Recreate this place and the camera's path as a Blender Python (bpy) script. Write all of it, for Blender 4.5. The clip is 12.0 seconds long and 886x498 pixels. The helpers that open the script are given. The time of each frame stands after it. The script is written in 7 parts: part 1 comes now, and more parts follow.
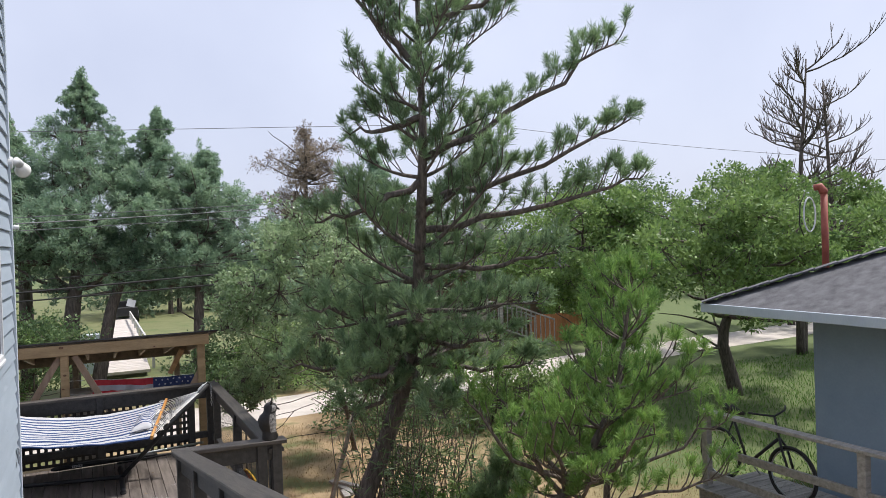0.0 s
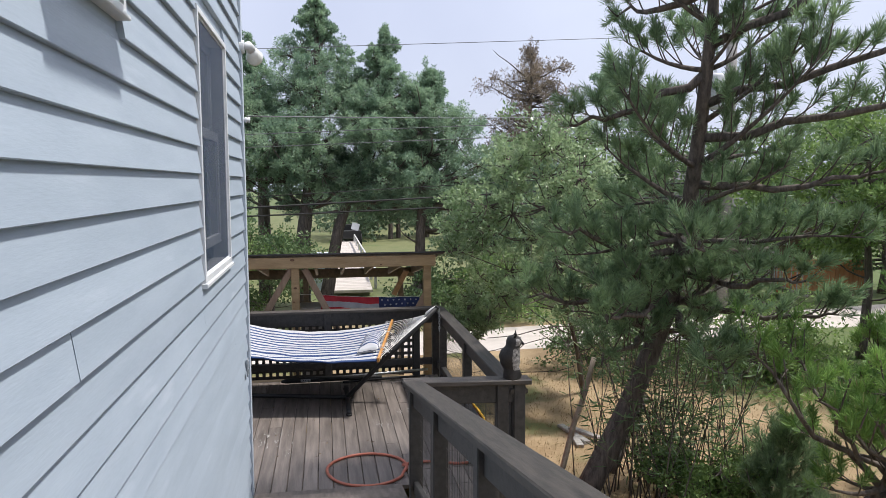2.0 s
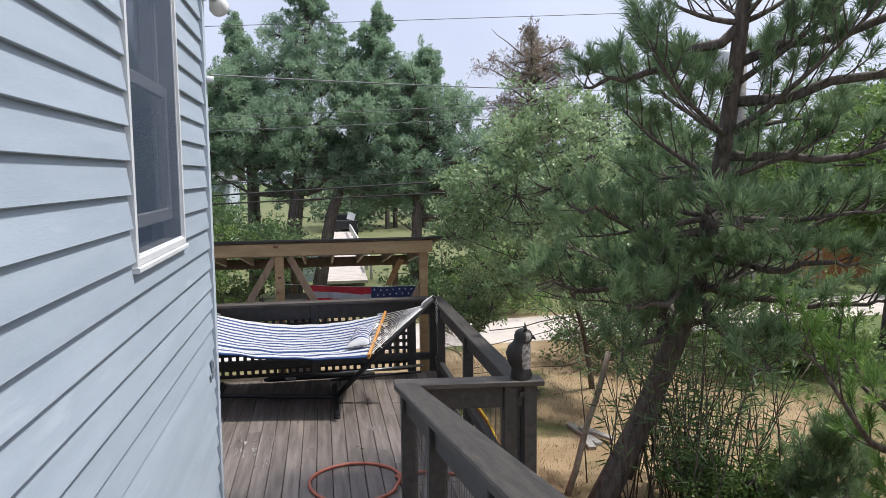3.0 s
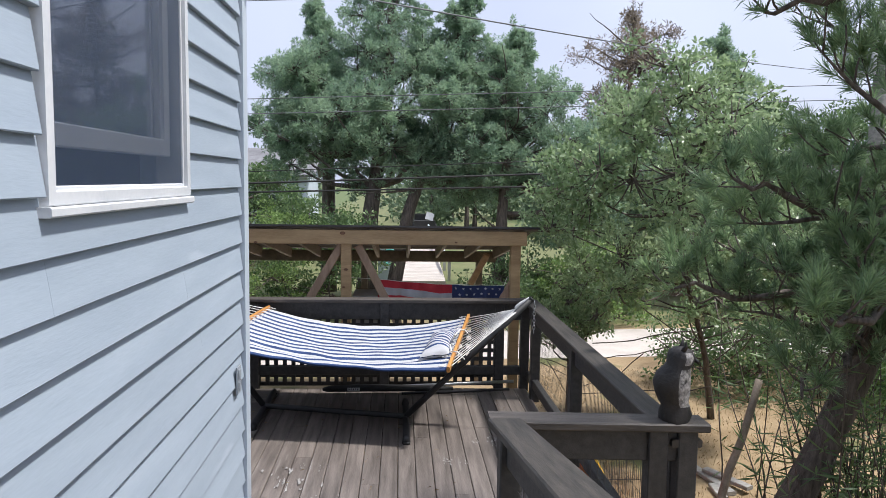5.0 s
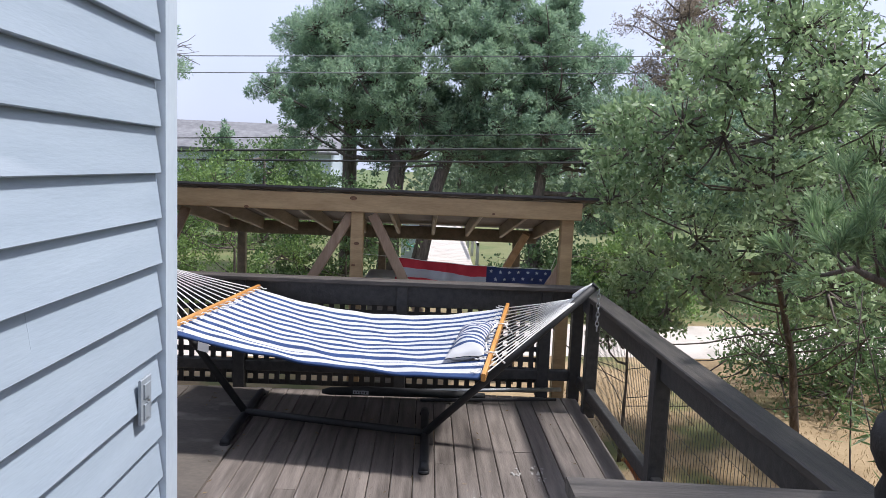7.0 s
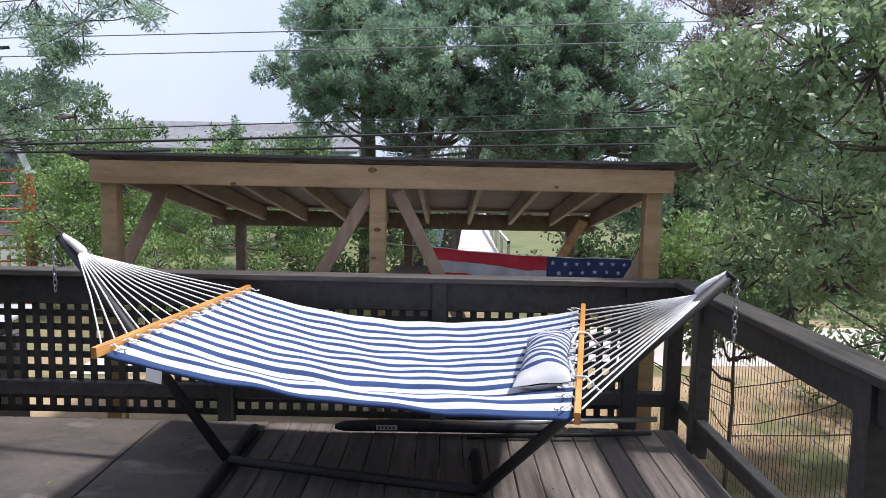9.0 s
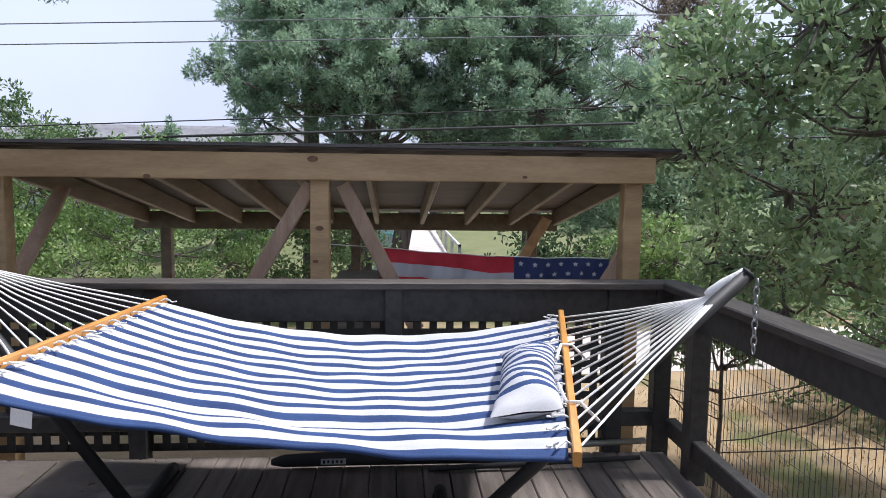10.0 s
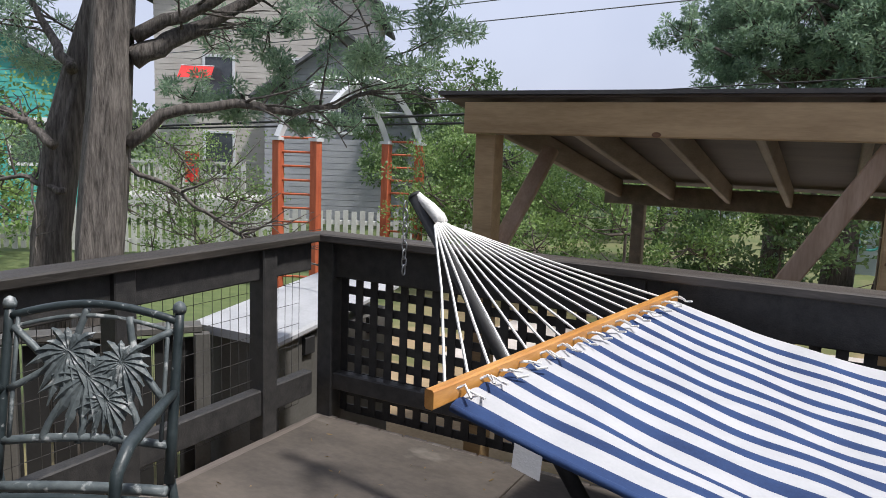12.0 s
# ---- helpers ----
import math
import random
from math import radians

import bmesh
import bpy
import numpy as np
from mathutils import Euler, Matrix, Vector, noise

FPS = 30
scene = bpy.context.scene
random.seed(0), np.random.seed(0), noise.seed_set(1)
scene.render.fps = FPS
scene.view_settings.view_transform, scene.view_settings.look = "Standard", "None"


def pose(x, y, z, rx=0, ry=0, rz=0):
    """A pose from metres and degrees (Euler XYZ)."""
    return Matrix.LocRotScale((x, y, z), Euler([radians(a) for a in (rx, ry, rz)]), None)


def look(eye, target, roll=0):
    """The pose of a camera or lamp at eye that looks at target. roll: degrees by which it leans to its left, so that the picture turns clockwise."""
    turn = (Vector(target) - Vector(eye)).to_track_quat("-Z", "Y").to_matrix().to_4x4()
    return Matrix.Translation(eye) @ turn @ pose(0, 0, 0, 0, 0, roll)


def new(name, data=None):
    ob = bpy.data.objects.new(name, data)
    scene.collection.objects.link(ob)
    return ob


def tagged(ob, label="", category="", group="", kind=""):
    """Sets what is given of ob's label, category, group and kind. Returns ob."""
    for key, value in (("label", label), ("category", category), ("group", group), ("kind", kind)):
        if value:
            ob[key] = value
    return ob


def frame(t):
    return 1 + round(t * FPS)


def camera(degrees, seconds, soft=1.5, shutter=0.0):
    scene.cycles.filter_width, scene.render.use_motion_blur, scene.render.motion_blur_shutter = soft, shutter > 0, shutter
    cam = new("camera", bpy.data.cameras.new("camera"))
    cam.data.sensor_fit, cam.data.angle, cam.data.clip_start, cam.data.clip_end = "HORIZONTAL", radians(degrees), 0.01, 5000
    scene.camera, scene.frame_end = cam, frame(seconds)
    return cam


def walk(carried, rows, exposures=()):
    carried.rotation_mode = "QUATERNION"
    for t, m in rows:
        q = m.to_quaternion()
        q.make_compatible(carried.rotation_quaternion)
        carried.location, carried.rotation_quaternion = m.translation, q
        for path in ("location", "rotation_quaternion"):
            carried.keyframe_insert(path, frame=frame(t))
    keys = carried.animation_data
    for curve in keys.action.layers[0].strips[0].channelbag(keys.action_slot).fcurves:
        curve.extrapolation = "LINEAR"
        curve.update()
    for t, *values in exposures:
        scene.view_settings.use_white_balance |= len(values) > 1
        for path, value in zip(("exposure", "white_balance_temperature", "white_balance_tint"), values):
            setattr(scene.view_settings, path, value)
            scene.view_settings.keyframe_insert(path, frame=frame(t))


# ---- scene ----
cam = camera(63.0, 12.0, soft=0.7)
PATH = [
    (0, (0.019, 0.819, 2.761), (0.889, 2.619, 2.744), -1.9),
    (0.5, (0.024, 1.197, 2.688), (0.536, 3.127, 2.567), -3.8),
    (1, (0.019, 1.535, 2.637), (0.47, 3.476, 2.468), -2.2),
    (1.5, (-0.008, 1.805, 2.589), (0.49, 3.736, 2.432), -1.0),
    (2, (0.001, 2.166, 2.521), (0.325, 4.131, 2.339), -0.2),
    (2.5, (0.086, 2.569, 2.441), (0.415, 4.53, 2.227), -0.6),
    (4.5, (0.173, 4.01, 2.171), (0.45, 5.984, 2.01), 1.1),
    (5, (0.17, 4.385, 2.077), (0.289, 6.373, 1.886), 0.9),
    (5.5, (0.135, 4.78, 1.965), (0.391, 6.754, 1.773), 0.9),
    (6, (0.124, 5.133, 1.901), (0.276, 7.111, 1.649), 0.8),
    (6.5, (0.2, 5.47, 1.841), (0.218, 7.455, 1.595), 2.4),
    (8.5, (0.088, 6.878, 1.642), (0.308, 8.859, 1.476), 2.4),
    (9, (0.057, 7.226, 1.522), (0.049, 9.214, 1.306), 1.1),
    (9.5, (0.059, 7.528, 1.494), (-0.034, 9.513, 1.271), 1.7),
    (10, (0.022, 7.828, 1.426), (0.159, 9.813, 1.228), 0.7),
    (10.5, (0.006, 8.139, 1.373), (0.025, 10.125, 1.132), 1.4),
    (11, (-0.097, 8.322, 1.317), (-0.413, 10.284, 1.093), 4.2),
    (11.5, (-0.338, 8.547, 1.315), (-0.799, 10.475, 1.054), 1.8),
    (12, (-0.578, 8.698, 1.321), (-1.536, 10.432, 1.047), 2.1),
]
walk(cam, [(t, look(eye, target, roll)) for t, eye, target, roll in PATH], [(0.0, 0.69, 6300, 12), (4.5, 0.77, 6150, 12), (8.5, 0.92, 5950, 14), (10.0, 0.91, 5950, 14), (11.0, 0.64, 6100, 13), (12.0, 0.57, 6200, 12)])


# ---- world, sun, exposure ----
SUN_ELEVATION, SUN_AZIMUTH = radians(61), radians(93)   # azimuth clockwise from +y
world = bpy.data.worlds.new("hazy_sky")
scene.world = world
world.use_nodes = True
wn = world.node_tree
wn.nodes.clear()
w_out = wn.nodes.new("ShaderNodeOutputWorld")
w_back = wn.nodes.new("ShaderNodeBackground")
w_sky = wn.nodes.new("ShaderNodeTexSky")
w_sky.sky_type, w_sky.sun_disc = "NISHITA", False
w_sky.sun_elevation, w_sky.sun_rotation = SUN_ELEVATION, SUN_AZIMUTH
w_sky.air_density, w_sky.dust_density = 1.0, 4.0
w_scale = wn.nodes.new("ShaderNodeVectorMath")
w_scale.operation = "SCALE"
w_scale.inputs["Scale"].default_value = 0.10
w_mix = wn.nodes.new("ShaderNodeMix")
w_mix.data_type = "RGBA"
w_mix.inputs["Factor"].default_value = 0.82
w_cloud = wn.nodes.new("ShaderNodeTexNoise")
w_cloud.inputs["Scale"].default_value, w_cloud.inputs["Detail"].default_value = 2.2, 5.0
w_ramp = wn.nodes.new("ShaderNodeValToRGB")
w_ramp.color_ramp.elements[0].position, w_ramp.color_ramp.elements[1].position = 0.3, 0.75
w_ramp.color_ramp.elements[0].color = (0.435, 0.463, 0.563, 1)
w_ramp.color_ramp.elements[1].color = (0.555, 0.583, 0.675, 1)
wn.links.new(w_sky.outputs["Color"], w_scale.inputs[0])
wn.links.new(w_scale.outputs["Vector"], w_mix.inputs["A"])
wn.links.new(w_cloud.outputs["Fac"], w_ramp.inputs["Fac"])
wn.links.new(w_ramp.outputs["Color"], w_mix.inputs["B"])
wn.links.new(w_mix.outputs["Result"], w_back.inputs["Color"])
w_back.inputs["Strength"].default_value = 1.0
wn.links.new(w_back.outputs["Background"], w_out.inputs["Surface"])
sun = new("sun", bpy.data.lights.new("sun", "SUN"))
sun.data.energy, sun.data.angle, sun.data.color = 3.1, radians(4), (1.0, 0.95, 0.87)
sun_from = Vector((math.sin(SUN_AZIMUTH) * math.cos(SUN_ELEVATION), math.cos(SUN_AZIMUTH) * math.cos(SUN_ELEVATION), math.sin(SUN_ELEVATION)))
sun.matrix_world = look(sun_from * 60, (0, 0, 0))


# ---- materials ----
def surface(name, dark, light, rough=0.7, scale=6.0, stretch=(1, 1, 1), bump=0.25, fine=60.0, metal=0.0, jitter=0.0,
            island=False, stain=None, stain_scale=1.2, stain_at=0.6, coat=0.0):
    """Noise at two scales between two colours, a fine bump, optional stains and a shift of brightness from piece to piece."""
    m = bpy.data.materials.new(name)
    m.use_nodes = True
    n, l = m.node_tree.nodes, m.node_tree.links
    b = n["Principled BSDF"]
    b.inputs["Roughness"].default_value, b.inputs["Metallic"].default_value = rough, metal
    b.inputs["Coat Weight"].default_value = coat
    tc, mp = n.new("ShaderNodeTexCoord"), n.new("ShaderNodeMapping")
    mp.inputs["Scale"].default_value = stretch
    l.new(tc.outputs["Object"], mp.inputs["Vector"])
    info = n.new("ShaderNodeObjectInfo")
    shift = n.new("ShaderNodeVectorMath")
    shift.operation = "ADD"
    spread = n.new("ShaderNodeVectorMath")
    spread.operation = "SCALE"
    spread.inputs[0].default_value = (13.0, 7.0, 5.0)
    l.new(info.outputs["Random"], spread.inputs["Scale"])
    l.new(mp.outputs["Vector"], shift.inputs[0])
    l.new(spread.outputs["Vector"], shift.inputs[1])
    big, small = n.new("ShaderNodeTexNoise"), n.new("ShaderNodeTexNoise")
    big.inputs["Scale"].default_value, big.inputs["Detail"].default_value = scale, 6
    small.inputs["Scale"].default_value, small.inputs["Detail"].default_value = fine, 4
    for k in (big, small):
        l.new(shift.outputs["Vector"], k.inputs["Vector"])
    add = n.new("ShaderNodeMath")
    add.operation = "MULTIPLY_ADD"
    add.inputs[1].default_value = 0.4
    l.new(small.outputs["Fac"], add.inputs[0])
    l.new(big.outputs["Fac"], add.inputs[2])
    ramp = n.new("ShaderNodeValToRGB")
    ramp.color_ramp.elements[0].position, ramp.color_ramp.elements[1].position = 0.48, 0.92
    ramp.color_ramp.elements[0].color, ramp.color_ramp.elements[1].color = (*dark, 1), (*light, 1)
    l.new(add.outputs[0], ramp.inputs["Fac"])
    colour = ramp.outputs["Color"]
    if stain:
        st = n.new("ShaderNodeTexNoise")
        st.inputs["Scale"].default_value, st.inputs["Detail"].default_value = stain_scale, 8
        l.new(tc.outputs["Object"] if not jitter else shift.outputs["Vector"], st.inputs["Vector"])
        sr = n.new("ShaderNodeMapRange")
        sr.inputs["From Min"].default_value, sr.inputs["From Max"].default_value = stain_at, stain_at + 0.09
        l.new(st.outputs["Fac"], sr.inputs["Value"])
        mx = n.new("ShaderNodeMix")
        mx.data_type = "RGBA"
        l.new(sr.outputs["Result"], mx.inputs["Factor"])
        l.new(colour, mx.inputs["A"])
        mx.inputs["B"].default_value = (*stain, 1)
        colour = mx.outputs["Result"]
    if jitter or island:
        hsv = n.new("ShaderNodeHueSaturation")
        mr = n.new("ShaderNodeMapRange")
        mr.inputs["To Min"].default_value, mr.inputs["To Max"].default_value = 1 - (jitter or 0.3), 1 + (jitter or 0.3)
        if island:
            geo = n.new("ShaderNodeNewGeometry")
            l.new(geo.outputs["Random Per Island"], mr.inputs["Value"])
        else:
            l.new(info.outputs["Random"], mr.inputs["Value"])
        l.new(mr.outputs["Result"], hsv.inputs["Value"])
        l.new(colour, hsv.inputs["Color"])
        colour = hsv.outputs["Color"]
    l.new(colour, b.inputs["Base Color"])
    bp = n.new("ShaderNodeBump")
    bp.inputs["Strength"].default_value, bp.inputs["Distance"].default_value = bump, 0.01
    l.new(add.outputs[0], bp.inputs["Height"])
    l.new(bp.outputs["Normal"], b.inputs["Normal"])
    return m


def leafy(name, dark, light, rough=0.6, through_light=0.3, hue=0.02):
    """Foliage: colour shifts from leaf to leaf and from bough to bough, some light passes through."""
    m = bpy.data.materials.new(name)
    m.use_nodes = True
    n, l = m.node_tree.nodes, m.node_tree.links
    b, out = n["Principled BSDF"], n["Material Output"]
    b.inputs["Roughness"].default_value = rough
    geo, tc, no = n.new("ShaderNodeNewGeometry"), n.new("ShaderNodeTexCoord"), n.new("ShaderNodeTexNoise")
    no.inputs["Scale"].default_value, no.inputs["Detail"].default_value = 1.3, 4
    l.new(tc.outputs["Object"], no.inputs["Vector"])
    add = n.new("ShaderNodeMath")
    add.operation = "MULTIPLY_ADD"
    add.inputs[1].default_value = 0.45
    l.new(geo.outputs["Random Per Island"], add.inputs[0])
    l.new(no.outputs["Fac"], add.inputs[2])
    ramp = n.new("ShaderNodeValToRGB")
    ramp.color_ramp.elements[0].position, ramp.color_ramp.elements[1].position = 0.45, 1.0
    ramp.color_ramp.elements[0].color, ramp.color_ramp.elements[1].color = (*dark, 1), (*light, 1)
    l.new(add.outputs[0], ramp.inputs["Fac"])
    l.new(ramp.outputs["Color"], b.inputs["Base Color"])
    tr, mx = n.new("ShaderNodeBsdfTranslucent"), n.new("ShaderNodeMixShader")
    l.new(ramp.outputs["Color"], tr.inputs["Color"])
    mx.inputs["Fac"].default_value = through_light
    l.new(b.outputs["BSDF"], mx.inputs[1])
    l.new(tr.outputs["BSDF"], mx.inputs[2])
    l.new(mx.outputs["Shader"], out.inputs["Surface"])
    return m


def glassy(name, tint=(0.9, 0.95, 0.95), rough=0.02):
    m = bpy.data.materials.new(name)
    m.use_nodes = True
    b = m.node_tree.nodes["Principled BSDF"]
    b.inputs["Base Color"].default_value = (*tint, 1)
    b.inputs["Roughness"].default_value, b.inputs["Transmission Weight"].default_value = rough, 1.0
    b.inputs["IOR"].default_value = 1.45
    return m


M_SIDING = surface("blue_clapboard_paint", (0.300, 0.356, 0.418), (0.355, 0.415, 0.478), 0.55, 3.0, (1, 0.5, 4), 0.12, 40, jitter=0.045, stain=(0.385, 0.442, 0.505), stain_scale=2.6, stain_at=0.64)
M_TRIM = surface("pale_blue_trim_paint", (0.42, 0.48, 0.55), (0.52, 0.58, 0.63), 0.5, 4.0, (1, 1, 0.4), 0.1, 60)
M_WHITE = surface("white_painted_frame", (0.54, 0.56, 0.58), (0.66, 0.67, 0.68), 0.45, 5.0, (1, 1, 1), 0.08, 60)
M_DECK = surface("weathered_deck_board", (0.090, 0.076, 0.066), (0.205, 0.175, 0.154), 0.5, 3.0, (9, 0.7, 9), 0.35, 26, jitter=0.13, stain=(0.24, 0.215, 0.195), stain_scale=1.7, stain_at=0.66)
M_PLY = surface("worn_plywood_sheet", (0.060, 0.052, 0.045), (0.13, 0.11, 0.092), 0.65, 2.2, (1, 1.6, 1), 0.3, 30, jitter=0.1, stain=(0.2, 0.18, 0.155), stain_scale=2.4, stain_at=0.62)
M_BLACKWOOD = surface("black_stained_timber", (0.022, 0.022, 0.0225), (0.052, 0.049, 0.047), 0.55, 5.0, (5, 5, 5), 0.3, 40, jitter=0.2)
M_CAP = surface("weathered_dark_rail_cap", (0.020, 0.018, 0.0155), (0.062, 0.053, 0.045), 0.55, 3.0, (14, 1.0, 6), 0.4, 22, jitter=0.12)
M_CAPX = surface("weathered_grey_rail_cap", (0.036, 0.031, 0.027), (0.105, 0.091, 0.079), 0.6, 3.0, (1.0, 14, 6), 0.4, 22)
M_FRESHWOOD = surface("yellow_pine_timber", (0.32, 0.21, 0.105), (0.48, 0.335, 0.18), 0.55, 2.5, (1.0, 6, 6), 0.2, 20, jitter=0.1, stain=(0.20, 0.10, 0.04), stain_scale=5.0, stain_at=0.76)
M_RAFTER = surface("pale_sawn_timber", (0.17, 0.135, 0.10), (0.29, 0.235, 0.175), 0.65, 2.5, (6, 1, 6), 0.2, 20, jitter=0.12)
M_BRACE = surface("pinkish_sawn_brace", (0.30, 0.20, 0.13), (0.46, 0.33, 0.235), 0.6, 2.5, (6, 6, 1), 0.2, 20, jitter=0.08)
# brown plywood, darkened so its colour carries the shade under the roof
M_PLYROOF = surface("shade_darkened_plywood", (0.050, 0.034, 0.024), (0.09, 0.064, 0.046), 0.7, 2.0, (1, 4, 1), 0.15, 18)
M_FELT = surface("black_roof_felt", (0.018, 0.018, 0.02), (0.045, 0.045, 0.048), 0.85, 5.0, (1, 1, 1), 0.4, 90)
M_BAR = surface("varnished_spreader_wood", (0.46, 0.20, 0.045), (0.66, 0.33, 0.09), 0.35, 4.0, (8, 1, 8), 0.1, 30, coat=0.3)
M_ROPE = surface("white_cotton_rope", (0.62, 0.61, 0.58), (0.82, 0.81, 0.78), 0.9, 30, (1, 1, 1), 0.4, 160)
M_CLOTHW = surface("white_quilted_cotton", (0.42, 0.425, 0.44), (0.50, 0.50, 0.51), 0.85, 8, (1, 1, 1), 0.25, 140)
M_CLOTHB = surface("navy_quilted_cotton", (0.013, 0.033, 0.105), (0.023, 0.056, 0.16), 0.85, 8, (1, 1, 1), 0.25, 140)
M_STEEL = surface("black_coated_steel_tube", (0.014, 0.014, 0.015), (0.030, 0.030, 0.032), 0.6, 6, (1, 1, 1), 0.05, 80)
M_CHAIN = surface("galvanised_chain", (0.35, 0.36, 0.37), (0.55, 0.56, 0.57), 0.35, 9, (1, 1, 1), 0.1, 90, metal=0.9)
M_WIRE = surface("dark_fence_wire", (0.05, 0.048, 0.045), (0.10, 0.095, 0.09), 0.6, 9, (1, 1, 1), 0.1, 90, metal=0.4)
M_BARK = surface("grey_brown_bark", (0.045, 0.036, 0.030), (0.17, 0.14, 0.12), 0.9, 5, (6, 6, 0.9), 0.9, 24)
M_BARKCEDAR = surface("shredding_cedar_bark", (0.050, 0.043, 0.037), (0.20, 0.178, 0.158), 0.9, 6, (9, 9, 0.9), 1.0, 22)
M_BARKDARK = surface("dark_pine_bark", (0.050, 0.041, 0.036), (0.175, 0.145, 0.125), 0.9, 5, (6, 6, 1.2), 0.9, 26)
M_PINE = leafy("pine_needles", (0.12, 0.195, 0.11), (0.30, 0.42, 0.21), 0.45, 0.5)
M_PINEYOUNG = leafy("young_pine_needles", (0.10, 0.21, 0.055), (0.30, 0.47, 0.12), 0.5, 0.4)
M_CANDLE = leafy("pine_candles", (0.25, 0.30, 0.12), (0.42, 0.42, 0.20))
M_CEDAR = leafy("cedar_sprays", (0.16, 0.26, 0.18), (0.39, 0.52, 0.335), 0.5, 0.5)
M_BROWNTREE = leafy("browned_conifer_sprays", (0.16, 0.13, 0.10), (0.33, 0.27, 0.20), 0.8, 0.4)
M_OLIVE = leafy("silvery_shrub_leaves", (0.16, 0.25, 0.11), (0.42, 0.53, 0.30), 0.33, 0.45)
M_LEAF = leafy("green_broad_leaves", (0.10, 0.18, 0.055), (0.27, 0.39, 0.12), 0.5, 0.4)
# darker green for far trees; also puts shade into shrubs under the cedars
M_LEAFDARK = leafy("shaded_broad_leaves", (0.075, 0.135, 0.06), (0.19, 0.28, 0.11), 0.5, 0.4)
M_FAR = leafy("far_wood_leaves", (0.09, 0.14, 0.085), (0.20, 0.27, 0.15), 0.6, 0.4)
M_SHINGLE = surface("grey_asphalt_shingle", (0.060, 0.060, 0.066), (0.135, 0.135, 0.145), 0.9, 8, (1, 1, 1), 0.5, 120, jitter=0.12)
M_FARROOF = surface("pale_grey_far_shingle", (0.13, 0.13, 0.14), (0.22, 0.22, 0.23), 0.9, 4, (1, 1, 1), 0.3, 40, jitter=0.1)
M_SHEDWALL = surface("grey_blue_shed_paint", (0.22, 0.29, 0.37), (0.27, 0.345, 0.43), 0.7, 2, (1, 1, 1), 0.1, 40)
M_GREYWOOD = surface("silvered_timber", (0.20, 0.19, 0.175), (0.36, 0.345, 0.32), 0.75, 3, (1, 8, 8), 0.3, 24, jitter=0.12)
M_ROAD = surface("pale_sandy_road", (0.40, 0.36, 0.32), (0.58, 0.53, 0.48), 0.95, 1.6, (1, 1, 1), 0.3, 40)
M_HOSE = surface("terracotta_hose", (0.36, 0.10, 0.065), (0.48, 0.16, 0.10), 0.5, 8, (1, 1, 1), 0.05, 60)
M_REDPAINT = surface("red_oxide_paint", (0.20, 0.045, 0.030), (0.33, 0.085, 0.055), 0.6, 6, (1, 1, 1), 0.2, 60)
M_ORANGE = surface("orange_stained_timber", (0.36, 0.075, 0.032), (0.52, 0.135, 0.06), 0.6, 4, (5, 5, 1), 0.2, 40)
M_FLAGRED = surface("red_flag_cloth", (0.45, 0.022, 0.035), (0.60, 0.045, 0.06), 0.8, 6, (1, 1, 1), 0.15, 200)
M_FLAGBLUE = surface("navy_flag_cloth", (0.015, 0.025, 0.085), (0.03, 0.045, 0.13), 0.8, 6, (1, 1, 1), 0.15, 200)
M_OWL = surface("dark_moulded_plastic", (0.010, 0.009, 0.0085), (0.030, 0.026, 0.024), 0.62, 14, (1, 1, 1), 0.6, 60)
M_OWLPALE = surface("speckled_pale_plastic", (0.016, 0.015, 0.014), (0.40, 0.38, 0.36), 0.6, 42, (1, 1, 1), 0.6, 90)
M_CHAIR = surface("chipped_dark_green_iron", (0.016, 0.024, 0.027), (0.042, 0.056, 0.060), 0.42, 8, (1, 1, 1), 0.4, 60, stain=(0.50, 0.52, 0.52), stain_scale=30, stain_at=0.66)
M_CHAIRWORN = surface("worn_pale_green_iron", (0.055, 0.070, 0.076), (0.15, 0.175, 0.18), 0.5, 10, (1, 1, 1), 0.5, 60, stain=(0.42, 0.44, 0.44), stain_scale=26, stain_at=0.59)
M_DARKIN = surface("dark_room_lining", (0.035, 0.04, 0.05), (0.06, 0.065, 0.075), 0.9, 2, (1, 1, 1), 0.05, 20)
M_BLACK = surface("black_rubber", (0.012, 0.012, 0.012), (0.025, 0.025, 0.025), 0.7, 6, (1, 1, 1), 0.1, 60)
M_GREYBOX = surface("grey_plastic_lid", (0.36, 0.37, 0.39), (0.50, 0.51, 0.53), 0.55, 4, (1, 1, 1), 0.2, 60)
M_BOXSIDE = surface("taupe_plastic_side", (0.075, 0.072, 0.065), (0.13, 0.125, 0.115), 0.6, 4, (1, 1, 1), 0.2, 60)
M_TAN = surface("tan_far_siding", (0.42, 0.39, 0.35), (0.52, 0.49, 0.44), 0.8, 2, (1, 1, 1), 0.1, 30)
M_GREYSIDE = surface("grey_far_siding", (0.27, 0.28, 0.30), (0.35, 0.36, 0.38), 0.8, 2, (1, 1, 1), 0.1, 30)
M_RED = surface("bright_red_cloth", (0.60, 0.020, 0.02), (0.75, 0.05, 0.045), 0.7, 5, (1, 1, 1), 0.1, 80)
M_TEAL = surface("teal_paint", (0.05, 0.30, 0.27), (0.09, 0.42, 0.38), 0.6, 5, (1, 1, 1), 0.1, 60)
M_GLASS = glassy("window_glass")
M_LATTICEBROWN = surface("brown_lattice_timber", (0.13, 0.085, 0.055), (0.24, 0.165, 0.115), 0.8, 4, (1, 1, 1), 0.2, 40)
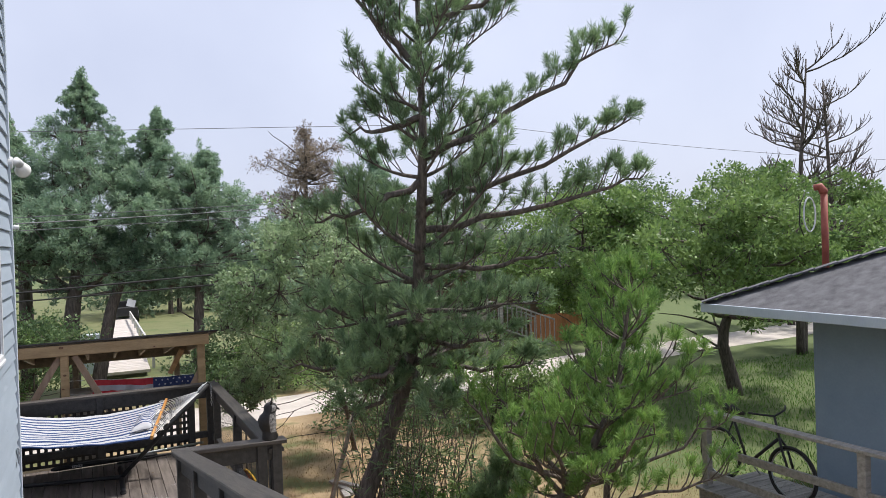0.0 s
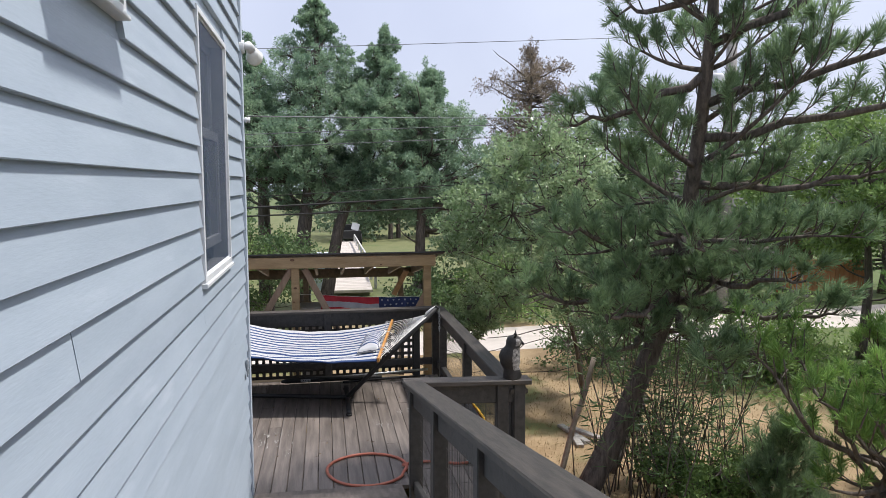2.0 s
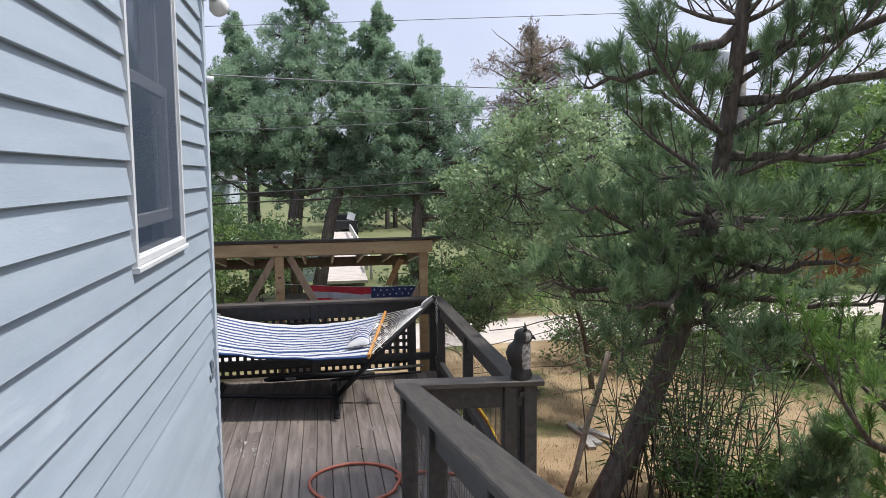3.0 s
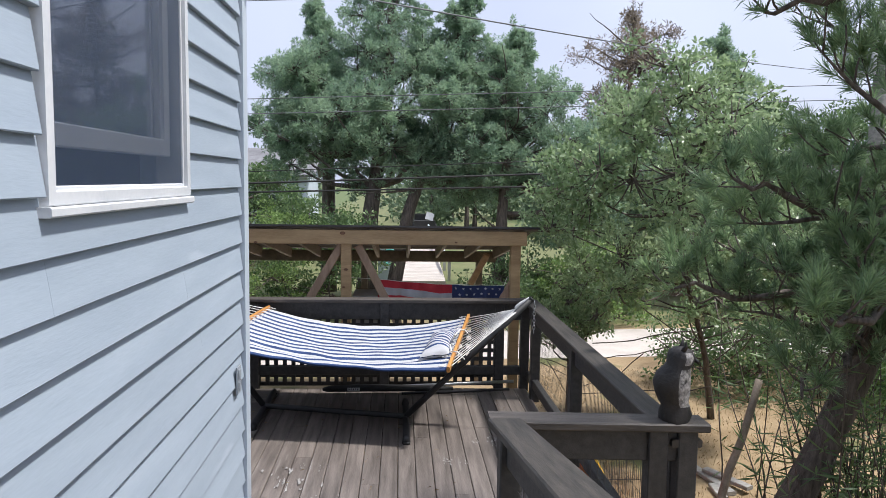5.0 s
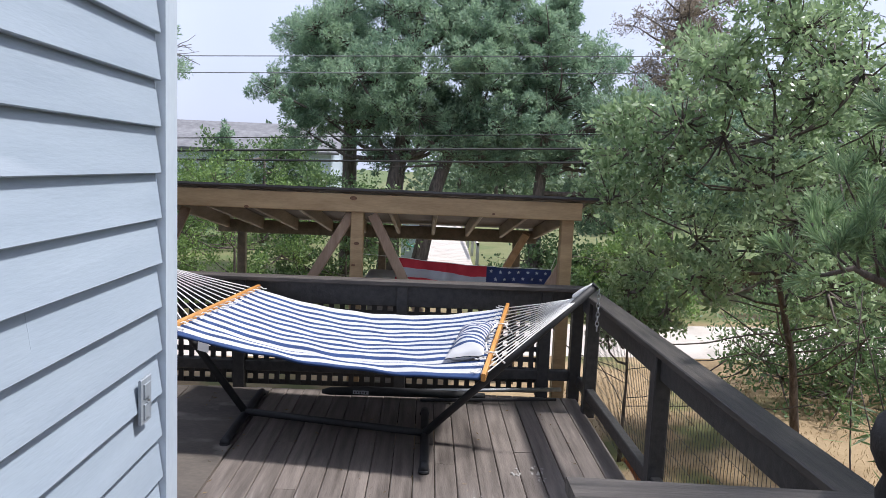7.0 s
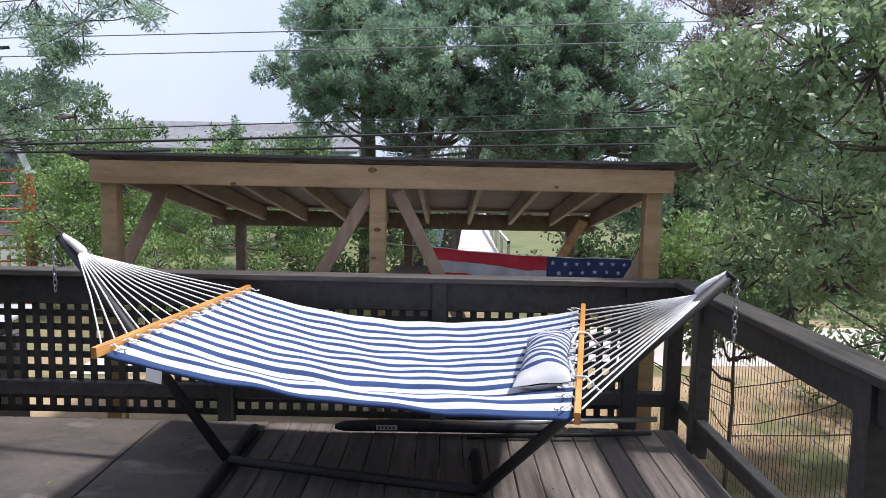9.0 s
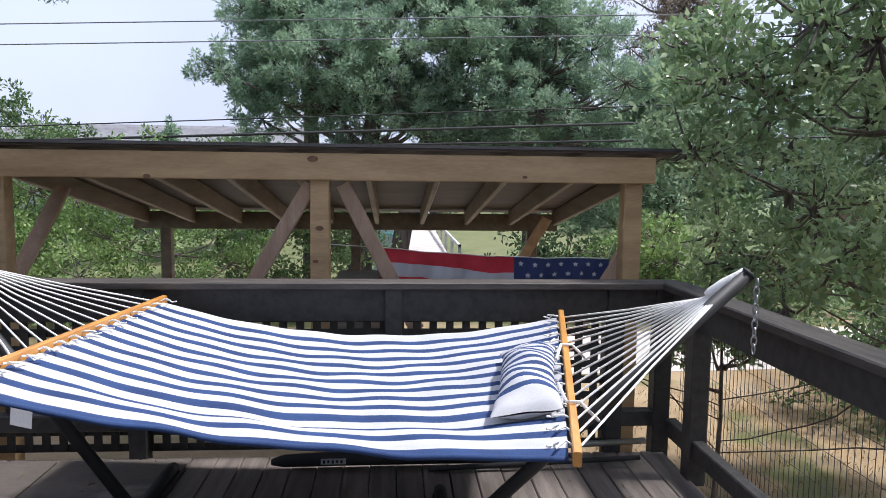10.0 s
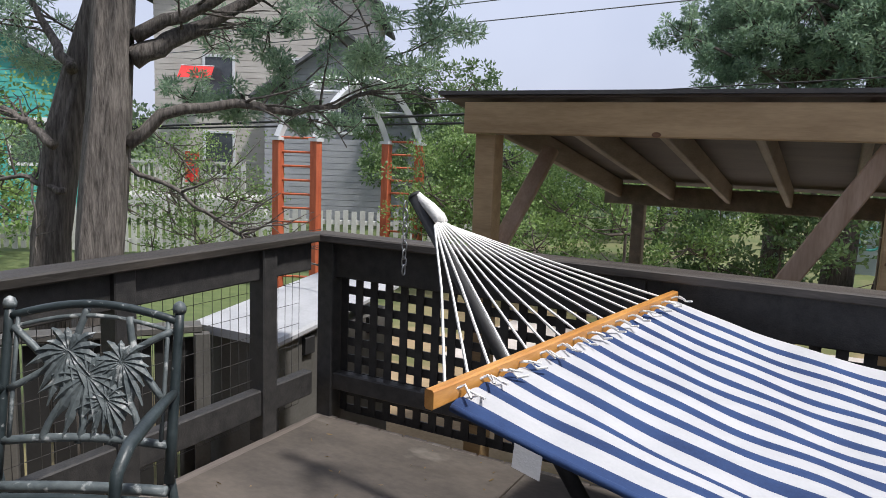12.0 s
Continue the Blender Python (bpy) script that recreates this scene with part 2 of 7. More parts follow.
M_FENCEORANGE = surface("orange_fence_board", (0.33, 0.13, 0.05), (0.47, 0.21, 0.09), 0.75, 4, (6, 6, 1), 0.2, 30, jitter=0.12)
M_BULB = surface("frosted_lamp_glass", (0.70, 0.70, 0.68), (0.85, 0.85, 0.83), 0.25, 5, (1, 1, 1), 0.02, 60)
M_STRAW = leafy("dry_grass_blades", (0.20, 0.135, 0.06), (0.37, 0.27, 0.14), 0.8, 0.2)
M_GRASS = leafy("green_grass_blades", (0.06, 0.14, 0.025), (0.17, 0.30, 0.06), 0.7, 0.25)


def ground_material():
    """Dry straw lawn by the deck, green turf farther out to the side, bare earth patches."""
    m = surface("dry_lawn", (0.21, 0.145, 0.075), (0.37, 0.275, 0.16), 0.95, 1.4, (1, 1, 1), 0.6, 30, stain=(0.12, 0.125, 0.045), stain_scale=0.9, stain_at=0.54)
    n, l = m.node_tree.nodes, m.node_tree.links
    b = n["Principled BSDF"]
    was = b.inputs["Base Color"].links[0].from_socket
    tc, sep, no = n.new("ShaderNodeTexCoord"), n.new("ShaderNodeSeparateXYZ"), n.new("ShaderNodeTexNoise")
    no.inputs["Scale"].default_value, no.inputs["Detail"].default_value = 0.6, 6
    l.new(tc.outputs["Object"], sep.inputs[0])
    l.new(tc.outputs["Object"], no.inputs["Vector"])
    wob = n.new("ShaderNodeMath")
    wob.operation = "MULTIPLY_ADD"
    wob.inputs[1].default_value = 5.0
    l.new(no.outputs["Fac"], wob.inputs[0])
    l.new(sep.outputs["X"], wob.inputs[2])
    mr = n.new("ShaderNodeMapRange")
    mr.inputs["From Min"].default_value, mr.inputs["From Max"].default_value = 8.6, 10.2
    l.new(wob.outputs[0], mr.inputs["Value"])
    mr2 = n.new("ShaderNodeMapRange")
    mr2.inputs["From Min"].default_value, mr2.inputs["From Max"].default_value = -2.0, -3.5
    l.new(wob.outputs[0], mr2.inputs["Value"])
    wob3 = n.new("ShaderNodeMath")
    wob3.operation = "MULTIPLY_ADD"
    wob3.inputs[1].default_value = 6.0
    l.new(no.outputs["Fac"], wob3.inputs[0])
    l.new(sep.outputs["Y"], wob3.inputs[2])
    mr3 = n.new("ShaderNodeMapRange")
    mr3.inputs["From Min"].default_value, mr3.inputs["From Max"].default_value = 20.5, 22.0
    l.new(wob3.outputs[0], mr3.inputs["Value"])
    mxm, mxn = n.new("ShaderNodeMath"), n.new("ShaderNodeMath")
    mxm.operation = mxn.operation = "MAXIMUM"
    l.new(mr.outputs["Result"], mxm.inputs[0])
    l.new(mr2.outputs["Result"], mxm.inputs[1])
    l.new(mxm.outputs[0], mxn.inputs[0])
    half = n.new("ShaderNodeMath")
    half.operation = "MULTIPLY"
    half.inputs[1].default_value = 0.8
    l.new(mr3.outputs["Result"], half.inputs[0])
    l.new(half.outputs[0], mxn.inputs[1])
    g = n.new("ShaderNodeTexNoise")
    g.inputs["Scale"].default_value, g.inputs["Detail"].default_value = 7.0, 6
    l.new(tc.outputs["Object"], g.inputs["Vector"])
    gr = n.new("ShaderNodeValToRGB")
    gr.color_ramp.elements[0].color, gr.color_ramp.elements[1].color = (0.055, 0.09, 0.025, 1), (0.14, 0.17, 0.06, 1)
    l.new(g.outputs["Fac"], gr.inputs["Fac"])
    mx = n.new("ShaderNodeMix")
    mx.data_type = "RGBA"
    l.new(mxn.outputs[0], mx.inputs["Factor"])
    l.new(was, mx.inputs["A"])
    l.new(gr.outputs["Color"], mx.inputs["B"])
    l.new(mx.outputs["Result"], b.inputs["Base Color"])
    return m


M_GROUND = ground_material()


# ---- building blocks ----
class Shape:
    """Collects vertices and faces of one mesh."""

    def __init__(self):
        self.v, self.f, self.mi = [], [], []

    def face(self, idx, mi=0):
        self.f.append(idx)
        self.mi.append(mi)

    def beam(self, p0, p1, w, h, up=(0, 0, 1), bevel=0.006, mi=0):
        """A bar with chamfered long edges from p0 to p1, w wide and h high (h along up)."""
        p0, p1 = Vector(p0), Vector(p1)
        d = (p1 - p0).normalized()
        s = d.cross(Vector(up)).normalized()
        u = s.cross(d).normalized()
        c = min(bevel, w * 0.3, h * 0.3)
        a, b = w / 2, h / 2
        ring = [(-a + c, -b), (a - c, -b), (a, -b + c), (a, b - c), (a - c, b), (-a + c, b), (-a, b - c), (-a, -b + c)]
        o = len(self.v)
        for p in (p0, p1):
            self.v += [tuple(p + s * x + u * y) for x, y in ring]
        for i in range(8):
            j = (i + 1) % 8
            self.face((o + i, o + j, o + 8 + j, o + 8 + i), mi)
        self.face(tuple(o + i for i in reversed(range(8))), mi)
        self.face(tuple(o + 8 + i for i in range(8)), mi)
        return self

    def box(self, x0, y0, z0, x1, y1, z1, bevel=0.004, mi=0):
        return self.beam(((x0 + x1) / 2, y0, (z0 + z1) / 2), ((x0 + x1) / 2, y1, (z0 + z1) / 2), x1 - x0, z1 - z0, (0, 0, 1), bevel, mi)

    def tube(self, pts, radii, n=8, mi=0, caps=True):
        pts = [Vector(p) for p in pts]
        if not hasattr(radii, "__len__"):
            radii = [radii] * len(pts)
        o, k = len(self.v), len(pts)
        side = None
        for i, p in enumerate(pts):
            d = (pts[min(i + 1, k - 1)] - pts[max(i - 1, 0)]).normalized()
            if side is None:
                side = d.orthogonal().normalized()
            side = (side - d * side.dot(d))
            side = side.normalized() if side.length > 1e-5 else d.orthogonal().normalized()
            other = d.cross(side)
            for j in range(n):
                a = 2 * math.pi * j / n
                self.v.append(tuple(p + (side * math.cos(a) + other * math.sin(a)) * radii[i]))
        for i in range(k - 1):
            for j in range(n):
                q = (j + 1) % n
                self.face((o + i * n + j, o + i * n + q, o + (i + 1) * n + q, o + (i + 1) * n + j), mi)
        if caps:
            self.face(tuple(o + j for j in reversed(range(n))), mi)
            self.face(tuple(o + (k - 1) * n + j for j in range(n)), mi)
        return self

    def sheet(self, fn, nu, nv, mi=None):
        """A grid surface fn(u, v) with u, v in 0..1; mi(i, j) picks the material."""
        o = len(self.v)
        for i in range(nu + 1):
            for j in range(nv + 1):
                self.v.append(tuple(fn(i / nu, j / nv)))
        for i in range(nu):
            for j in range(nv):
                a = o + i * (nv + 1) + j
                self.face((a, a + nv + 1, a + nv + 2, a + 1), mi(i, j) if mi else 0)
        return self

    def mesh(self, name, mats, smooth=False):
        me = bpy.data.meshes.new(name)
        me.from_pydata(self.v, [], self.f)
        for m in (mats if isinstance(mats, (list, tuple)) else [mats]):
            me.materials.append(m)
        if any(self.mi):
            me.polygons.foreach_set("material_index", self.mi)
        if smooth:
            me.polygons.foreach_set("use_smooth", [True] * len(me.polygons))
        me.update()
        return me


def part(name, shape, mats, parent=None, label="", smooth=False):
    ob = new(name, shape.mesh(name, mats, smooth))
    ob.parent = parent
    return tagged(ob, label)


def thing(name, x=0, y=0, z=0, label="", category="", group="", kind=""):
    ob = new(name)
    ob.matrix_world = pose(x, y, z)
    ob.empty_display_size = 0.1
    bpy.context.view_layer.update()
    return tagged(ob, label, category, group, kind)


def piece(name, mesh, parent, m=None):
    ob = new(name, mesh)
    ob.parent = parent
    if m is not None:
        ob.matrix_basis = m
    return ob


GROUND = -0.75


# ---- ground and road ----
def ground():
    sh = Shape()
    def fn(u, v):
        x, y = -300 + 600 * u, -300 + 600 * v
        return (x, y, GROUND)
    sh.sheet(fn, 60, 60)
    return tagged(part("ground", sh, M_GROUND), "dry straw-coloured lawn with green turf patches", "ground", kind="structure")


def road():
    rnd = random.Random(4)
    sh = Shape()
    edge = [(rnd.uniform(-0.15, 0.15), rnd.uniform(-0.15, 0.15)) for _ in range(41)]
    def fn(u, v):
        a, b = edge[round(u * 40)]
        return (-4 + 70 * u, (14.9 + a) * (1 - v) + (17.15 + b) * v + u * 7, GROUND + 0.004 + 0.03 * math.sin(math.pi * v))
    sh.sheet(fn, 40, 4)
    return tagged(part("road", sh, M_ROAD, smooth=True), "pale sandy road across the yard", "road", kind="structure")


ground()
road()


# ---- house wall with clapboards ----
WX, WEND = -0.62, 8.12           # face of the wall, end of the house
WIN1 = (3.96, 4.62, 3.085, 3.50)  # y0, y1, z0, z1
WIN2 = (6.07, 7.10, 2.033, 3.395)
TOP = 5.4
JOINTS = {-3: (6.056,), -4: (7.09,), -1: (4.08,), -8: (5.2,), -6: (7.3,), 2: (3.0,)}  # butt joints of the courses, counted from the sill


def house():
    wall = Shape()
    xb, xf = WX - 0.16, WX - 0.02
    cuts = [(-3.0, WIN1[0], GROUND, TOP), (WIN1[0], WIN1[1], GROUND, WIN1[2]), (WIN1[0], WIN1[1], WIN1[3], TOP), (WIN1[1], WIN2[0], GROUND, TOP),
            (WIN2[0], WIN2[1], GROUND, WIN2[2]), (WIN2[0], WIN2[1], WIN2[3], TOP), (WIN2[1], WEND - 0.03, GROUND, TOP)]
    for y0, y1, z0, z1 in cuts:
        wall.box(xb, y0, z0, xf, y1, z1, 0.0005)
    w = tagged(part("wall_house", wall, M_SIDING), "light blue clapboard house wall", "wall", kind="structure")
    rnd = random.Random(7)
    step, z = 0.137, 2.160 - 21 * 0.137
    meshes = {}
    course = -21
    while z < TOP - 0.1:
        lo, hi = z, z + step + 0.02
        spans = []
        blocks = [q for q in (WIN1, WIN2) if lo < q[3] + 0.03 and hi - 0.03 > q[2] + 0.02]
        stops = [(b[0] - 0.035, b[1] + 0.035) for b in blocks]
        cur = -3.0
        for a, b in stops:
            spans.append((cur, a))
            cur = b
        spans.append((cur, WEND - 0.09))
        for a, b in spans:
            cutsy = [a]
            cutsy += [q for q in JOINTS.get(course, ()) if a + 0.3 < q < b - 0.3]
            if a < -2.9:
                cutsy.insert(1, rnd.uniform(-1.0, 2.4))
            cutsy.append(b)
            for c0, c1 in zip(cutsy, cutsy[1:]):
                key = round(c1 - c0, 2)
                if key not in meshes:
                    s = Shape()
                    L = key - 0.003
                    prof = [(-0.02, 0.0), (0.006, 0.0), (0.008, 0.003), (-0.014, step + 0.02), (-0.02, step + 0.02)]
                    for yy in (0.0, L):
                        s.v += [(px_, yy, pz_) for px_, pz_ in prof]
                    for i in range(5):
                        j = (i + 1) % 5
                        s.face((i, j, 5 + j, 5 + i))
                    s.face((4, 3, 2, 1, 0))
                    s.face((5, 6, 7, 8, 9))
                    meshes[key] = s.mesh("clapboard", M_SIDING)
                piece("clapboard", meshes[key], w, pose(WX + rnd.uniform(-0.0012, 0.0012), c0, z, 0, rnd.uniform(-0.25, 0.25), 0))
        z += step
        course += 1
    trim = Shape()
    trim.box(WX - 0.015, WEND - 0.085, GROUND, WX + 0.016, WEND, TOP, 0.004)
    trim.box(WX - 0.12, WEND + 0.001, GROUND, WX + 0.014, WEND + 0.022, TOP, 0.004)
    tagged(part("trim", trim, M_TRIM), "pale blue corner board of the house", "trim", kind="structure")
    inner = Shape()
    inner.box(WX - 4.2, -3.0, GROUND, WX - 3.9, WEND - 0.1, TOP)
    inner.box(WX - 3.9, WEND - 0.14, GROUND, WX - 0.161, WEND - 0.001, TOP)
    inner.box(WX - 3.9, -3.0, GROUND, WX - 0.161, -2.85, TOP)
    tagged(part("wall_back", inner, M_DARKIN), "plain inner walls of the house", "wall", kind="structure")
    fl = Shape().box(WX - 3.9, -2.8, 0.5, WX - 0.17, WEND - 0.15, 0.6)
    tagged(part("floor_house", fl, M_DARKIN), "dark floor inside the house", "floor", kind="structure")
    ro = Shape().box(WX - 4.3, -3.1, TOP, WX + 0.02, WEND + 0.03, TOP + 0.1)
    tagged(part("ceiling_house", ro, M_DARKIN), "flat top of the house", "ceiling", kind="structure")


def sash(s, y0, y1, z0, z1, x0, x1, w=0.045):
    s.box(x0, y0, z0, x1, y0 + w, z1)
    s.box(x0, y1 - w, z0, x1, y1, z1)
    s.box(x0, y0 + w, z0, x1, y1 - w, z0 + w)
    s.box(x0, y0 + w, z1 - w, x1, y1 - w, z1)
    return s


def windows():
    y0, y1, z0, z1 = WIN1
    w = thing("window_1", WX, (y0 + y1) / 2, z0, "small white awning window propped open above the ramp", "window", kind="structure")
    o = Matrix.Translation((-WX, -(y0 + y1) / 2, -z0))
    def own(name, s, m, lab="", sm=False):
        me = s.mesh(name, m, sm)
        me.transform(o)
        ob = piece(name, me, w)
        return tagged(ob, lab)
    own("window_frame", sash(Shape(), y0 - 0.03, y1 + 0.03, z0 - 0.03, z1 + 0.03, WX - 0.10, WX + 0.016, 0.027), M_WHITE)
    own("window_sill", Shape().box(WX - 0.02, y0 - 0.04, z0 - 0.048, WX + 0.028, y1 + 0.035, z0 - 0.031), M_WHITE)
    own("curtain", Shape().sheet(lambda u, v: (WX - 0.12 + 0.012 * math.sin(40 * u), y0 + 0.3 + (y1 - y0 - 0.3) * u, z0 + (z1 - z0) * v), 40, 2), M_CLOTHW, "white curtain")
    tilt = pose(WX + 0.03, 0, z1 - 0.015, 0, -23, 0)
    for name, s, m, lab in (("sash", sash(Shape(), y0 + 0.01, y1 - 0.01, -(z1 - z0) + 0.03, 0, -0.014, 0.014, 0.038), M_WHITE, "open white sash"),
                            ("pane", Shape().box(-0.003, y0 + 0.05, -(z1 - z0) + 0.07, 0.003, y1 - 0.05, -0.04, 0.0005), M_GLASS, "clear glass")):
        me = s.mesh(name, m)
        me.transform(tilt)
        me.transform(o)
        tagged(piece(name, me, w), lab)
    own("crank_arm", Shape().tube([(WX, y0 + 0.3, z0 + 0.03), (WX + 0.10, y0 + 0.36, z0 + 0.04), (WX + 0.20, y0 + 0.42, z0 + 0.075)], 0.008, 6), M_CHAIN, "dark metal crank arm")
    y0, y1, z0, z1 = WIN2
    w = thing("window_2", WX, (y0 + y1) / 2, z0, "white sash window with a dark insect screen", "window", kind="structure")
    o = Matrix.Translation((-WX, -(y0 + y1) / 2, -z0))
    own("window_frame", sash(Shape(), y0 - 0.03, y1 + 0.03, z0 - 0.03, z1 + 0.03, WX - 0.10, WX + 0.012, 0.036), M_WHITE)
    own("window_sill", Shape().box(WX - 0.02, y0 - 0.045, z0 - 0.055, WX + 0.024, y1 + 0.035, z0 - 0.031), M_WHITE)
    zm = (z0 + z1) / 2
    own("lower_sash", sash(Shape(), y0 + 0.02, y1 - 0.02, z0 + 0.11, zm + 0.13, WX - 0.075, WX - 0.045, 0.06), M_WHITE)
    own("upper_sash", sash(Shape(), y0 + 0.02, y1 - 0.02, zm, z1 - 0.016, WX - 0.11, WX - 0.08, 0.05), M_WHITE)
    own("pane", Shape().box(WX - 0.062, y0 + 0.06, z0 + 0.15, WX - 0.058, y1 - 0.06, zm + 0.09, 0.0005), M_GLASS)
    own("pane", Shape().box(WX - 0.097, y0 + 0.06, zm + 0.04, WX - 0.093, y1 - 0.06, z1 - 0.05, 0.0005), M_GLASS)
    sc = Shape().box(WX - 0.006, y0 + 0.006, z0 + 0.006, WX - 0.004, y1 - 0.006, z1 - 0.006, 0.0003)
    own("insect_screen", sc, M_MESH, "fine grey insect screen")
    own("screen_frame", sash(Shape(), y0 + 0.008, y1 - 0.008, z0 + 0.002, z1 - 0.002, WX - 0.012, WX - 0.0, 0.014), M_WHITE)


def screen_material():
    """A fine mesh lets most light pass and dulls what lies behind it."""
    m = bpy.data.materials.new("insect_screen_mesh")
    m.use_nodes = True
    n, l = m.node_tree.nodes, m.node_tree.links
    b, out = n["Principled BSDF"], n["Material Output"]
    b.inputs["Base Color"].default_value = (0.05, 0.072, 0.118, 1)
    b.inputs["Roughness"].default_value = 0.5
    tr, mx = n.new("ShaderNodeBsdfTransparent"), n.new("ShaderNodeMixShader")
    mx.inputs["Fac"].default_value = 0.42
    l.new(tr.outputs["BSDF"], mx.inputs[1])
    l.new(b.outputs["BSDF"], mx.inputs[2])
    l.new(mx.outputs["Shader"], out.inputs["Surface"])
    return m


M_MESH = screen_material()
house()
windows()


# ---- deck, ramp and rails ----
XR, XL, YF = 1.47, -2.78, 11.47   # right, left and far rails
XI, YL = 0.635, 7.51              # ramp rail, cross rail
SLOPE = 0.190
RAMP_FOOT = 8.1


def deck():
    fr = Shape()
    for y in (7.6, 9.0, 10.4, 11.35):
        fr.box(XL, y - 0.02, -0.22, XR, y + 0.02, -0.036)
    for x in (XL + 0.02, XR - 0.02):
        fr.box(x - 0.02, WEND + 0.1 if x < 0 else YL, -0.22, x + 0.02, YF, -0.036)
    for x in (XL + 0.1, -0.6, XR - 0.1):
        for y in (8.4, 11.3):
            fr.box(x - 0.05, y - 0.05, GROUND, x + 0.05, y + 0.05, -0.22)
    d = tagged(part("floor_deck", fr, M_BLACKWOOD), "weathered dark brown deck of narrow boards", "deck", kind="structure")
    rnd = random.Random(3)
    x, w = XL + 0.07, 0.128
    meshes = {}
    while x < XR - 0.06:
        start = WEND + 0.03 if x < WX + 0.02 else (RAMP_FOOT - 0.1 if x < XI else YL + 0.05)
        cuts = [start]
        q = start + rnd.uniform(0.8, 3.0)
        if q < YF - 0.8:
            cuts.append(q)
        cuts.append(YF - 0.03)
        for a, b in zip(cuts, cuts[1:]):
            key = round(b - a, 2)
            if key not in meshes:
                meshes[key] = Shape().box(-w / 2 + 0.002, 0.001, -0.034, w / 2 - 0.002, key - 0.001, 0, 0.005).mesh("deck_board", M_DECK)
            piece("deck_board", meshes[key], d, pose(x, a, rnd.uniform(-0.003, 0.001)))
        x += w
    for a, b, c, e in ((XL + 0.08, 8.75, -1.62, 11.38), (-1.61, 8.75, -0.98, 11.38)):
        s = Shape().box(a, b, 0.002, c, e, 0.014, 0.003)
        tagged(part("plywood_sheet", s, M_PLY), "worn grey-brown plywood sheet lying on the deck", "plywood", group="sheets on the deck")


def ramp():
    base = Shape()
    top = lambda y: (RAMP_FOOT - y) * SLOPE
    y0 = -2.9
    for x in (WX + 0.05, 0.0, XI - 0.05):
        base.beam((x, y0, top(y0) - 0.13), (x, RAMP_FOOT - 0.3, top(RAMP_FOOT - 0.3) - 0.13), 0.04, 0.18)
    for y in (-2.5, -0.5, 1.5, 3.5, 5.5):
        for x in (WX + 0.1, XI - 0.05):
            base.box(x - 0.045, y - 0.045, GROUND, x + 0.045, y + 0.045, top(y) - 0.2)
    r = tagged(part("floor_ramp", base, M_BLACKWOOD), "sloping boarded ramp beside the house", "ramp", kind="structure")
    me = Shape().box(WX + 0.03, -0.0697, -0.034, XI - 0.03, 0.0697, 0, 0.005).mesh("ramp_board", M_DECK)
    y = y0
    while y < RAMP_FOOT - 0.16:
        piece("ramp_board", me, r, pose(0, y, top(y) - 0.004, -math.degrees(math.atan(SLOPE)), 0, 0))
        y += 0.137


def rail(name, p0, p1, posts, label, kind_mat=None, fascia=0.15, low=(0.14, 0.23), thick=0.14, cap_over=0.04, dz=0.0):
    """A rail from p0 to p1 (points on top of its cap): cap, fascia, low rail, posts at fractions."""
    p0, p1 = Vector(p0), Vector(p1)
    d = p1 - p0
    flat = Vector((d.x, d.y, 0)).normalized()
    t = thing(name, 0, 0, 0, label, "railing")
    part("cap", Shape().beam(p0 - flat * cap_over + Vector((0, 0, -0.019)), p1 + flat * cap_over + Vector((0, 0, -0.019)), thick, 0.038, bevel=0.006), kind_mat or M_CAP, t, "weathered dark cap board")
    part("fascia", Shape().beam(p0 + Vector((0, 0, -0.040 - fascia / 2)), p1 + Vector((0, 0, -0.040 - fascia / 2)), 0.036, fascia), M_BLACKWOOD, t)
    for f in posts:
        q = p0 + d * f
        foot = q.z - 0.95 if dz else -0.03
        part("post", Shape().beam((q.x, q.y, foot), (q.x, q.y, q.z - 0.0395), 0.089, 0.089, tuple(flat), 0.005), M_BLACKWOOD, t)
    if low:
        zc, hh = (low[0] + low[1]) / 2, low[1] - low[0]
        a, b = Vector((p0.x, p0.y, p0.z - 0.9 + zc)), Vector((p1.x, p1.y, p1.z - 0.9 + zc))
        part("low_rail", Shape().beam(a, b, 0.06, hh), M_BLACKWOOD, t)
    return t


def wire_panel(parent, p0, p1, z0, z1, step=0.033, rows=7, n=4, r=0.0013):
    s = Shape()
    p0, p1 = Vector(p0), Vector(p1)
    k = int((p1 - p0).length / step)
    for i in range(k + 1):
        q = p0.lerp(p1, i / k)
        s.tube([(q.x, q.y, z0), (q.x, q.y, z1)], r, n, caps=False)
    for j in range(rows):
        z = z0 + (z1 - z0) * j / (rows - 1)
        s.tube([(p0.x, p0.y, z), (p1.x, p1.y, z)], r, n, caps=False)
    return part("wire_mesh", s, M_WIRE, parent, "rusty dark wire mesh")


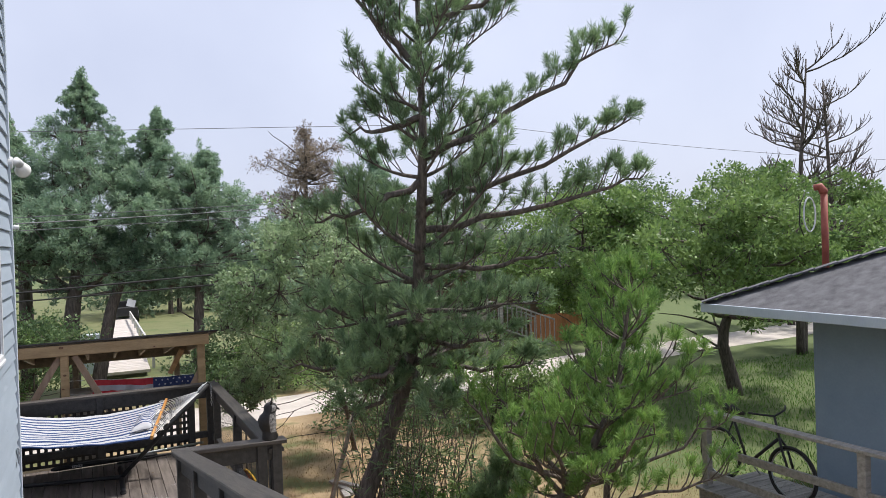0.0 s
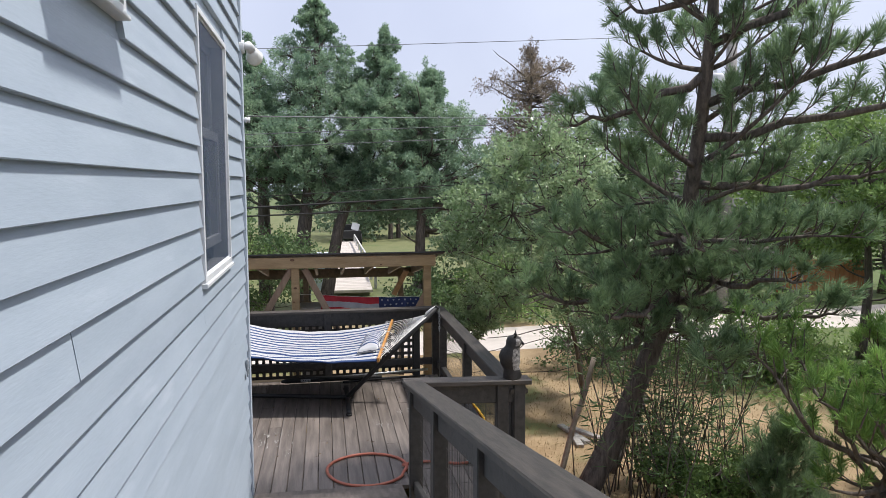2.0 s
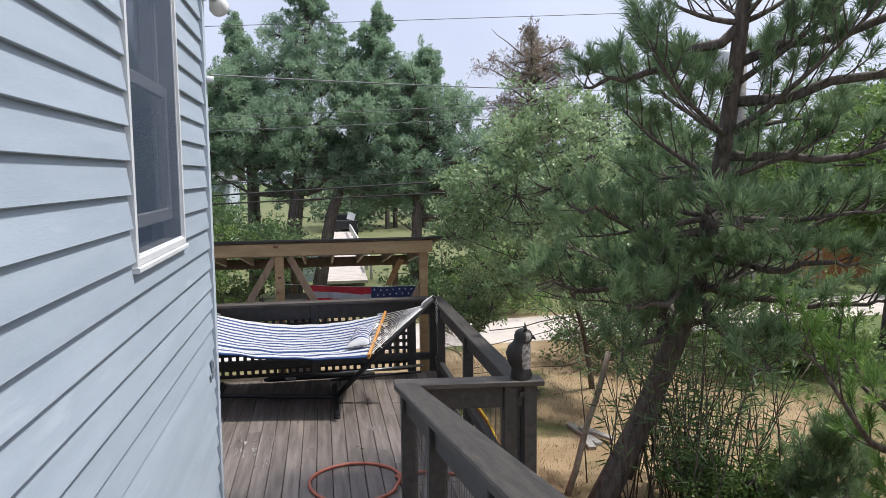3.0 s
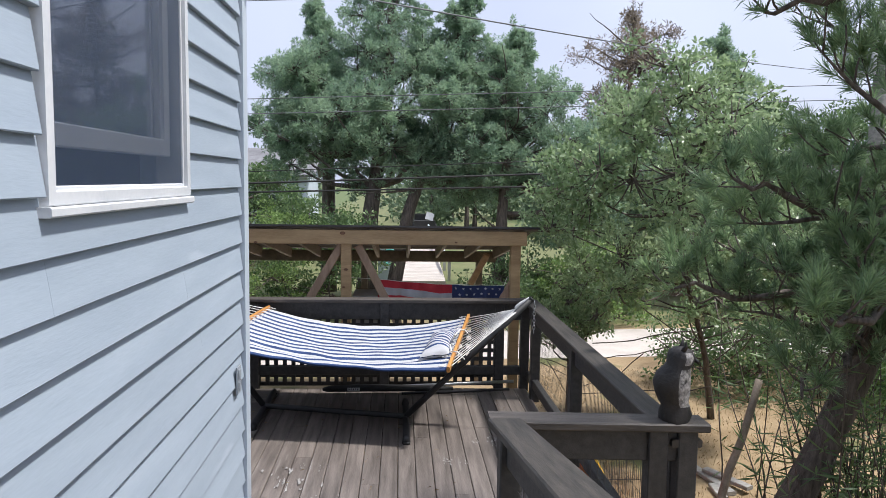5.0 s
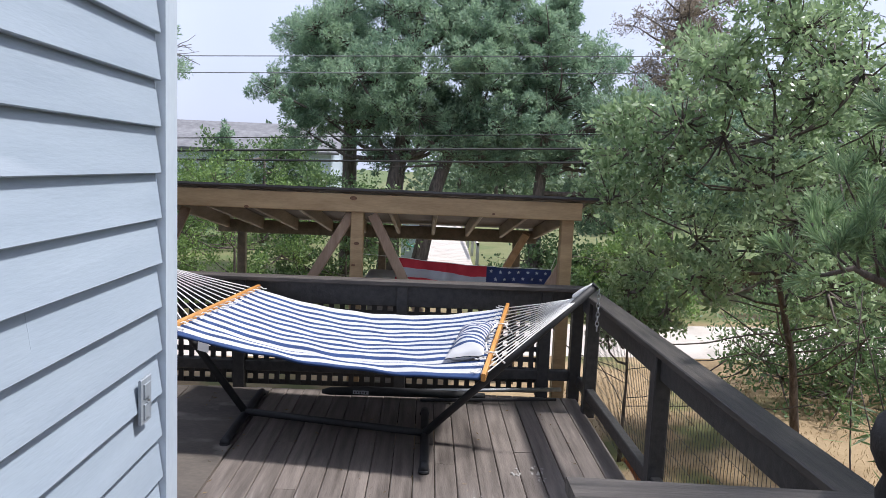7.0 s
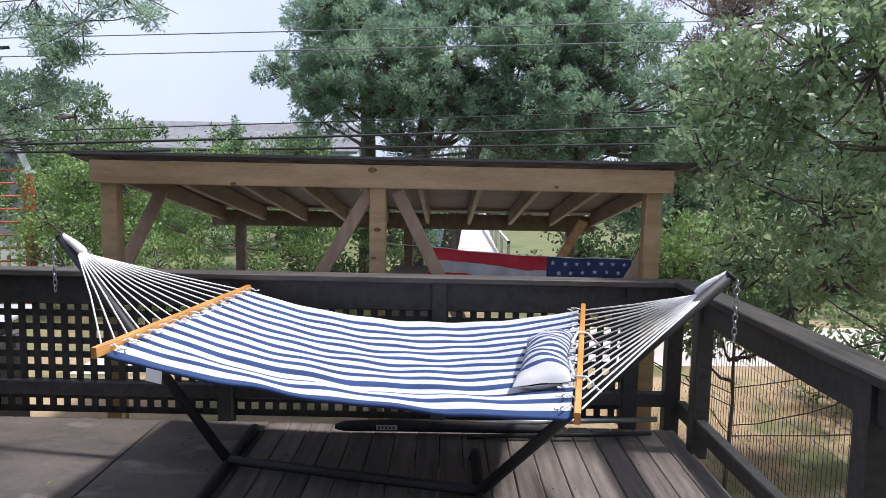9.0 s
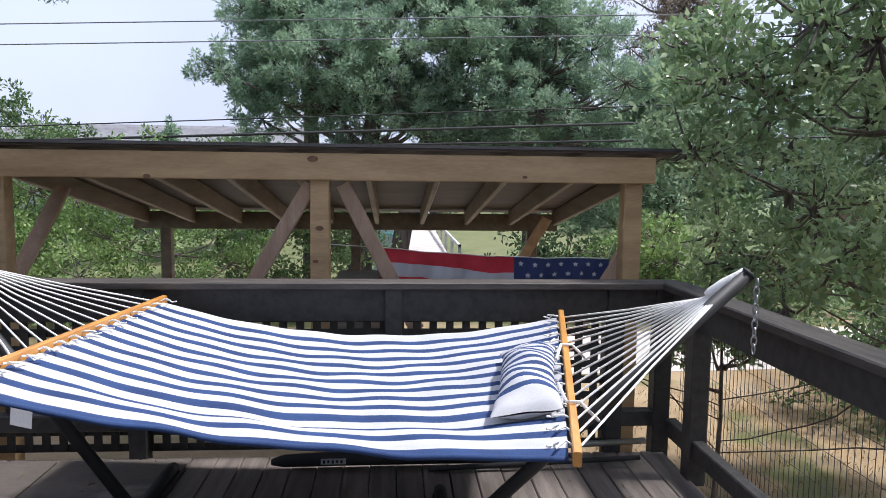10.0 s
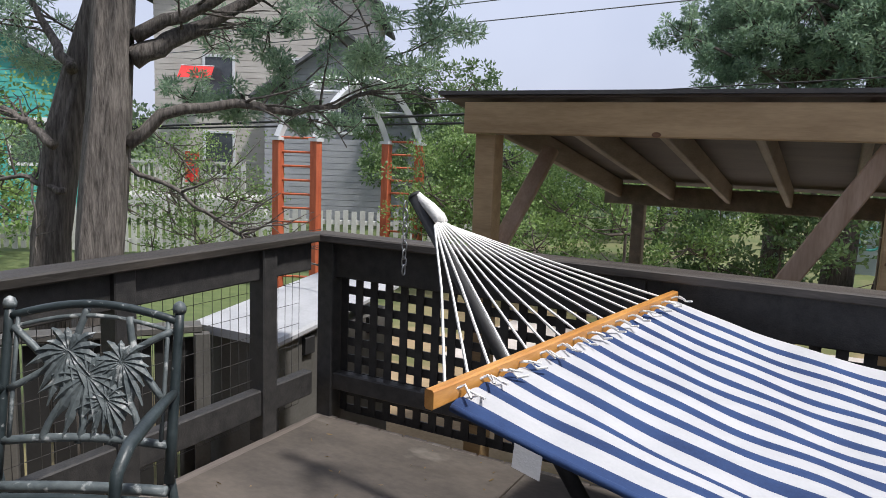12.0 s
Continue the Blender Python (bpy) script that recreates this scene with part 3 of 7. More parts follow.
def rails():
    far = rail("railing", (XL, YF, 0.90), (XR, YF, 0.90), (0.012, 0.36, 0.66, 0.93, 0.99), "black stained deck railing with square lattice panels", M_CAPX, 0.17, (0.135, 0.22))
    x0, x1 = XL + 0.12, XR - 0.35
    pitch = 0.085
    k = int((x1 - x0) / pitch)
    up = Shape().box(-0.02, -0.004, 0.02, 0.02, 0.004, 0.73, 0.001).mesh("lattice_slat", M_BLACKWOOD)
    for i in range(k + 1):
        piece("lattice_slat", up, far, pose(x0 + i * pitch, YF + 0.03, 0))
    across = Shape().box(x0, -0.004, -0.02, x1, 0.004, 0.02, 0.001).mesh("lattice_rail", M_BLACKWOOD)
    for j in range(9):
        piece("lattice_rail", across, far, pose(0, YF + 0.039, 0.03 + j * pitch))
    frame_ = Shape().box(x1, YF - 0.03, 0.0, x1 + 0.09, YF + 0.05, 0.74)
    part("lattice_frame", frame_, M_BLACKWOOD, far)
    right = rail("railing", (XR, YL, 0.93), (XR, YF - 0.07, 0.90), (0.02, 0.52, 0.925), "black stained deck railing with wire mesh beside the lawn", M_CAP, 0.14, (0.10, 0.19))
    wire_panel(right, (XR + 0.03, YL + 0.1, 0), (XR + 0.03, YF - 0.1, 0), 0.0, 0.76)
    cross = rail("railing", (XI - 0.02, YL, 1.03), (XR + 0.05, YL, 1.008), (0.06, 0.80, 0.95), "short grey-capped cross railing that carries the owl", M_CAPX, 0.15, None, 0.15)
    wire_panel(cross, (XI + 0.08, YL + 0.03, 0), (XR - 0.05, YL + 0.03, 0), 0.05, 0.85)
    y0 = -2.9
    z0 = 1.03 + (YL - y0) * SLOPE
    slope = rail("railing", (XI, y0, z0), (XI, YL - 0.07, 1.03 + 0.07 * SLOPE), (0.05, 0.2, 0.35, 0.5, 0.64, 0.76, 0.875, 0.985), "dark weathered sloping handrail of the ramp", M_CAP, 0.14, None, 0.145, 0.0, dz=1)
    low = Shape().beam((XI, y0, z0 - 0.78), (XI, YL, 1.03 - 0.78), 0.04, 0.09)
    part("low_rail", low, M_BLACKWOOD, slope)
    w = Shape()
    for i in range(int((YL - 2.0) / 0.05)):
        y = 2.0 + i * 0.05
        z = 1.03 + (YL - y) * SLOPE
        w.tube([(XI + 0.03, y, z - 0.76), (XI + 0.03, y, z - 0.15)], 0.0013, 4, caps=False)
    for j in range(6):
        a = 0.17 + j * 0.11
        w.tube([(XI + 0.03, 2.0, 1.03 + (YL - 2.0) * SLOPE - a), (XI + 0.03, YL, 1.03 - a)], 0.0013, 4, caps=False)
    part("wire_mesh", w, M_WIRE, slope, "thin dark wire mesh")
    left = rail("railing", (XL - 0.03, WEND + 0.2, 0.88), (XL - 0.03, YF - 0.07, 0.90), (0.02, 0.33, 0.66, 0.9), "black stained deck railing with wire mesh by the big tree", M_CAP, 0.14, (0.10, 0.22))
    wire_panel(left, (XL - 0.06, WEND + 0.2, 0), (XL - 0.06, YF - 0.1, 0), 0.05, 0.76, 0.05, 8)


deck()
ramp()
rails()


# ---- carport behind the deck ----
def carport():
    c = thing("carport", -0.4, 13.0, GROUND, "low yellow-pine carport with a black felt roof", "carport")
    o = Matrix.Translation((0.4, -13.0, -GROUND))
    def own(name, s, m, lab=""):
        me = s.mesh(name, m)
        me.transform(o)
        return tagged(piece(name, me, c), lab)
    fall = -0.178
    roof = lambda y: 1.555 + (y - 11.85) * fall
    y0, y1, xa, xb = 11.92, 14.25, -2.216, 1.491
    own("beam", Shape().beam((xa, y0 - 0.07, 1.474), (xb, y0 - 0.07, 1.474), 0.045, 0.148), M_FRESHWOOD)
    # back beam, like the rear posts, takes a darker timber colour as shade
    own("beam", Shape().beam((xa, y1, roof(y1) - 0.1), (xb, y1, roof(y1) - 0.1), 0.045, 0.15), M_RAFTER, "back beam coloured darker for shade")
    own("roof", Shape().beam(((xa + xb) / 2, 11.822, roof(11.822) + 0.014), ((xa + xb) / 2, y1 + 0.15, roof(y1 + 0.15) + 0.014), xb - xa + 0.22, 0.012, bevel=0.002), M_PLYROOF, "brown plywood deck of the roof, darkened for shade")
    own("felt", Shape().beam(((xa + xb) / 2, 11.812, roof(11.812) + 0.029), ((xa + xb) / 2, y1 + 0.18, roof(y1 + 0.18) + 0.029), xb - xa + 0.28, 0.018, bevel=0.004), M_FELT, "black roofing felt")
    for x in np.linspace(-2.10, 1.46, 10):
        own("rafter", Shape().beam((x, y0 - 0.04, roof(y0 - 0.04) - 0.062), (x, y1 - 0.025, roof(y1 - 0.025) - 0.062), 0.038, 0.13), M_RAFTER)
    for x in (-2.12, -0.387, 1.385):
        own("post", Shape().beam((x, y0, GROUND), (x, y0, 1.399), 0.105, 0.105, (0, 1, 0)), M_FRESHWOOD)
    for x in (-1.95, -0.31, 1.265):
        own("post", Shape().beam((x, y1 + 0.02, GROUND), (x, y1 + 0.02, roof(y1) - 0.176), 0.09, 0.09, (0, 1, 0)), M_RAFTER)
    def brace(a, b):
        own("brace", Shape().beam(a, b, 0.085, 0.04, (0, 1, 0)), M_BRACE)
    brace((-0.44, y0 + 0.01, 1.38), (-0.925, y0 + 0.01, 0.55))
    brace((-0.265, y0 + 0.01, 1.38), (0.16, y0 + 0.01, 0.55))
    brace((-2.10, y0 + 0.06, 0.80), (-1.96, y0 + 0.42, 1.34))
    brace((1.40, y0 + 0.06, 1.04), (1.12, y0 + 0.06, 0.55))
    brace((1.15, y1, 0.65), (1.32, y1 - 0.4, 1.1))
    for x, z, r in ((-0.418, 1.516, 0.018), (-0.387, 1.135, 0.014), (-1.3, 1.412, 0.012), (0.75, 1.43, 0.009), (-0.41, 0.95, 0.01)):
        yy = y0 - 0.0945 if z > 1.39 else y0 - 0.0545
        ring = [(x + r * 1.7 * math.cos(a), yy, z + r * math.sin(a)) for a in np.linspace(0, 6.28, 10)[:-1]]
        knot = Shape()
        knot.v += ring
        knot.face(tuple(range(len(ring))))
        own("knot", knot, M_REDKNOT, "dark wood knot")


M_REDKNOT = surface("dark_wood_knot", (0.10, 0.045, 0.02), (0.2, 0.10, 0.05), 0.5, 30, (1, 1, 1), 0.2, 90)
carport()


def flag():
    f = thing("flag", 0.5, 11.995, 0.98, "red, white and navy starred flag bunting hung along the carport", "flag")
    L = 1.345
    top = lambda u: 0.035 - 0.055 * u - 0.02 * math.sin(math.pi * u)
    def at(u, v):
        x = -0.56 + L * u
        fold = 0.018 * math.sin(u * 34 + v * 2.2) + 0.01 * math.sin(u * 71 + 1)
        z = top(u) - v * (0.26 - 0.03 * math.sin(u * 9)) + 0.003 * math.sin(u * 24)
        return (x, 0.03 * math.sin(u * 5) + fold * (0.4 + v), z)
    n = 0.587
    for i, (m, lab) in enumerate(((M_FLAGRED, "red stripe"), (M_CLOTHW, "white stripe"), (M_FLAGRED, "red stripe"))):
        part("stripe", Shape().sheet(lambda u, v, i=i: at(u * n, (i + v) / 3), 40, 5), m, f, lab, True)
    part("canton", Shape().sheet(lambda u, v: at(n + u * (1 - n), v), 36, 12), M_FLAGBLUE, f, "navy field", True)
    for row in range(4):
        for k in range(7):
            u0, v0 = n + 0.03 + (k + 0.5 * (row % 2)) * 0.058, 0.14 + row * 0.24
            if u0 > 0.99:
                continue
            st = Shape()
            for q in range(10):
                r = 0.017 if q % 2 == 0 else 0.0075
                a = math.pi / 2 + q * math.pi / 5
                p = at(u0 + r * math.cos(a) / L, v0 - r * math.sin(a) / 0.25)
                st.v.append((p[0], p[1] - 0.004, p[2]))
            st.face(tuple(range(10)))
            part("star", st, M_CLOTHW, f, "white star")
    part("cord", Shape().tube([(-0.95, 0, 0.06)] + [(at(u, 0)[0], 0.0, at(u, 0)[2] + 0.003) for u in np.linspace(0, 1, 12)] + [(0.82, 0, 0.08)], 0.003, 5), M_ROPE, f)


flag()


# ---- hammock on its stand ----
BR_T, BR_B = Vector((0.834, 11.23, 0.762)), Vector((0.557, 9.83, 0.636))
BL_T, BL_B = Vector((-1.100, 11.37, 0.811)), Vector((-1.326, 10.078, 0.775))
TIP_R, TIP_L = Vector((1.255, 10.27, 1.09)), Vector((-1.915, 10.915, 1.135))


def bed(u, v):
    """u from the left bar to the right bar, v from the near edge to the far edge."""
    a, b = BL_B.lerp(BL_T, v), BR_B.lerp(BR_T, v)
    p = a.lerp(b, u)
    hang = 4 * u * (1 - u)
    sag = 0.07 + 0.05 * v + 0.05 * (4 * v * (1 - v)) ** 0.6
    p.z -= sag * hang
    p.y += hang * 0.07 * (0.5 - v)
    p.z += 0.004 * math.sin(u * 23 + 6 * math.sin(v * 5)) * hang * (1.3 - v) + 0.003 * math.sin(u * 41 + v * 17) * hang
    p.z -= 0.024 * math.exp(-((v - 0.20) / 0.04) ** 2) * hang
    p.z -= 0.014 * math.exp(-((v - 0.0) / 0.05) ** 2)
    return p


def hammock():
    h = thing("hammock", -0.3, 10.6, 0.5, "navy and white striped quilted hammock with wooden spreader bars", "hammock")
    o = Matrix.Translation((0.3, -10.6, -0.5))
    def own(name, s, m, lab="", sm=False):
        me = s.mesh(name, m, sm)
        me.transform(o)
        return tagged(piece(name, me, h), lab)
    bands = 26
    sub = 4
    s = Shape()
    nu, nv = 90, bands * sub
    puff = lambda v: 0.006 * math.sin(math.pi * ((v * bands) % 1.0))
    col = lambda i, j: (j // sub) % 2

    def band(v):
        """Blue bands are narrower than the white ones."""
        n, f = divmod(v * bands / 2, 1.0)
        return (n + (f * 0.86 if f < 0.5 else 0.43 + (f - 0.5) * 1.14)) / (bands / 2)

    s.sheet(lambda u, v: bed(0.012 + 0.976 * u, band(v)) + Vector((0, 0, puff(v))), nu, nv, lambda i, j: 0 if col(i, j) == 0 else 1)
    s.sheet(lambda u, v: bed(0.012 + 0.976 * u, band(1 - v)) - Vector((0, 0, 0.012 + puff(1 - v))), nu, nv, lambda i, j: 0 if col(i, bands * sub - 1 - j) == 0 else 1)
    own("bed", s, [M_CLOTHB, M_CLOTHW], "navy and white striped bed", True)
    hem = Shape().tube([bed(u, 0.0) - Vector((0, 0, 0.008)) for u in np.linspace(0.012, 0.988, 40)], 0.010, 6)
    own("hem", hem, M_CLOTHB, "navy hem", True)
    for a, b in ((BL_B, BL_T), (BR_B, BR_T)):
        d = (b - a).normalized()
        own("spreader_bar", Shape().beam(a - d * 0.05, b + d * 0.04, 0.026, 0.046, (0, 0, 1), 0.004), M_BAR, "varnished orange-brown spreader bar")
    rnd = random.Random(2)
    for a, b, tip, side in ((BL_B, BL_T, TIP_L, 0), (BR_B, BR_T, TIP_R, 1)):
        inward = (a.lerp(b, 0.5) - tip)
        knot = tip + inward * (0.16 if side == 0 else 0.17)
        for i in range(15):
            f = 0.02 + 0.96 * i / 14
            out = (1 if side == 0 else -1)
            q = a.lerp(b, f) + Vector((-0.015 * out, 0, 0.004))
            mid = q.lerp(knot, 0.5) - Vector((0, 0, 0.012))
            own("cord", Shape().tube([q, mid, knot + Vector((0, (i - 7) * 0.005, -0.003 * abs(i - 7)))], 0.0042, 5, caps=False), M_ROPE)
            e = bed(0.015 if side == 0 else 0.985, f)
            w = rnd.uniform(-0.02, 0.02)
            lace = [q + Vector((0.022 * out, 0, 0.0)), q + Vector((0.042 * out, w, 0.010)), e + Vector((0.035 * out, -w, 0.018)), e + Vector((0.012 * out, w * 0.5, 0.026)), e + Vector((0.03 * out, 0.02 + w, 0.006)), e + Vector((0.055 * out, 0.012, 0.012))]
            own("lacing", Shape().tube(lace, 0.0036, 5), M_ROPE)
        sleeve = [knot + inward * 0.03, knot, knot.lerp(tip, 0.4) + Vector((0, 0, 0.012)), knot.lerp(tip, 0.8) + Vector((0, 0, 0.015)), tip + Vector((0, 0, 0.02))]
        own("rope_sleeve", Shape().tube(sleeve, [0.016, 0.024, 0.021, 0.017, 0.014], 9), M_ROPE, "bound white rope end", True)
    tag = Shape().sheet(lambda u, v: bed(0.1 + 0.035 * u, 0) + Vector((0, -0.012 - 0.01 * v, -0.01 - 0.05 * v)), 3, 3)
    own("care_label", tag, M_CLOTHW, "small white label")
    # pillow tied to the bar
    p = thing("pillow", 0, 0, 0, "striped navy and white pillow tied to the hammock bar", "pillow")
    c = bed(0.921, 0.40) + Vector((0, 0, 0.055))
    ax = (bed(0.905, 0.7) - bed(0.905, 0.2)).normalized()
    bx = (bed(0.98, 0.42) - bed(0.83, 0.42)).normalized()
    cx = bx.cross(ax).normalized()
    def pil(u, v):
        y, b = 2 * u - 1, -2 * math.pi * v
        wide = 0.100 + 0.022 * abs(y) ** 3 + 0.003 * math.sin(7 * y)
        high = 0.062 * max(0.0, 1 - y * y) ** 0.45 + 0.003
        x, z = math.cos(b), math.copysign(abs(math.sin(b)) ** 1.25, math.sin(b))
        wr = 0.005 * math.sin(9 * y + 3 * x) + 0.003 * math.sin(23 * y - 5 * x) * abs(y)
        return c + bx * (wide * x) + ax * (0.34 * y * (1 - 0.03 * (1 - x * x))) + cx * (high * z + wr - 0.018 * y * y)
    s = Shape()
    s.sheet(pil, 48, 28, lambda i, j: 1 if (i < 7 or (i - 7) % 4 >= 2) else 0)
    part("cover", s, [M_CLOTHB, M_CLOTHW], p, "", True)
    for f in (0.2, 0.62):
        q = BR_B.lerp(BR_T, f)
        tie = [c + ax * (0.31 * (f * 2 - 0.9)) + bx * 0.11, q + Vector((-0.02, 0, 0.035)), q + Vector((0.03, 0.01, 0.03)), q + Vector((0.05, -0.03, 0.01)), q + Vector((0.09, 0.0, -0.03))]
        part("tie", Shape().tube(tie, 0.006, 6), M_ROPE, p, "white tie cord")
    # stand
    st = thing("hammock_stand", -0.3, 10.6, 0, "black tubular steel hammock stand on the deck", "hammock stand")
    o = Matrix.Translation((0.3, -10.6, 0))
    def own2(name, s, m, lab="", sm=True):
        me = s.mesh(name, m, sm)
        me.transform(o)
        return tagged(piece(name, me, st), lab)
    fr, fl_ = Vector((0.235, 10.42, 0.055)), Vector((-1.02, 10.72, 0.055))
    own2("base_tube", Shape().tube([fl_, fr], 0.024, 12), M_STEEL)
    for foot, tip in ((fr, TIP_R), (fl_, TIP_L)):
        end = tip + (tip - foot).normalized() * 0.012
        own2("arm", Shape().tube([foot, foot.lerp(tip, 0.5), end], 0.026, 12), M_STEEL)
        own2("end_cap", Shape().tube([end, end + (tip - foot).normalized() * 0.012], [0.028, 0.025], 12), M_BLACK)
        own2("foot_bar", Shape().tube([(foot.x, foot.y - 0.52, 0.028), (foot.x, foot.y - 0.45, 0.035), (foot.x, foot.y + 0.45, 0.035), (foot.x, foot.y + 0.52, 0.028)], 0.028, 10), M_STEEL)
        for dy in (-0.5, 0.5):
            own2("rubber_foot", Shape().tube([(foot.x, foot.y + dy, 0.0), (foot.x, foot.y + dy, 0.02)], 0.034, 10), M_BLACK)
    # chains at the tips
    for tip in (TIP_R + Vector((0.03, -0.03, 0.0)), TIP_L + Vector((-0.03, -0.03, 0.0))):
        ch = thing("chain", tip.x, tip.y, tip.z, "galvanised steel chain hanging from the stand", "chain", group="chains of the hammock")
        for i in range(9):
            ring = []
            for a in np.linspace(0, 2 * math.pi, 11):
                w, hh = 0.010 * math.cos(a), 0.019 * math.sin(a)
                ring.append((w, 0, -0.02 - i * 0.029 + hh) if i % 2 else (0, w, -0.02 - i * 0.029 + hh))
            part("link", Shape().tube(ring, 0.0030, 5, caps=False), M_CHAIN, ch, "", True)


hammock()


# ---- plants ----
class Foliage:
    """Many small leaves as diamond faces, gathered in arrays."""

    def __init__(self, seed):
        self.r = np.random.default_rng(seed)
        self.q = []

    def add(self, base, way, length, width, cup=0.15):
        """base, way: arrays (n, 3); length, width: arrays or numbers."""
        base, way = np.asarray(base, float), np.asarray(way, float)
        way = way / (np.linalg.norm(way, axis=1, keepdims=True) + 1e-9)
        n = len(base)
        side = np.cross(way, self.r.normal(size=(n, 3)))
        side /= np.linalg.norm(side, axis=1, keepdims=True) + 1e-9
        nor = np.cross(way, side)
        L = np.broadcast_to(np.asarray(length, float), (n,))[:, None]
        W = np.broadcast_to(np.asarray(width, float), (n,))[:, None]
        mid = base + way * L * 0.5
        self.q.append(np.stack([base, mid + side * W / 2 + nor * W * cup, base + way * L, mid - side * W / 2 + nor * W * cup], 1))

    def tufts(self, at, way, n, length, width, spread=0.7):
        """A brush of n needles at each point."""
        at, way = np.repeat(np.asarray(at, float), n, 0), np.repeat(np.asarray(way, float), n, 0)
        way = way / (np.linalg.norm(way, axis=1, keepdims=True) + 1e-9)
        k = len(at)
        w = way + self.r.normal(size=(k, 3)) * spread * 0.6
        self.add(at - way * length * 0.25 * self.r.random((k, 1)), w, length * self.r.uniform(0.7, 1.15, k), width)

    def clump(self, c, rad, n, length, width, flat=0.8, outward=0.8):
        d = self.r.normal(size=(n, 3))
        d /= np.linalg.norm(d, axis=1, keepdims=True)
        p = np.asarray(c, float) + d * np.asarray(rad, float) * (self.r.random((n, 1)) ** 0.45)
        w = d * outward + self.r.normal(size=(n, 3)) * 0.55 + np.array([0, 0, 0.25])
        self.add(p, w, length * self.r.uniform(0.6, 1.25, n), width * self.r.uniform(0.7, 1.2, n))

    def mesh(self, name, mat):
        v = np.concatenate(self.q, 0)
        n = len(v)
        me = bpy.data.meshes.new(name)
        me.vertices.add(n * 4)
        me.vertices.foreach_set("co", v.reshape(-1).astype(np.float32))
        me.loops.add(n * 4)
        me.loops.foreach_set("vertex_index", np.arange(n * 4, dtype=np.int32))
        me.polygons.add(n)
        me.polygons.foreach_set("loop_start", np.arange(0, n * 4, 4, dtype=np.int32))
        me.polygons.foreach_set("loop_total", np.full(n, 4, dtype=np.int32))
        me.materials.append(mat)
        me.update(calc_edges=True)
        return me


def limb(wood, p, way, length, r0, r1, rnd, rise=0.2, wob=0.15, segs=6, n=6):
    """A bent tapered limb; returns its points."""
    p, d = Vector(p), Vector(way).normalized()
    pts, rad = [p.copy()], [r0]
    for i in range(segs):
        d = (d + Vector((rnd.uniform(-wob, wob), rnd.uniform(-wob, wob), rnd.uniform(-wob, wob) + rise / segs))).normalized()
        p = p + d * (length / segs)
        pts.append(p.copy())
        rad.append(r0 + (r1 - r0) * (i + 1) / segs)
    wood.tube(pts, rad, n)
    return pts


def along(pts, f):
    k = f * (len(pts) - 1)
    i = min(int(k), len(pts) - 2)
    return pts[i].lerp(pts[i + 1], k - i), (pts[i + 1] - pts[i]).normalized()


def tree(name, label, wood, leaf_meshes, bark, category="tree", group=""):
    t = thing(name, 0, 0, 0, label, category, group)
    part("trunk", wood, bark, t, "", True)
    for nm, me in leaf_meshes:
        piece(nm, me, t)
    return t


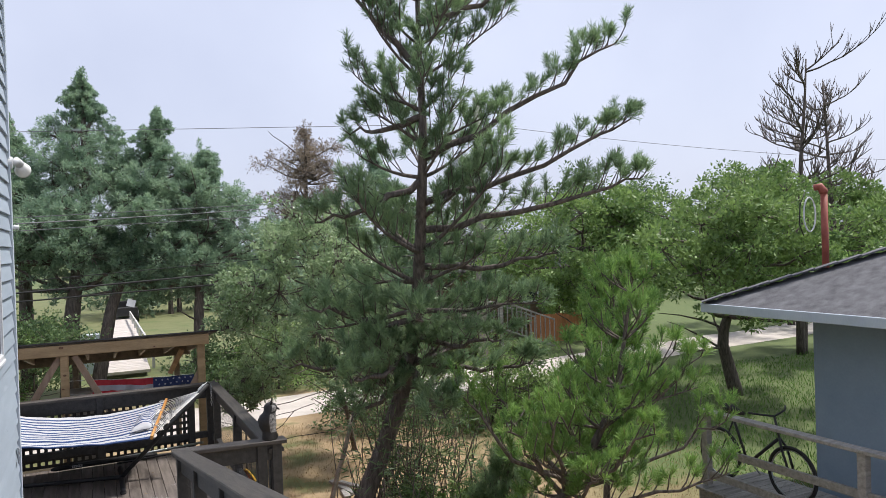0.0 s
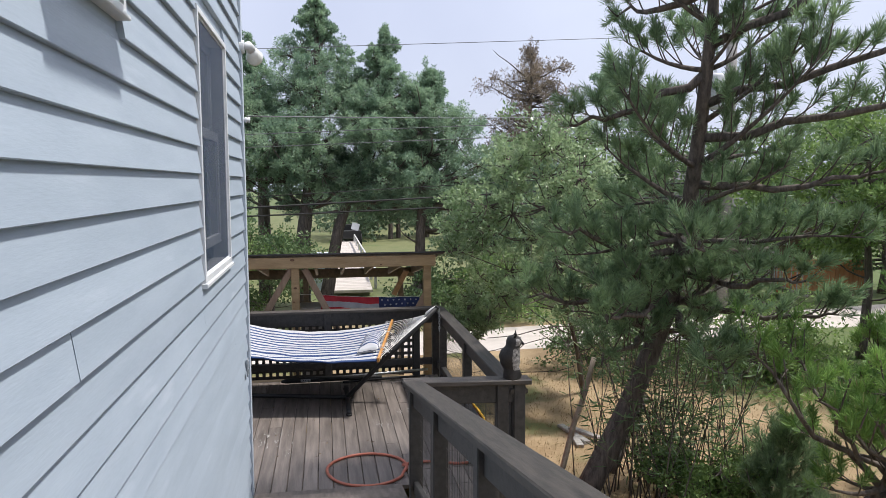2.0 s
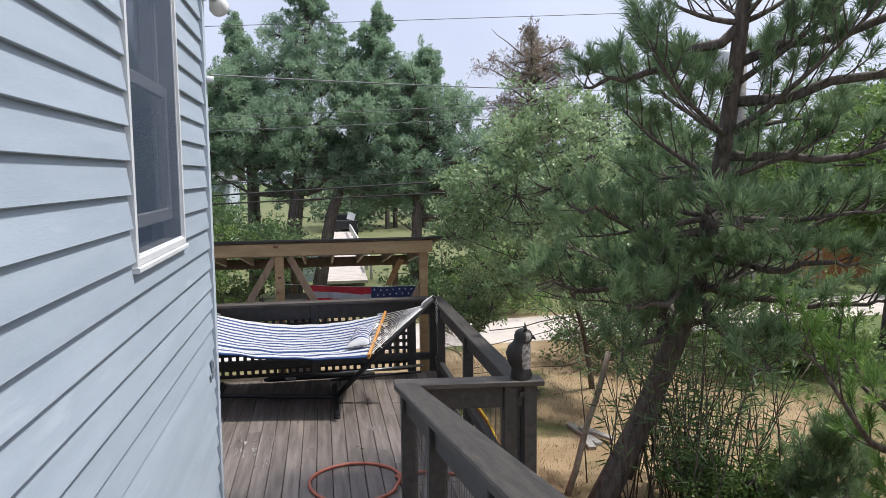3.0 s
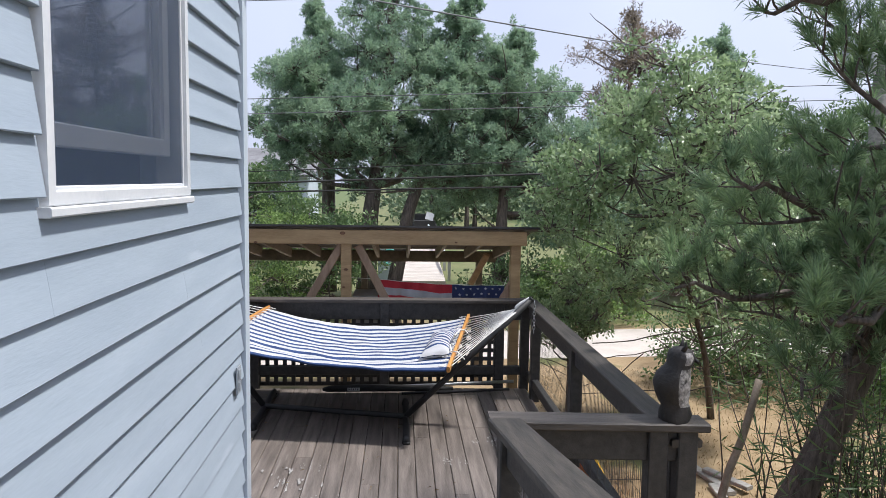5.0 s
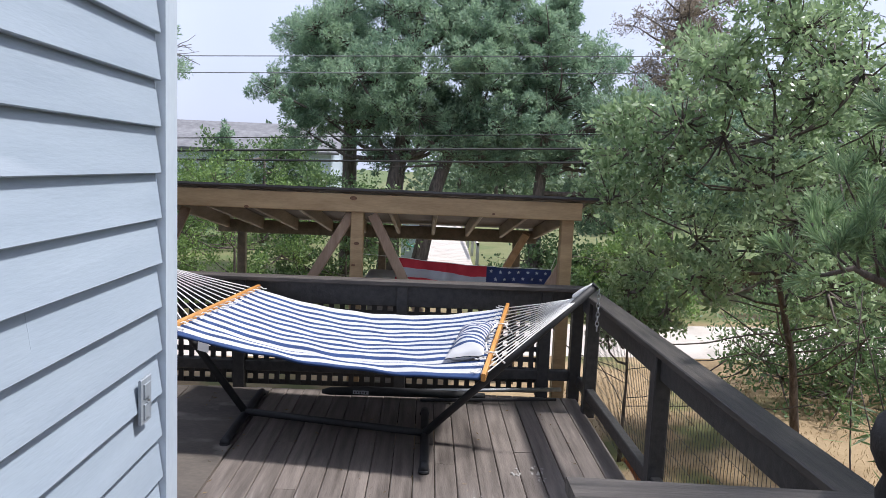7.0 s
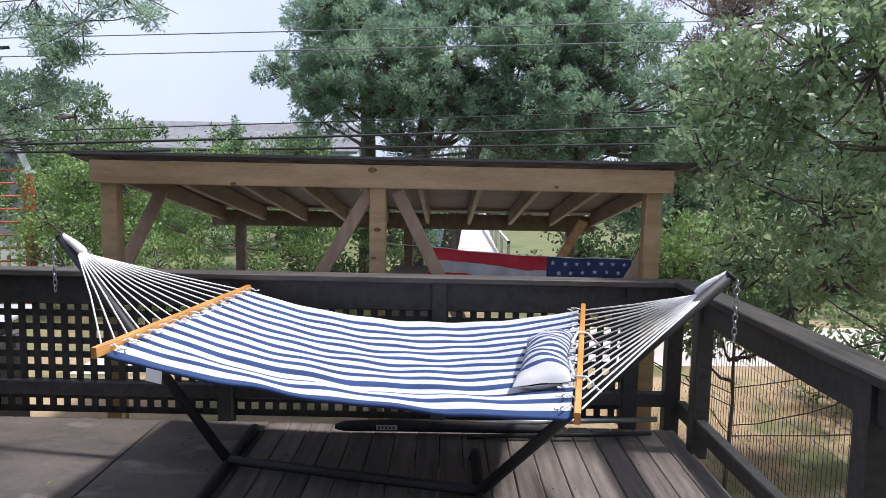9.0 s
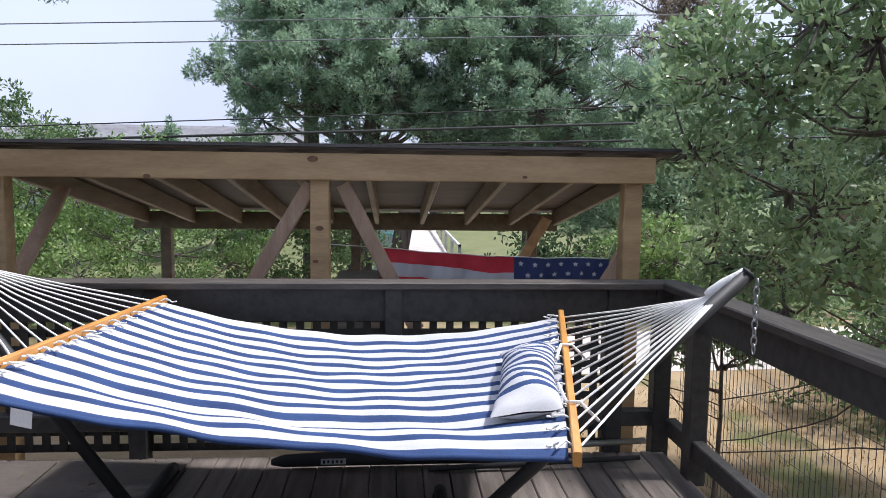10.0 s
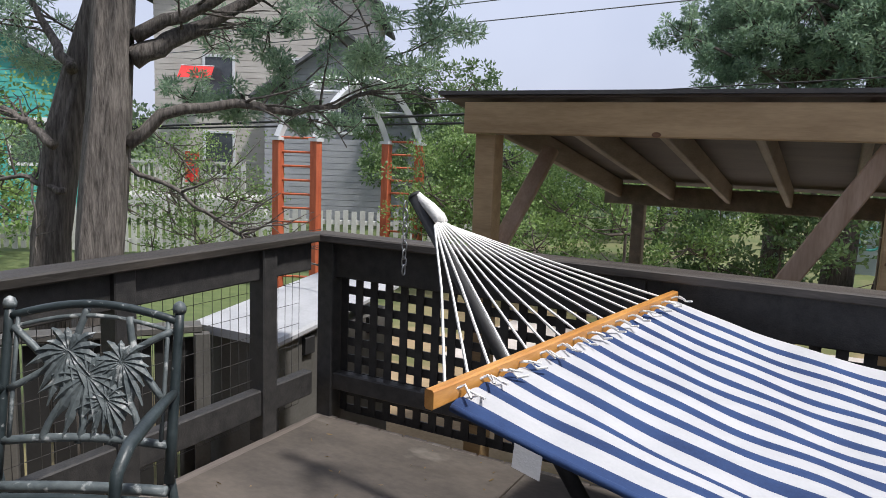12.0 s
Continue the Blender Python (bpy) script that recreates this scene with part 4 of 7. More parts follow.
def pine(seed, trunk, r0, first, reach, label, needles, needle=0.10, whorl=0.30, per=5, dens=1.0, up=0.25, candles=None, bark=None, width=0.006, tuft_n=16, top_reach=0.35, arms=(), low=-0.12):
    """A pine: whorls of limbs along a bent trunk, needle brushes towards the ends of their twigs; arms are limbs that reach to given places."""
    rnd = random.Random(seed)
    wood, leaf, cand = Shape(), Foliage(seed), Foliage(seed + 1)
    tp = [Vector(p) for p in trunk]
    fine = [along(tp, i / 20)[0] for i in range(21)]
    wood.tube(fine, [r0 * (1 - 0.86 * (i / 20) ** 0.9) for i in range(21)], 10)
    zt, zb = tp[-1].z, tp[0].z
    f = first
    at, way = [], []

    def dress(pts, L, s0=0.16):
        m = max(3, int(L / 0.13 * dens))
        for i in range(m):
            s = s0 + (1 - s0) * (i + rnd.random()) / m
            p, bd = along(pts, min(s, 0.999))
            side = Vector((-bd.y, bd.x, rnd.uniform(-0.4, 0.4))) * (1 if i % 2 else -1)
            tw = (bd * 0.55 + side * rnd.uniform(0.3, 0.9) + Vector((0, 0, rnd.uniform(0.1, 0.7)))).normalized()
            tl = rnd.uniform(0.16, 0.44) * (1.15 - 0.45 * s) * (0.55 + 0.45 * min(1, L))
            q = limb(wood, p, tw, tl, 0.007, 0.005, rnd, 0.6, 0.14, 3, 4)
            for _ in range(3):
                x, xd = along(q, rnd.uniform(0.45, 0.999))
                w = (xd + Vector((rnd.uniform(-0.7, 0.7), rnd.uniform(-0.7, 0.7), rnd.uniform(0.0, 0.8)))).normalized()
                sl = rnd.uniform(0.07, 0.16)
                for h in (0.35, 0.65, 1.0):
                    at.append(tuple(x + w * sl * h))
                    way.append(tuple(w))
        e, ed = along(pts, 0.999)
        for h in (0.0, 0.05, 0.1):
            at.append(tuple(e + ed * h))
            way.append(tuple(ed + Vector((0, 0, 0.3))))

    while f < 0.995:
        c, td = along(fine, f)
        g = (f - first) / (1 - first)
        L0 = reach * (1 - g) ** 0.75 * (0.8 + 0.4 * min(1, g * 5)) + top_reach * g
        a0 = rnd.uniform(0, 6.28)
        for k in range(per):
            a = a0 + k * 6.28 / per + rnd.uniform(-0.5, 0.5)
            L = L0 * rnd.uniform(0.4, 1.2)
            el = rnd.uniform(low, 0.3) + 0.45 * g
            r = r0 * (0.30 - 0.2 * g)
            pts = limb(wood, c, (math.cos(a), math.sin(a), el), L, max(r, 0.008), 0.005, rnd, up + 0.35 * g, 0.14, 7, 6)
            dress(pts, L)
        f += whorl / max((zt - zb), 0.1) * rnd.uniform(0.75, 1.3)
    for fa, target in arms:
        c, _d = along(fine, fa)
        e = Vector(target)
        pts = [c, c.lerp(e, 0.3) + Vector((0, 0, -0.06)), c.lerp(e, 0.6) + Vector((0, 0, -0.08)), c.lerp(e, 0.85), e]
        pts = [along(pts, i / 8)[0] + Vector((rnd.uniform(-0.05, 0.05), rnd.uniform(-0.05, 0.05), rnd.uniform(-0.04, 0.04))) * min(i, 1) for i in range(9)]
        wood.tube(pts, [r0 * 0.34 * (1 - 0.8 * i / 8) for i in range(9)], 6)
        dress(pts, (e - c).length, 0.14)
    leaf.tufts(at, way, tuft_n, needle, width, 0.85)
    meshes = [("crown", leaf.mesh("crown", needles))]
    if candles:
        pick = rnd.sample(range(len(at)), len(at) // 9)
        cand.tufts([at[i] for i in pick], [(way[i][0] * 0.25, way[i][1] * 0.25, 1.0) for i in pick], 4, 0.09, 0.010, 0.14)
        meshes.append(("new_growth", cand.mesh("new_growth", candles)))
    return tree("pine_tree", label, wood, meshes, bark or M_BARKDARK)


def lobed(name, seed, trunk, r0, lobes, label, mat, leaf_len, leaf_w, per_lobe, bark, subs=16, sub_r=0.34, extra_limbs=0, category="tree", group="", crown="crown", tall=0.85):
    """A tree whose crown is gathered from uneven boughs; every bough is a swarm of leaf clumps on its own limb."""
    rnd = random.Random(seed)
    wood, leaf = Shape(), Foliage(seed)
    tp = [Vector(p) for p in trunk]
    fine = [along(tp, i / 10)[0] for i in range(11)]
    wood.tube(fine, [r0 * (1 - 0.8 * i / 10) for i in range(11)], 10)
    for c, rad in lobes:
        c = Vector(c)
        rv = Vector(rad if hasattr(rad, "__len__") else (rad, rad, rad * 0.8))
        best = min(range(11), key=lambda i: (fine[i] - c).length + (0.6 * max(0, fine[i].z - c.z + 0.3)))
        p = fine[best]
        mid = p.lerp(c, 0.55) + Vector((rnd.uniform(-0.1, 0.1), rnd.uniform(-0.1, 0.1), -0.12 * (c - p).length))
        rr = max(0.015, r0 * 0.33)
        wood.tube([p, p.lerp(mid, 0.5) + Vector((0, 0, -0.03)), mid, c], [rr, rr * 0.75, rr * 0.5, 0.008], 6)
        for k in range(subs):
            d = Vector((rnd.gauss(0, 1), rnd.gauss(0, 1), rnd.gauss(0, 1) + 0.15)).normalized()
            f = rnd.uniform(0.5, 1.22)
            q = c + Vector((d.x * rv.x, d.y * rv.y, d.z * rv.z)) * f
            if k % 2 == 0:
                wood.tube([c, c.lerp(q, 0.5) + Vector((0, 0, -0.04)), q], [0.012, 0.008, 0.004], 4)
            s = sub_r * rnd.uniform(0.5, 1.2)
            leaf.clump(q, (rv.x * s, rv.y * s, rv.z * s * tall), int(per_lobe / subs * rnd.uniform(0.6, 1.4)), leaf_len, leaf_w)
    for _ in range(extra_limbs):
        p, _d = along(fine, rnd.uniform(0.25, 0.9))
        a = rnd.uniform(0, 6.28)
        limb(wood, p, (math.cos(a), math.sin(a), rnd.uniform(0.0, 0.5)), rnd.uniform(0.6, 1.6), r0 * 0.2, 0.006, rnd, 0.3, 0.2, 6, 5)
    return tree(name, label, wood, [(crown, leaf.mesh(crown, mat))], bark, category, group)


def spire(seed, x, y, top, base_z, r, n, rnd_r=0.5):
    """Boughs of a pointed crown from base_z up to top."""
    rnd = random.Random(seed)
    out = []
    for i in range(n):
        f = (i + 0.5) / n
        z = base_z + (top - base_z) * f
        w = r * (1 - f) ** 0.8 * rnd.uniform(0.75, 1.15)
        a = rnd.uniform(0, 6.28)
        k = max(1, int(3.2 * (1 - f) + 0.6))
        for j in range(k):
            b = a + j * 6.28 / k
            s = max(0.16, (0.26 + 0.55 * (1 - f)) * rnd.uniform(0.8, 1.2)) * rnd_r * 1.6
            out.append(((x + math.cos(b) * w * 0.75, y + math.sin(b) * w * 0.75, z), (s, s, s * 0.85)))
    out.append(((x, y, top - 0.1), (0.15, 0.15, 0.4)))
    out.append(((x + 0.05, y, top - 0.6), (0.28, 0.28, 0.4)))
    return out


# tall cedars behind the carport
def massed(seed, centre, radii, n, size):
    """Boughs spread through a broad rounded mass."""
    rnd = random.Random(seed)
    out = []
    while len(out) < n:
        d = Vector((rnd.uniform(-1, 1), rnd.uniform(-1, 1), rnd.uniform(-1, 1)))
        if 0.35 < d.length < 1:
            s = size * rnd.uniform(0.7, 1.25)
            out.append(((centre[0] + d.x * radii[0], centre[1] + d.y * radii[1], centre[2] + d.z * radii[2]), (s, s, s * 0.72)))
    return out


CEDARS = "cedars behind the carport"
lobed("cedar_tree", 11, [(-0.6, 20.6, GROUND), (-0.5, 20.7, 1.4), (-0.1, 21.2, 4.0), (-0.1, 21.5, 6.7)], 0.24,
      massed(1, (-0.7, 20.7, 3.4), (2.3, 1.5, 1.55), 34, 0.62) + spire(1, -0.1, 21.4, 7.1, 4.4, 1.3, 9, 0.55), "tall dark green cedar with an uneven pointed crown", M_CEDAR, 0.085, 0.024, 2500, M_BARK, 32, 0.22, 6, group=CEDARS, tall=1.2)
lobed("cedar_tree", 12, [(-0.05, 20.2, GROUND), (0.4, 20.4, 1.6), (1.4, 20.9, 4.0), (1.45, 21.0, 5.6)], 0.18,
      massed(2, (1.5, 20.6, 3.1), (1.8, 1.4, 1.4), 26, 0.58) + spire(2, 1.6, 20.9, 6.1, 3.9, 1.2, 8, 0.55), "tall dark green cedar with an uneven pointed crown", M_CEDAR, 0.085, 0.024, 2500, M_BARK, 32, 0.22, 6, group=CEDARS, tall=1.2)
lobed("cedar_tree", 13, [(2.3, 20.0, GROUND), (2.4, 20.1, 1.6), (2.6, 20.4, 3.6), (2.65, 20.4, 5.0)], 0.16,
      massed(3, (3.2, 20.3, 2.6), (1.7, 1.3, 1.3), 22, 0.52) + spire(3, 2.65, 20.4, 5.2, 3.4, 1.4, 8, 0.5), "dark green cedar with an uneven open top", M_CEDAR, 0.085, 0.024, 2000, M_BARK, 30, 0.22, 12, group=CEDARS, tall=1.2)
lobed("cedar_tree", 14, [(-1.6, 22.5, GROUND), (-1.6, 22.4, 2.4), (-1.7, 22.5, 4.2), (-1.8, 22.5, 6.2)], 0.2,
      massed(4, (-1.9, 22.2, 3.8), (1.3, 1.2, 1.4), 16, 0.52) + spire(4, -1.9, 22.5, 6.2, 4.2, 1.0, 6, 0.5), "tall dark green cedar with an uneven pointed crown", M_CEDAR, 0.085, 0.024, 2000, M_BARK, 30, 0.22, 6, group=CEDARS, tall=1.2)
lobed("cedar_tree", 15, [(4.6, 21.5, GROUND), (4.6, 21.5, 1.4), (4.6, 21.6, 2.8)], 0.14,
      massed(5, (5.0, 21.4, 1.7), (1.7, 1.2, 1.6), 22, 0.55), "dark green cedar beside the road", M_CEDAR, 0.11, 0.042, 1100, M_BARK, 22, 0.36, 6, group=CEDARS, tall=1.35)
lobed("conifer", 16, [(6.1, 23.3, GROUND), (6.1, 23.3, 3.0), (6.2, 23.4, 6.3)], 0.15, spire(6, 6.2, 23.4, 6.5, 1.6, 2.6, 13, 0.5) + massed(8, (6.1, 23.3, 4.7), (1.35, 1.0, 1.7), 26, 0.46), "half-dead browned conifer with thin boughs", M_BROWNTREE, 0.13, 0.024, 420, M_BARK, 16, 0.36, 30)
lobed("conifer", 17, [(7.8, 21.6, GROUND), (7.8, 21.6, 2.5), (7.8, 21.6, 5.2)], 0.12, spire(7, 7.8, 21.6, 5.45, 1.2, 2.3, 16, 0.55), "slender dark green conifer beyond the road", M_CEDAR, 0.11, 0.03, 900, M_BARK, 16, 0.36, 10)

lobed("conifer", 18, [(-5.7, 27.0, GROUND), (-5.7, 27.0, 0.8), (-5.7, 27.0, 2.2)], 0.09, spire(9, -5.7, 27.0, 2.45, 0.0, 1.1, 9, 0.5), "small dark cedar before the far house", M_CEDAR, 0.12, 0.045, 420, M_BARK, 14, 0.34, 4)

# pines in the yard
pine(21, [(2.62, 9.1, GROUND), (3.05, 9.1, 0.1), (3.47, 9.1, 1.1), (3.46, 8.7, 2.0), (3.37, 8.3, 3.0), (3.30, 8.0, 4.0), (3.28, 8.0, 4.8), (3.28, 8.0, 6.0)], 0.13, 0.27, 1.30,
     "tall open pine with a leaning dark trunk", M_PINE, 0.105, 0.34, 4, 1.5, 0.16, None, M_BARKDARK, 0.0068, 20, 0.6,
     arms=((0.67, (5.2, 7.1, 4.85)), (0.60, (5.3, 7.0, 4.0)), (0.56, (5.4, 6.9, 3.4)), (0.84, (2.45, 8.0, 5.5)), (0.90, (4.3, 7.5, 5.6)), (0.74, (2.6, 8.3, 4.0)), (0.64, (2.2, 8.4, 3.0)), (0.34, (2.35, 7.9, 1.35)), (0.33, (1.95, 9.0, 1.4)), (0.40, (2.1, 8.5, 2.1)), (0.33, (4.6, 7.9, 1.3)), (0.40, (4.8, 8.6, 2.0)), (0.31, (3.2, 7.4, 1.0)), (0.30, (2.5, 8.3, 0.9)), (0.37, (3.9, 7.5, 1.7)), (0.50, (4.7, 7.6, 2.6)), (0.44, (2.9, 7.4, 2.0))))
pine(22, [(3.97, 7.10, GROUND), (4.17, 7.07, -0.1), (4.55, 6.95, 0.45), (4.85, 6.80, 1.1), (5.02, 6.70, 2.3)], 0.09, 0.34, 0.95,
     "bushy young pine with bright green shoots", M_PINEYOUNG, 0.095, 0.26, 5, 1.0, 0.40, M_CANDLE, M_BARKDARK, 0.0065, 18, 0.25,
     arms=((0.34, (3.35, 7.4, 1.2)), (0.36, (5.8, 6.25, 0.85)), (0.33, (4.1, 6.1, 0.6)), (0.42, (5.55, 6.35, 1.5)), (0.40, (3.95, 7.8, 1.1)), (0.3, (5.3, 5.8, 0.5)), (0.38, (3.6, 6.9, 0.9)), (0.36, (5.5, 7.3, 1.0)), (0.34, (4.5, 5.9, 1.0)), (0.36, (3.75, 6.4, 1.1))), low=-0.25)
pine(23, [(5.85, 8.3, GROUND), (5.9, 8.3, 0.2), (5.95, 8.2, 1.2), (6.0, 8.2, 2.35)], 0.05, 0.2, 0.75,
     "young pine behind the bushy one", M_PINEYOUNG, 0.10, 0.22, 5, 1.2, 0.6, None, M_BARKDARK, 0.0065, 16, 0.3)

# silver-leaved tree by the far corner of the deck
def olive():
    rnd = random.Random(31)
    lobes = []
    for i in range(48):
        a, f = rnd.uniform(0, 6.28), math.sqrt(rnd.uniform(0.05, 1))
        z = rnd.uniform(0.95, 3.3)
        w = 1.5 * math.sqrt(max(0.05, 1 - ((z - 1.7) / 1.75) ** 2)) * f
        lobes.append(((3.25 + w * 1.1 * math.cos(a), 12.0 + w * math.sin(a) * 0.85, z), rnd.uniform(0.28, 0.46)))
    lobed("silver_leaf_tree", 32, [(3.95, 12.7, GROUND), (3.75, 12.5, 0.1), (3.3, 12.2, 1.2), (3.1, 12.0, 2.6)], 0.045, lobes, "silvery grey-green broad-leaved tree beside the deck", M_OLIVE, 0.066, 0.031, 720, M_BARK, 30, 0.27, 20)
    small = [((1.95 + rnd.uniform(-0.25, 0.35), 11.9 + rnd.uniform(-0.25, 0.35), rnd.uniform(0.35, 1.0)), rnd.uniform(0.12, 0.2)) for _ in range(12)]
    lobed("shrub", 33, [(2.0, 12.0, GROUND), (2.0, 11.95, 0.0), (1.95, 11.9, 0.8)], 0.02, small, "small silvery shrub at the deck corner", M_OLIVE, 0.055, 0.024, 320, M_BARK, 12, 0.4, 6, category="shrub")


olive()

# trees on the far side of the yard
def broad(name, seed, x, y, z0, z1, r, n, label, mat, per=700, leaf=0.09, lw=0.045, trunk_r=0.14, bark=None, group="", squash=1.0, lobe=(0.45, 0.8), lean=0.0):
    rnd = random.Random(seed)
    lobes = []
    for i in range(n):
        a = rnd.uniform(0, 6.28)
        z = rnd.uniform(z0, z1)
        w = r * math.sqrt(max(0.08, 1 - ((z - (z0 * 0.6 + z1 * 0.4)) / ((z1 - z0) * 0.72)) ** 2)) * math.sqrt(rnd.uniform(0.1, 1))
        lobes.append(((x + w * math.cos(a), y + w * math.sin(a) * squash, z), rnd.uniform(*lobe)))
    return lobed(name, seed, [(x, y, GROUND), (x + 0.1 - lean, y, z0 * 0.4), (x, y, z0 + 0.2), (x, y, z1 * 0.85)], trunk_r, lobes, label, mat, leaf, lw, per, bark or M_BARK, 18, 0.36, 6, group=group, category="shrub" if name == "shrub" else "tree")


LAWN = "trees on the side lawn"
broad("broadleaf_tree", 41, 12.48, 12.2, 1.25, 3.7, 3.1, 40, "spreading green broad-leaved tree on the lawn", M_LEAF, 1000, 0.10, 0.05, 0.16, group=LAWN, lean=0.5)
broad("broadleaf_tree", 42, 18.20, 15.0, 1.2, 4.2, 3.6, 38, "spreading green broad-leaved tree on the lawn", M_LEAF, 900, 0.11, 0.055, group=LAWN)
broad("broadleaf_tree", 48, 9.78, 13.9, 1.5, 3.4, 1.9, 26, "green broad-leaved tree by the road", M_LEAF, 900, 0.10, 0.05, 0.1, group=LAWN)
broad("broadleaf_tree", 49, 16.12, 20.8, 0.2, 4.6, 3.0, 30, "dark green broad-leaved tree beyond the road", M_LEAFDARK, 800, 0.12, 0.06)
broad("broadleaf_tree", 43, 9.98, 21.8, -0.2, 3.9, 2.4, 28, "green broad-leaved tree beyond the road", M_LEAFDARK, 800, 0.11, 0.05)
broad("broadleaf_tree", 50, 23.40, 19.5, 0.2, 4.6, 3.4, 30, "green broad-leaved tree beyond the road", M_LEAF, 700, 0.12, 0.06)
broad("shrub", 44, -3.02, 18.0, -0.5, 1.45, 1.5, 20, "leafy green shrub behind the carport", M_LEAF, 1300, 0.055, 0.028, 0.05)
broad("shrub", 45, -5.41, 18.4, -0.5, 1.3, 1.4, 20, "leafy green shrub behind the carport", M_LEAF, 1300, 0.055, 0.028, 0.05)
broad("shrub", 51, -1.25, 19.0, -0.6, 1.3, 1.0, 14, "dark leafy shrub under the cedars", M_LEAFDARK, 700, 0.085, 0.045, 0.04)
broad("shrub", 54, 2.70, 19.3, -0.7, 0.15, 0.9, 12, "low leafy shrub under the cedars", M_LEAFDARK, 600, 0.085, 0.045, 0.03)
broad("shrub", 55, 4.06, 18.9, -0.7, 0.5, 0.9, 12, "leafy green shrub by the road", M_LEAF, 600, 0.085, 0.045, 0.03)
broad("shrub", 56, -9.36, 16.6, -0.5, 1.25, 1.2, 16, "airy green shrub before the picket fence", M_LEAF, 420, 0.055, 0.028, 0.04)
broad("shrub", 57, -13.00, 15.0, -0.5, 2.3, 1.6, 16, "green shrub beyond the big cedar", M_LEAF, 400, 0.09, 0.05, 0.05)
broad("shrub", 46, 5.10, 14.2, -0.6, 0.5, 1.3, 18, "leafy green shrub near the road", M_LEAFDARK, 700, 0.07, 0.03, 0.04)
broad("shrub", 52, 6.86, 13.0, -0.7, 0.5, 1.1, 14, "leafy green shrub near the road", M_LEAF, 700, 0.08, 0.035, 0.04)
broad("broadleaf_tree", 47, -8.74, 24.5, 0.0, 3.1, 2.6, 26, "dark green tree behind the yard", M_LEAFDARK, 800, 0.11, 0.05)
broad("broadleaf_tree", 53, -4.78, 28.0, 0.0, 2.2, 2.4, 22, "dark green tree behind the yard", M_LEAFDARK, 700, 0.12, 0.06)


def bare_tree():
    rnd = random.Random(61)
    wood = Shape()
    for x0, y0, h in ((18.0, 14.9, 7.6), (20.2, 15.2, 7.2)):
        pts = limb(wood, (x0, y0, GROUND), (0.02, 0, 1), h - GROUND, 0.13, 0.02, rnd, 0.1, 0.04, 10, 7)
        for i in range(30):
            p, d = along(pts, rnd.uniform(0.5, 0.97))
            a = rnd.uniform(0, 6.28)
            b = limb(wood, p, (math.cos(a), math.sin(a), rnd.uniform(0.05, 0.45)), rnd.uniform(0.8, 2.1), 0.028, 0.009, rnd, 0.35, 0.16, 6, 5)
            for k in range(9):
                q, e = along(b, rnd.uniform(0.25, 0.98))
                s = limb(wood, q, (e.x + rnd.uniform(-0.8, 0.8), e.y + rnd.uniform(-0.8, 0.8), e.z + rnd.uniform(0.0, 0.7)), rnd.uniform(0.25, 0.7), 0.012, 0.006, rnd, 0.5, 0.16, 3, 4)
                for _ in range(2):
                    z, zd = along(s, rnd.uniform(0.4, 0.9))
                    limb(wood, z, (zd.x + rnd.uniform(-0.8, 0.8), zd.y + rnd.uniform(-0.8, 0.8), zd.z + 0.4), rnd.uniform(0.12, 0.3), 0.008, 0.005, rnd, 0.4, 0.1, 2, 4)
    t = thing("bare_tree", 0, 0, 0, "bare leafless tree with fine twigs above the green crowns", "tree")
    part("trunk", wood, M_BARK, t, "", True)


bare_tree()


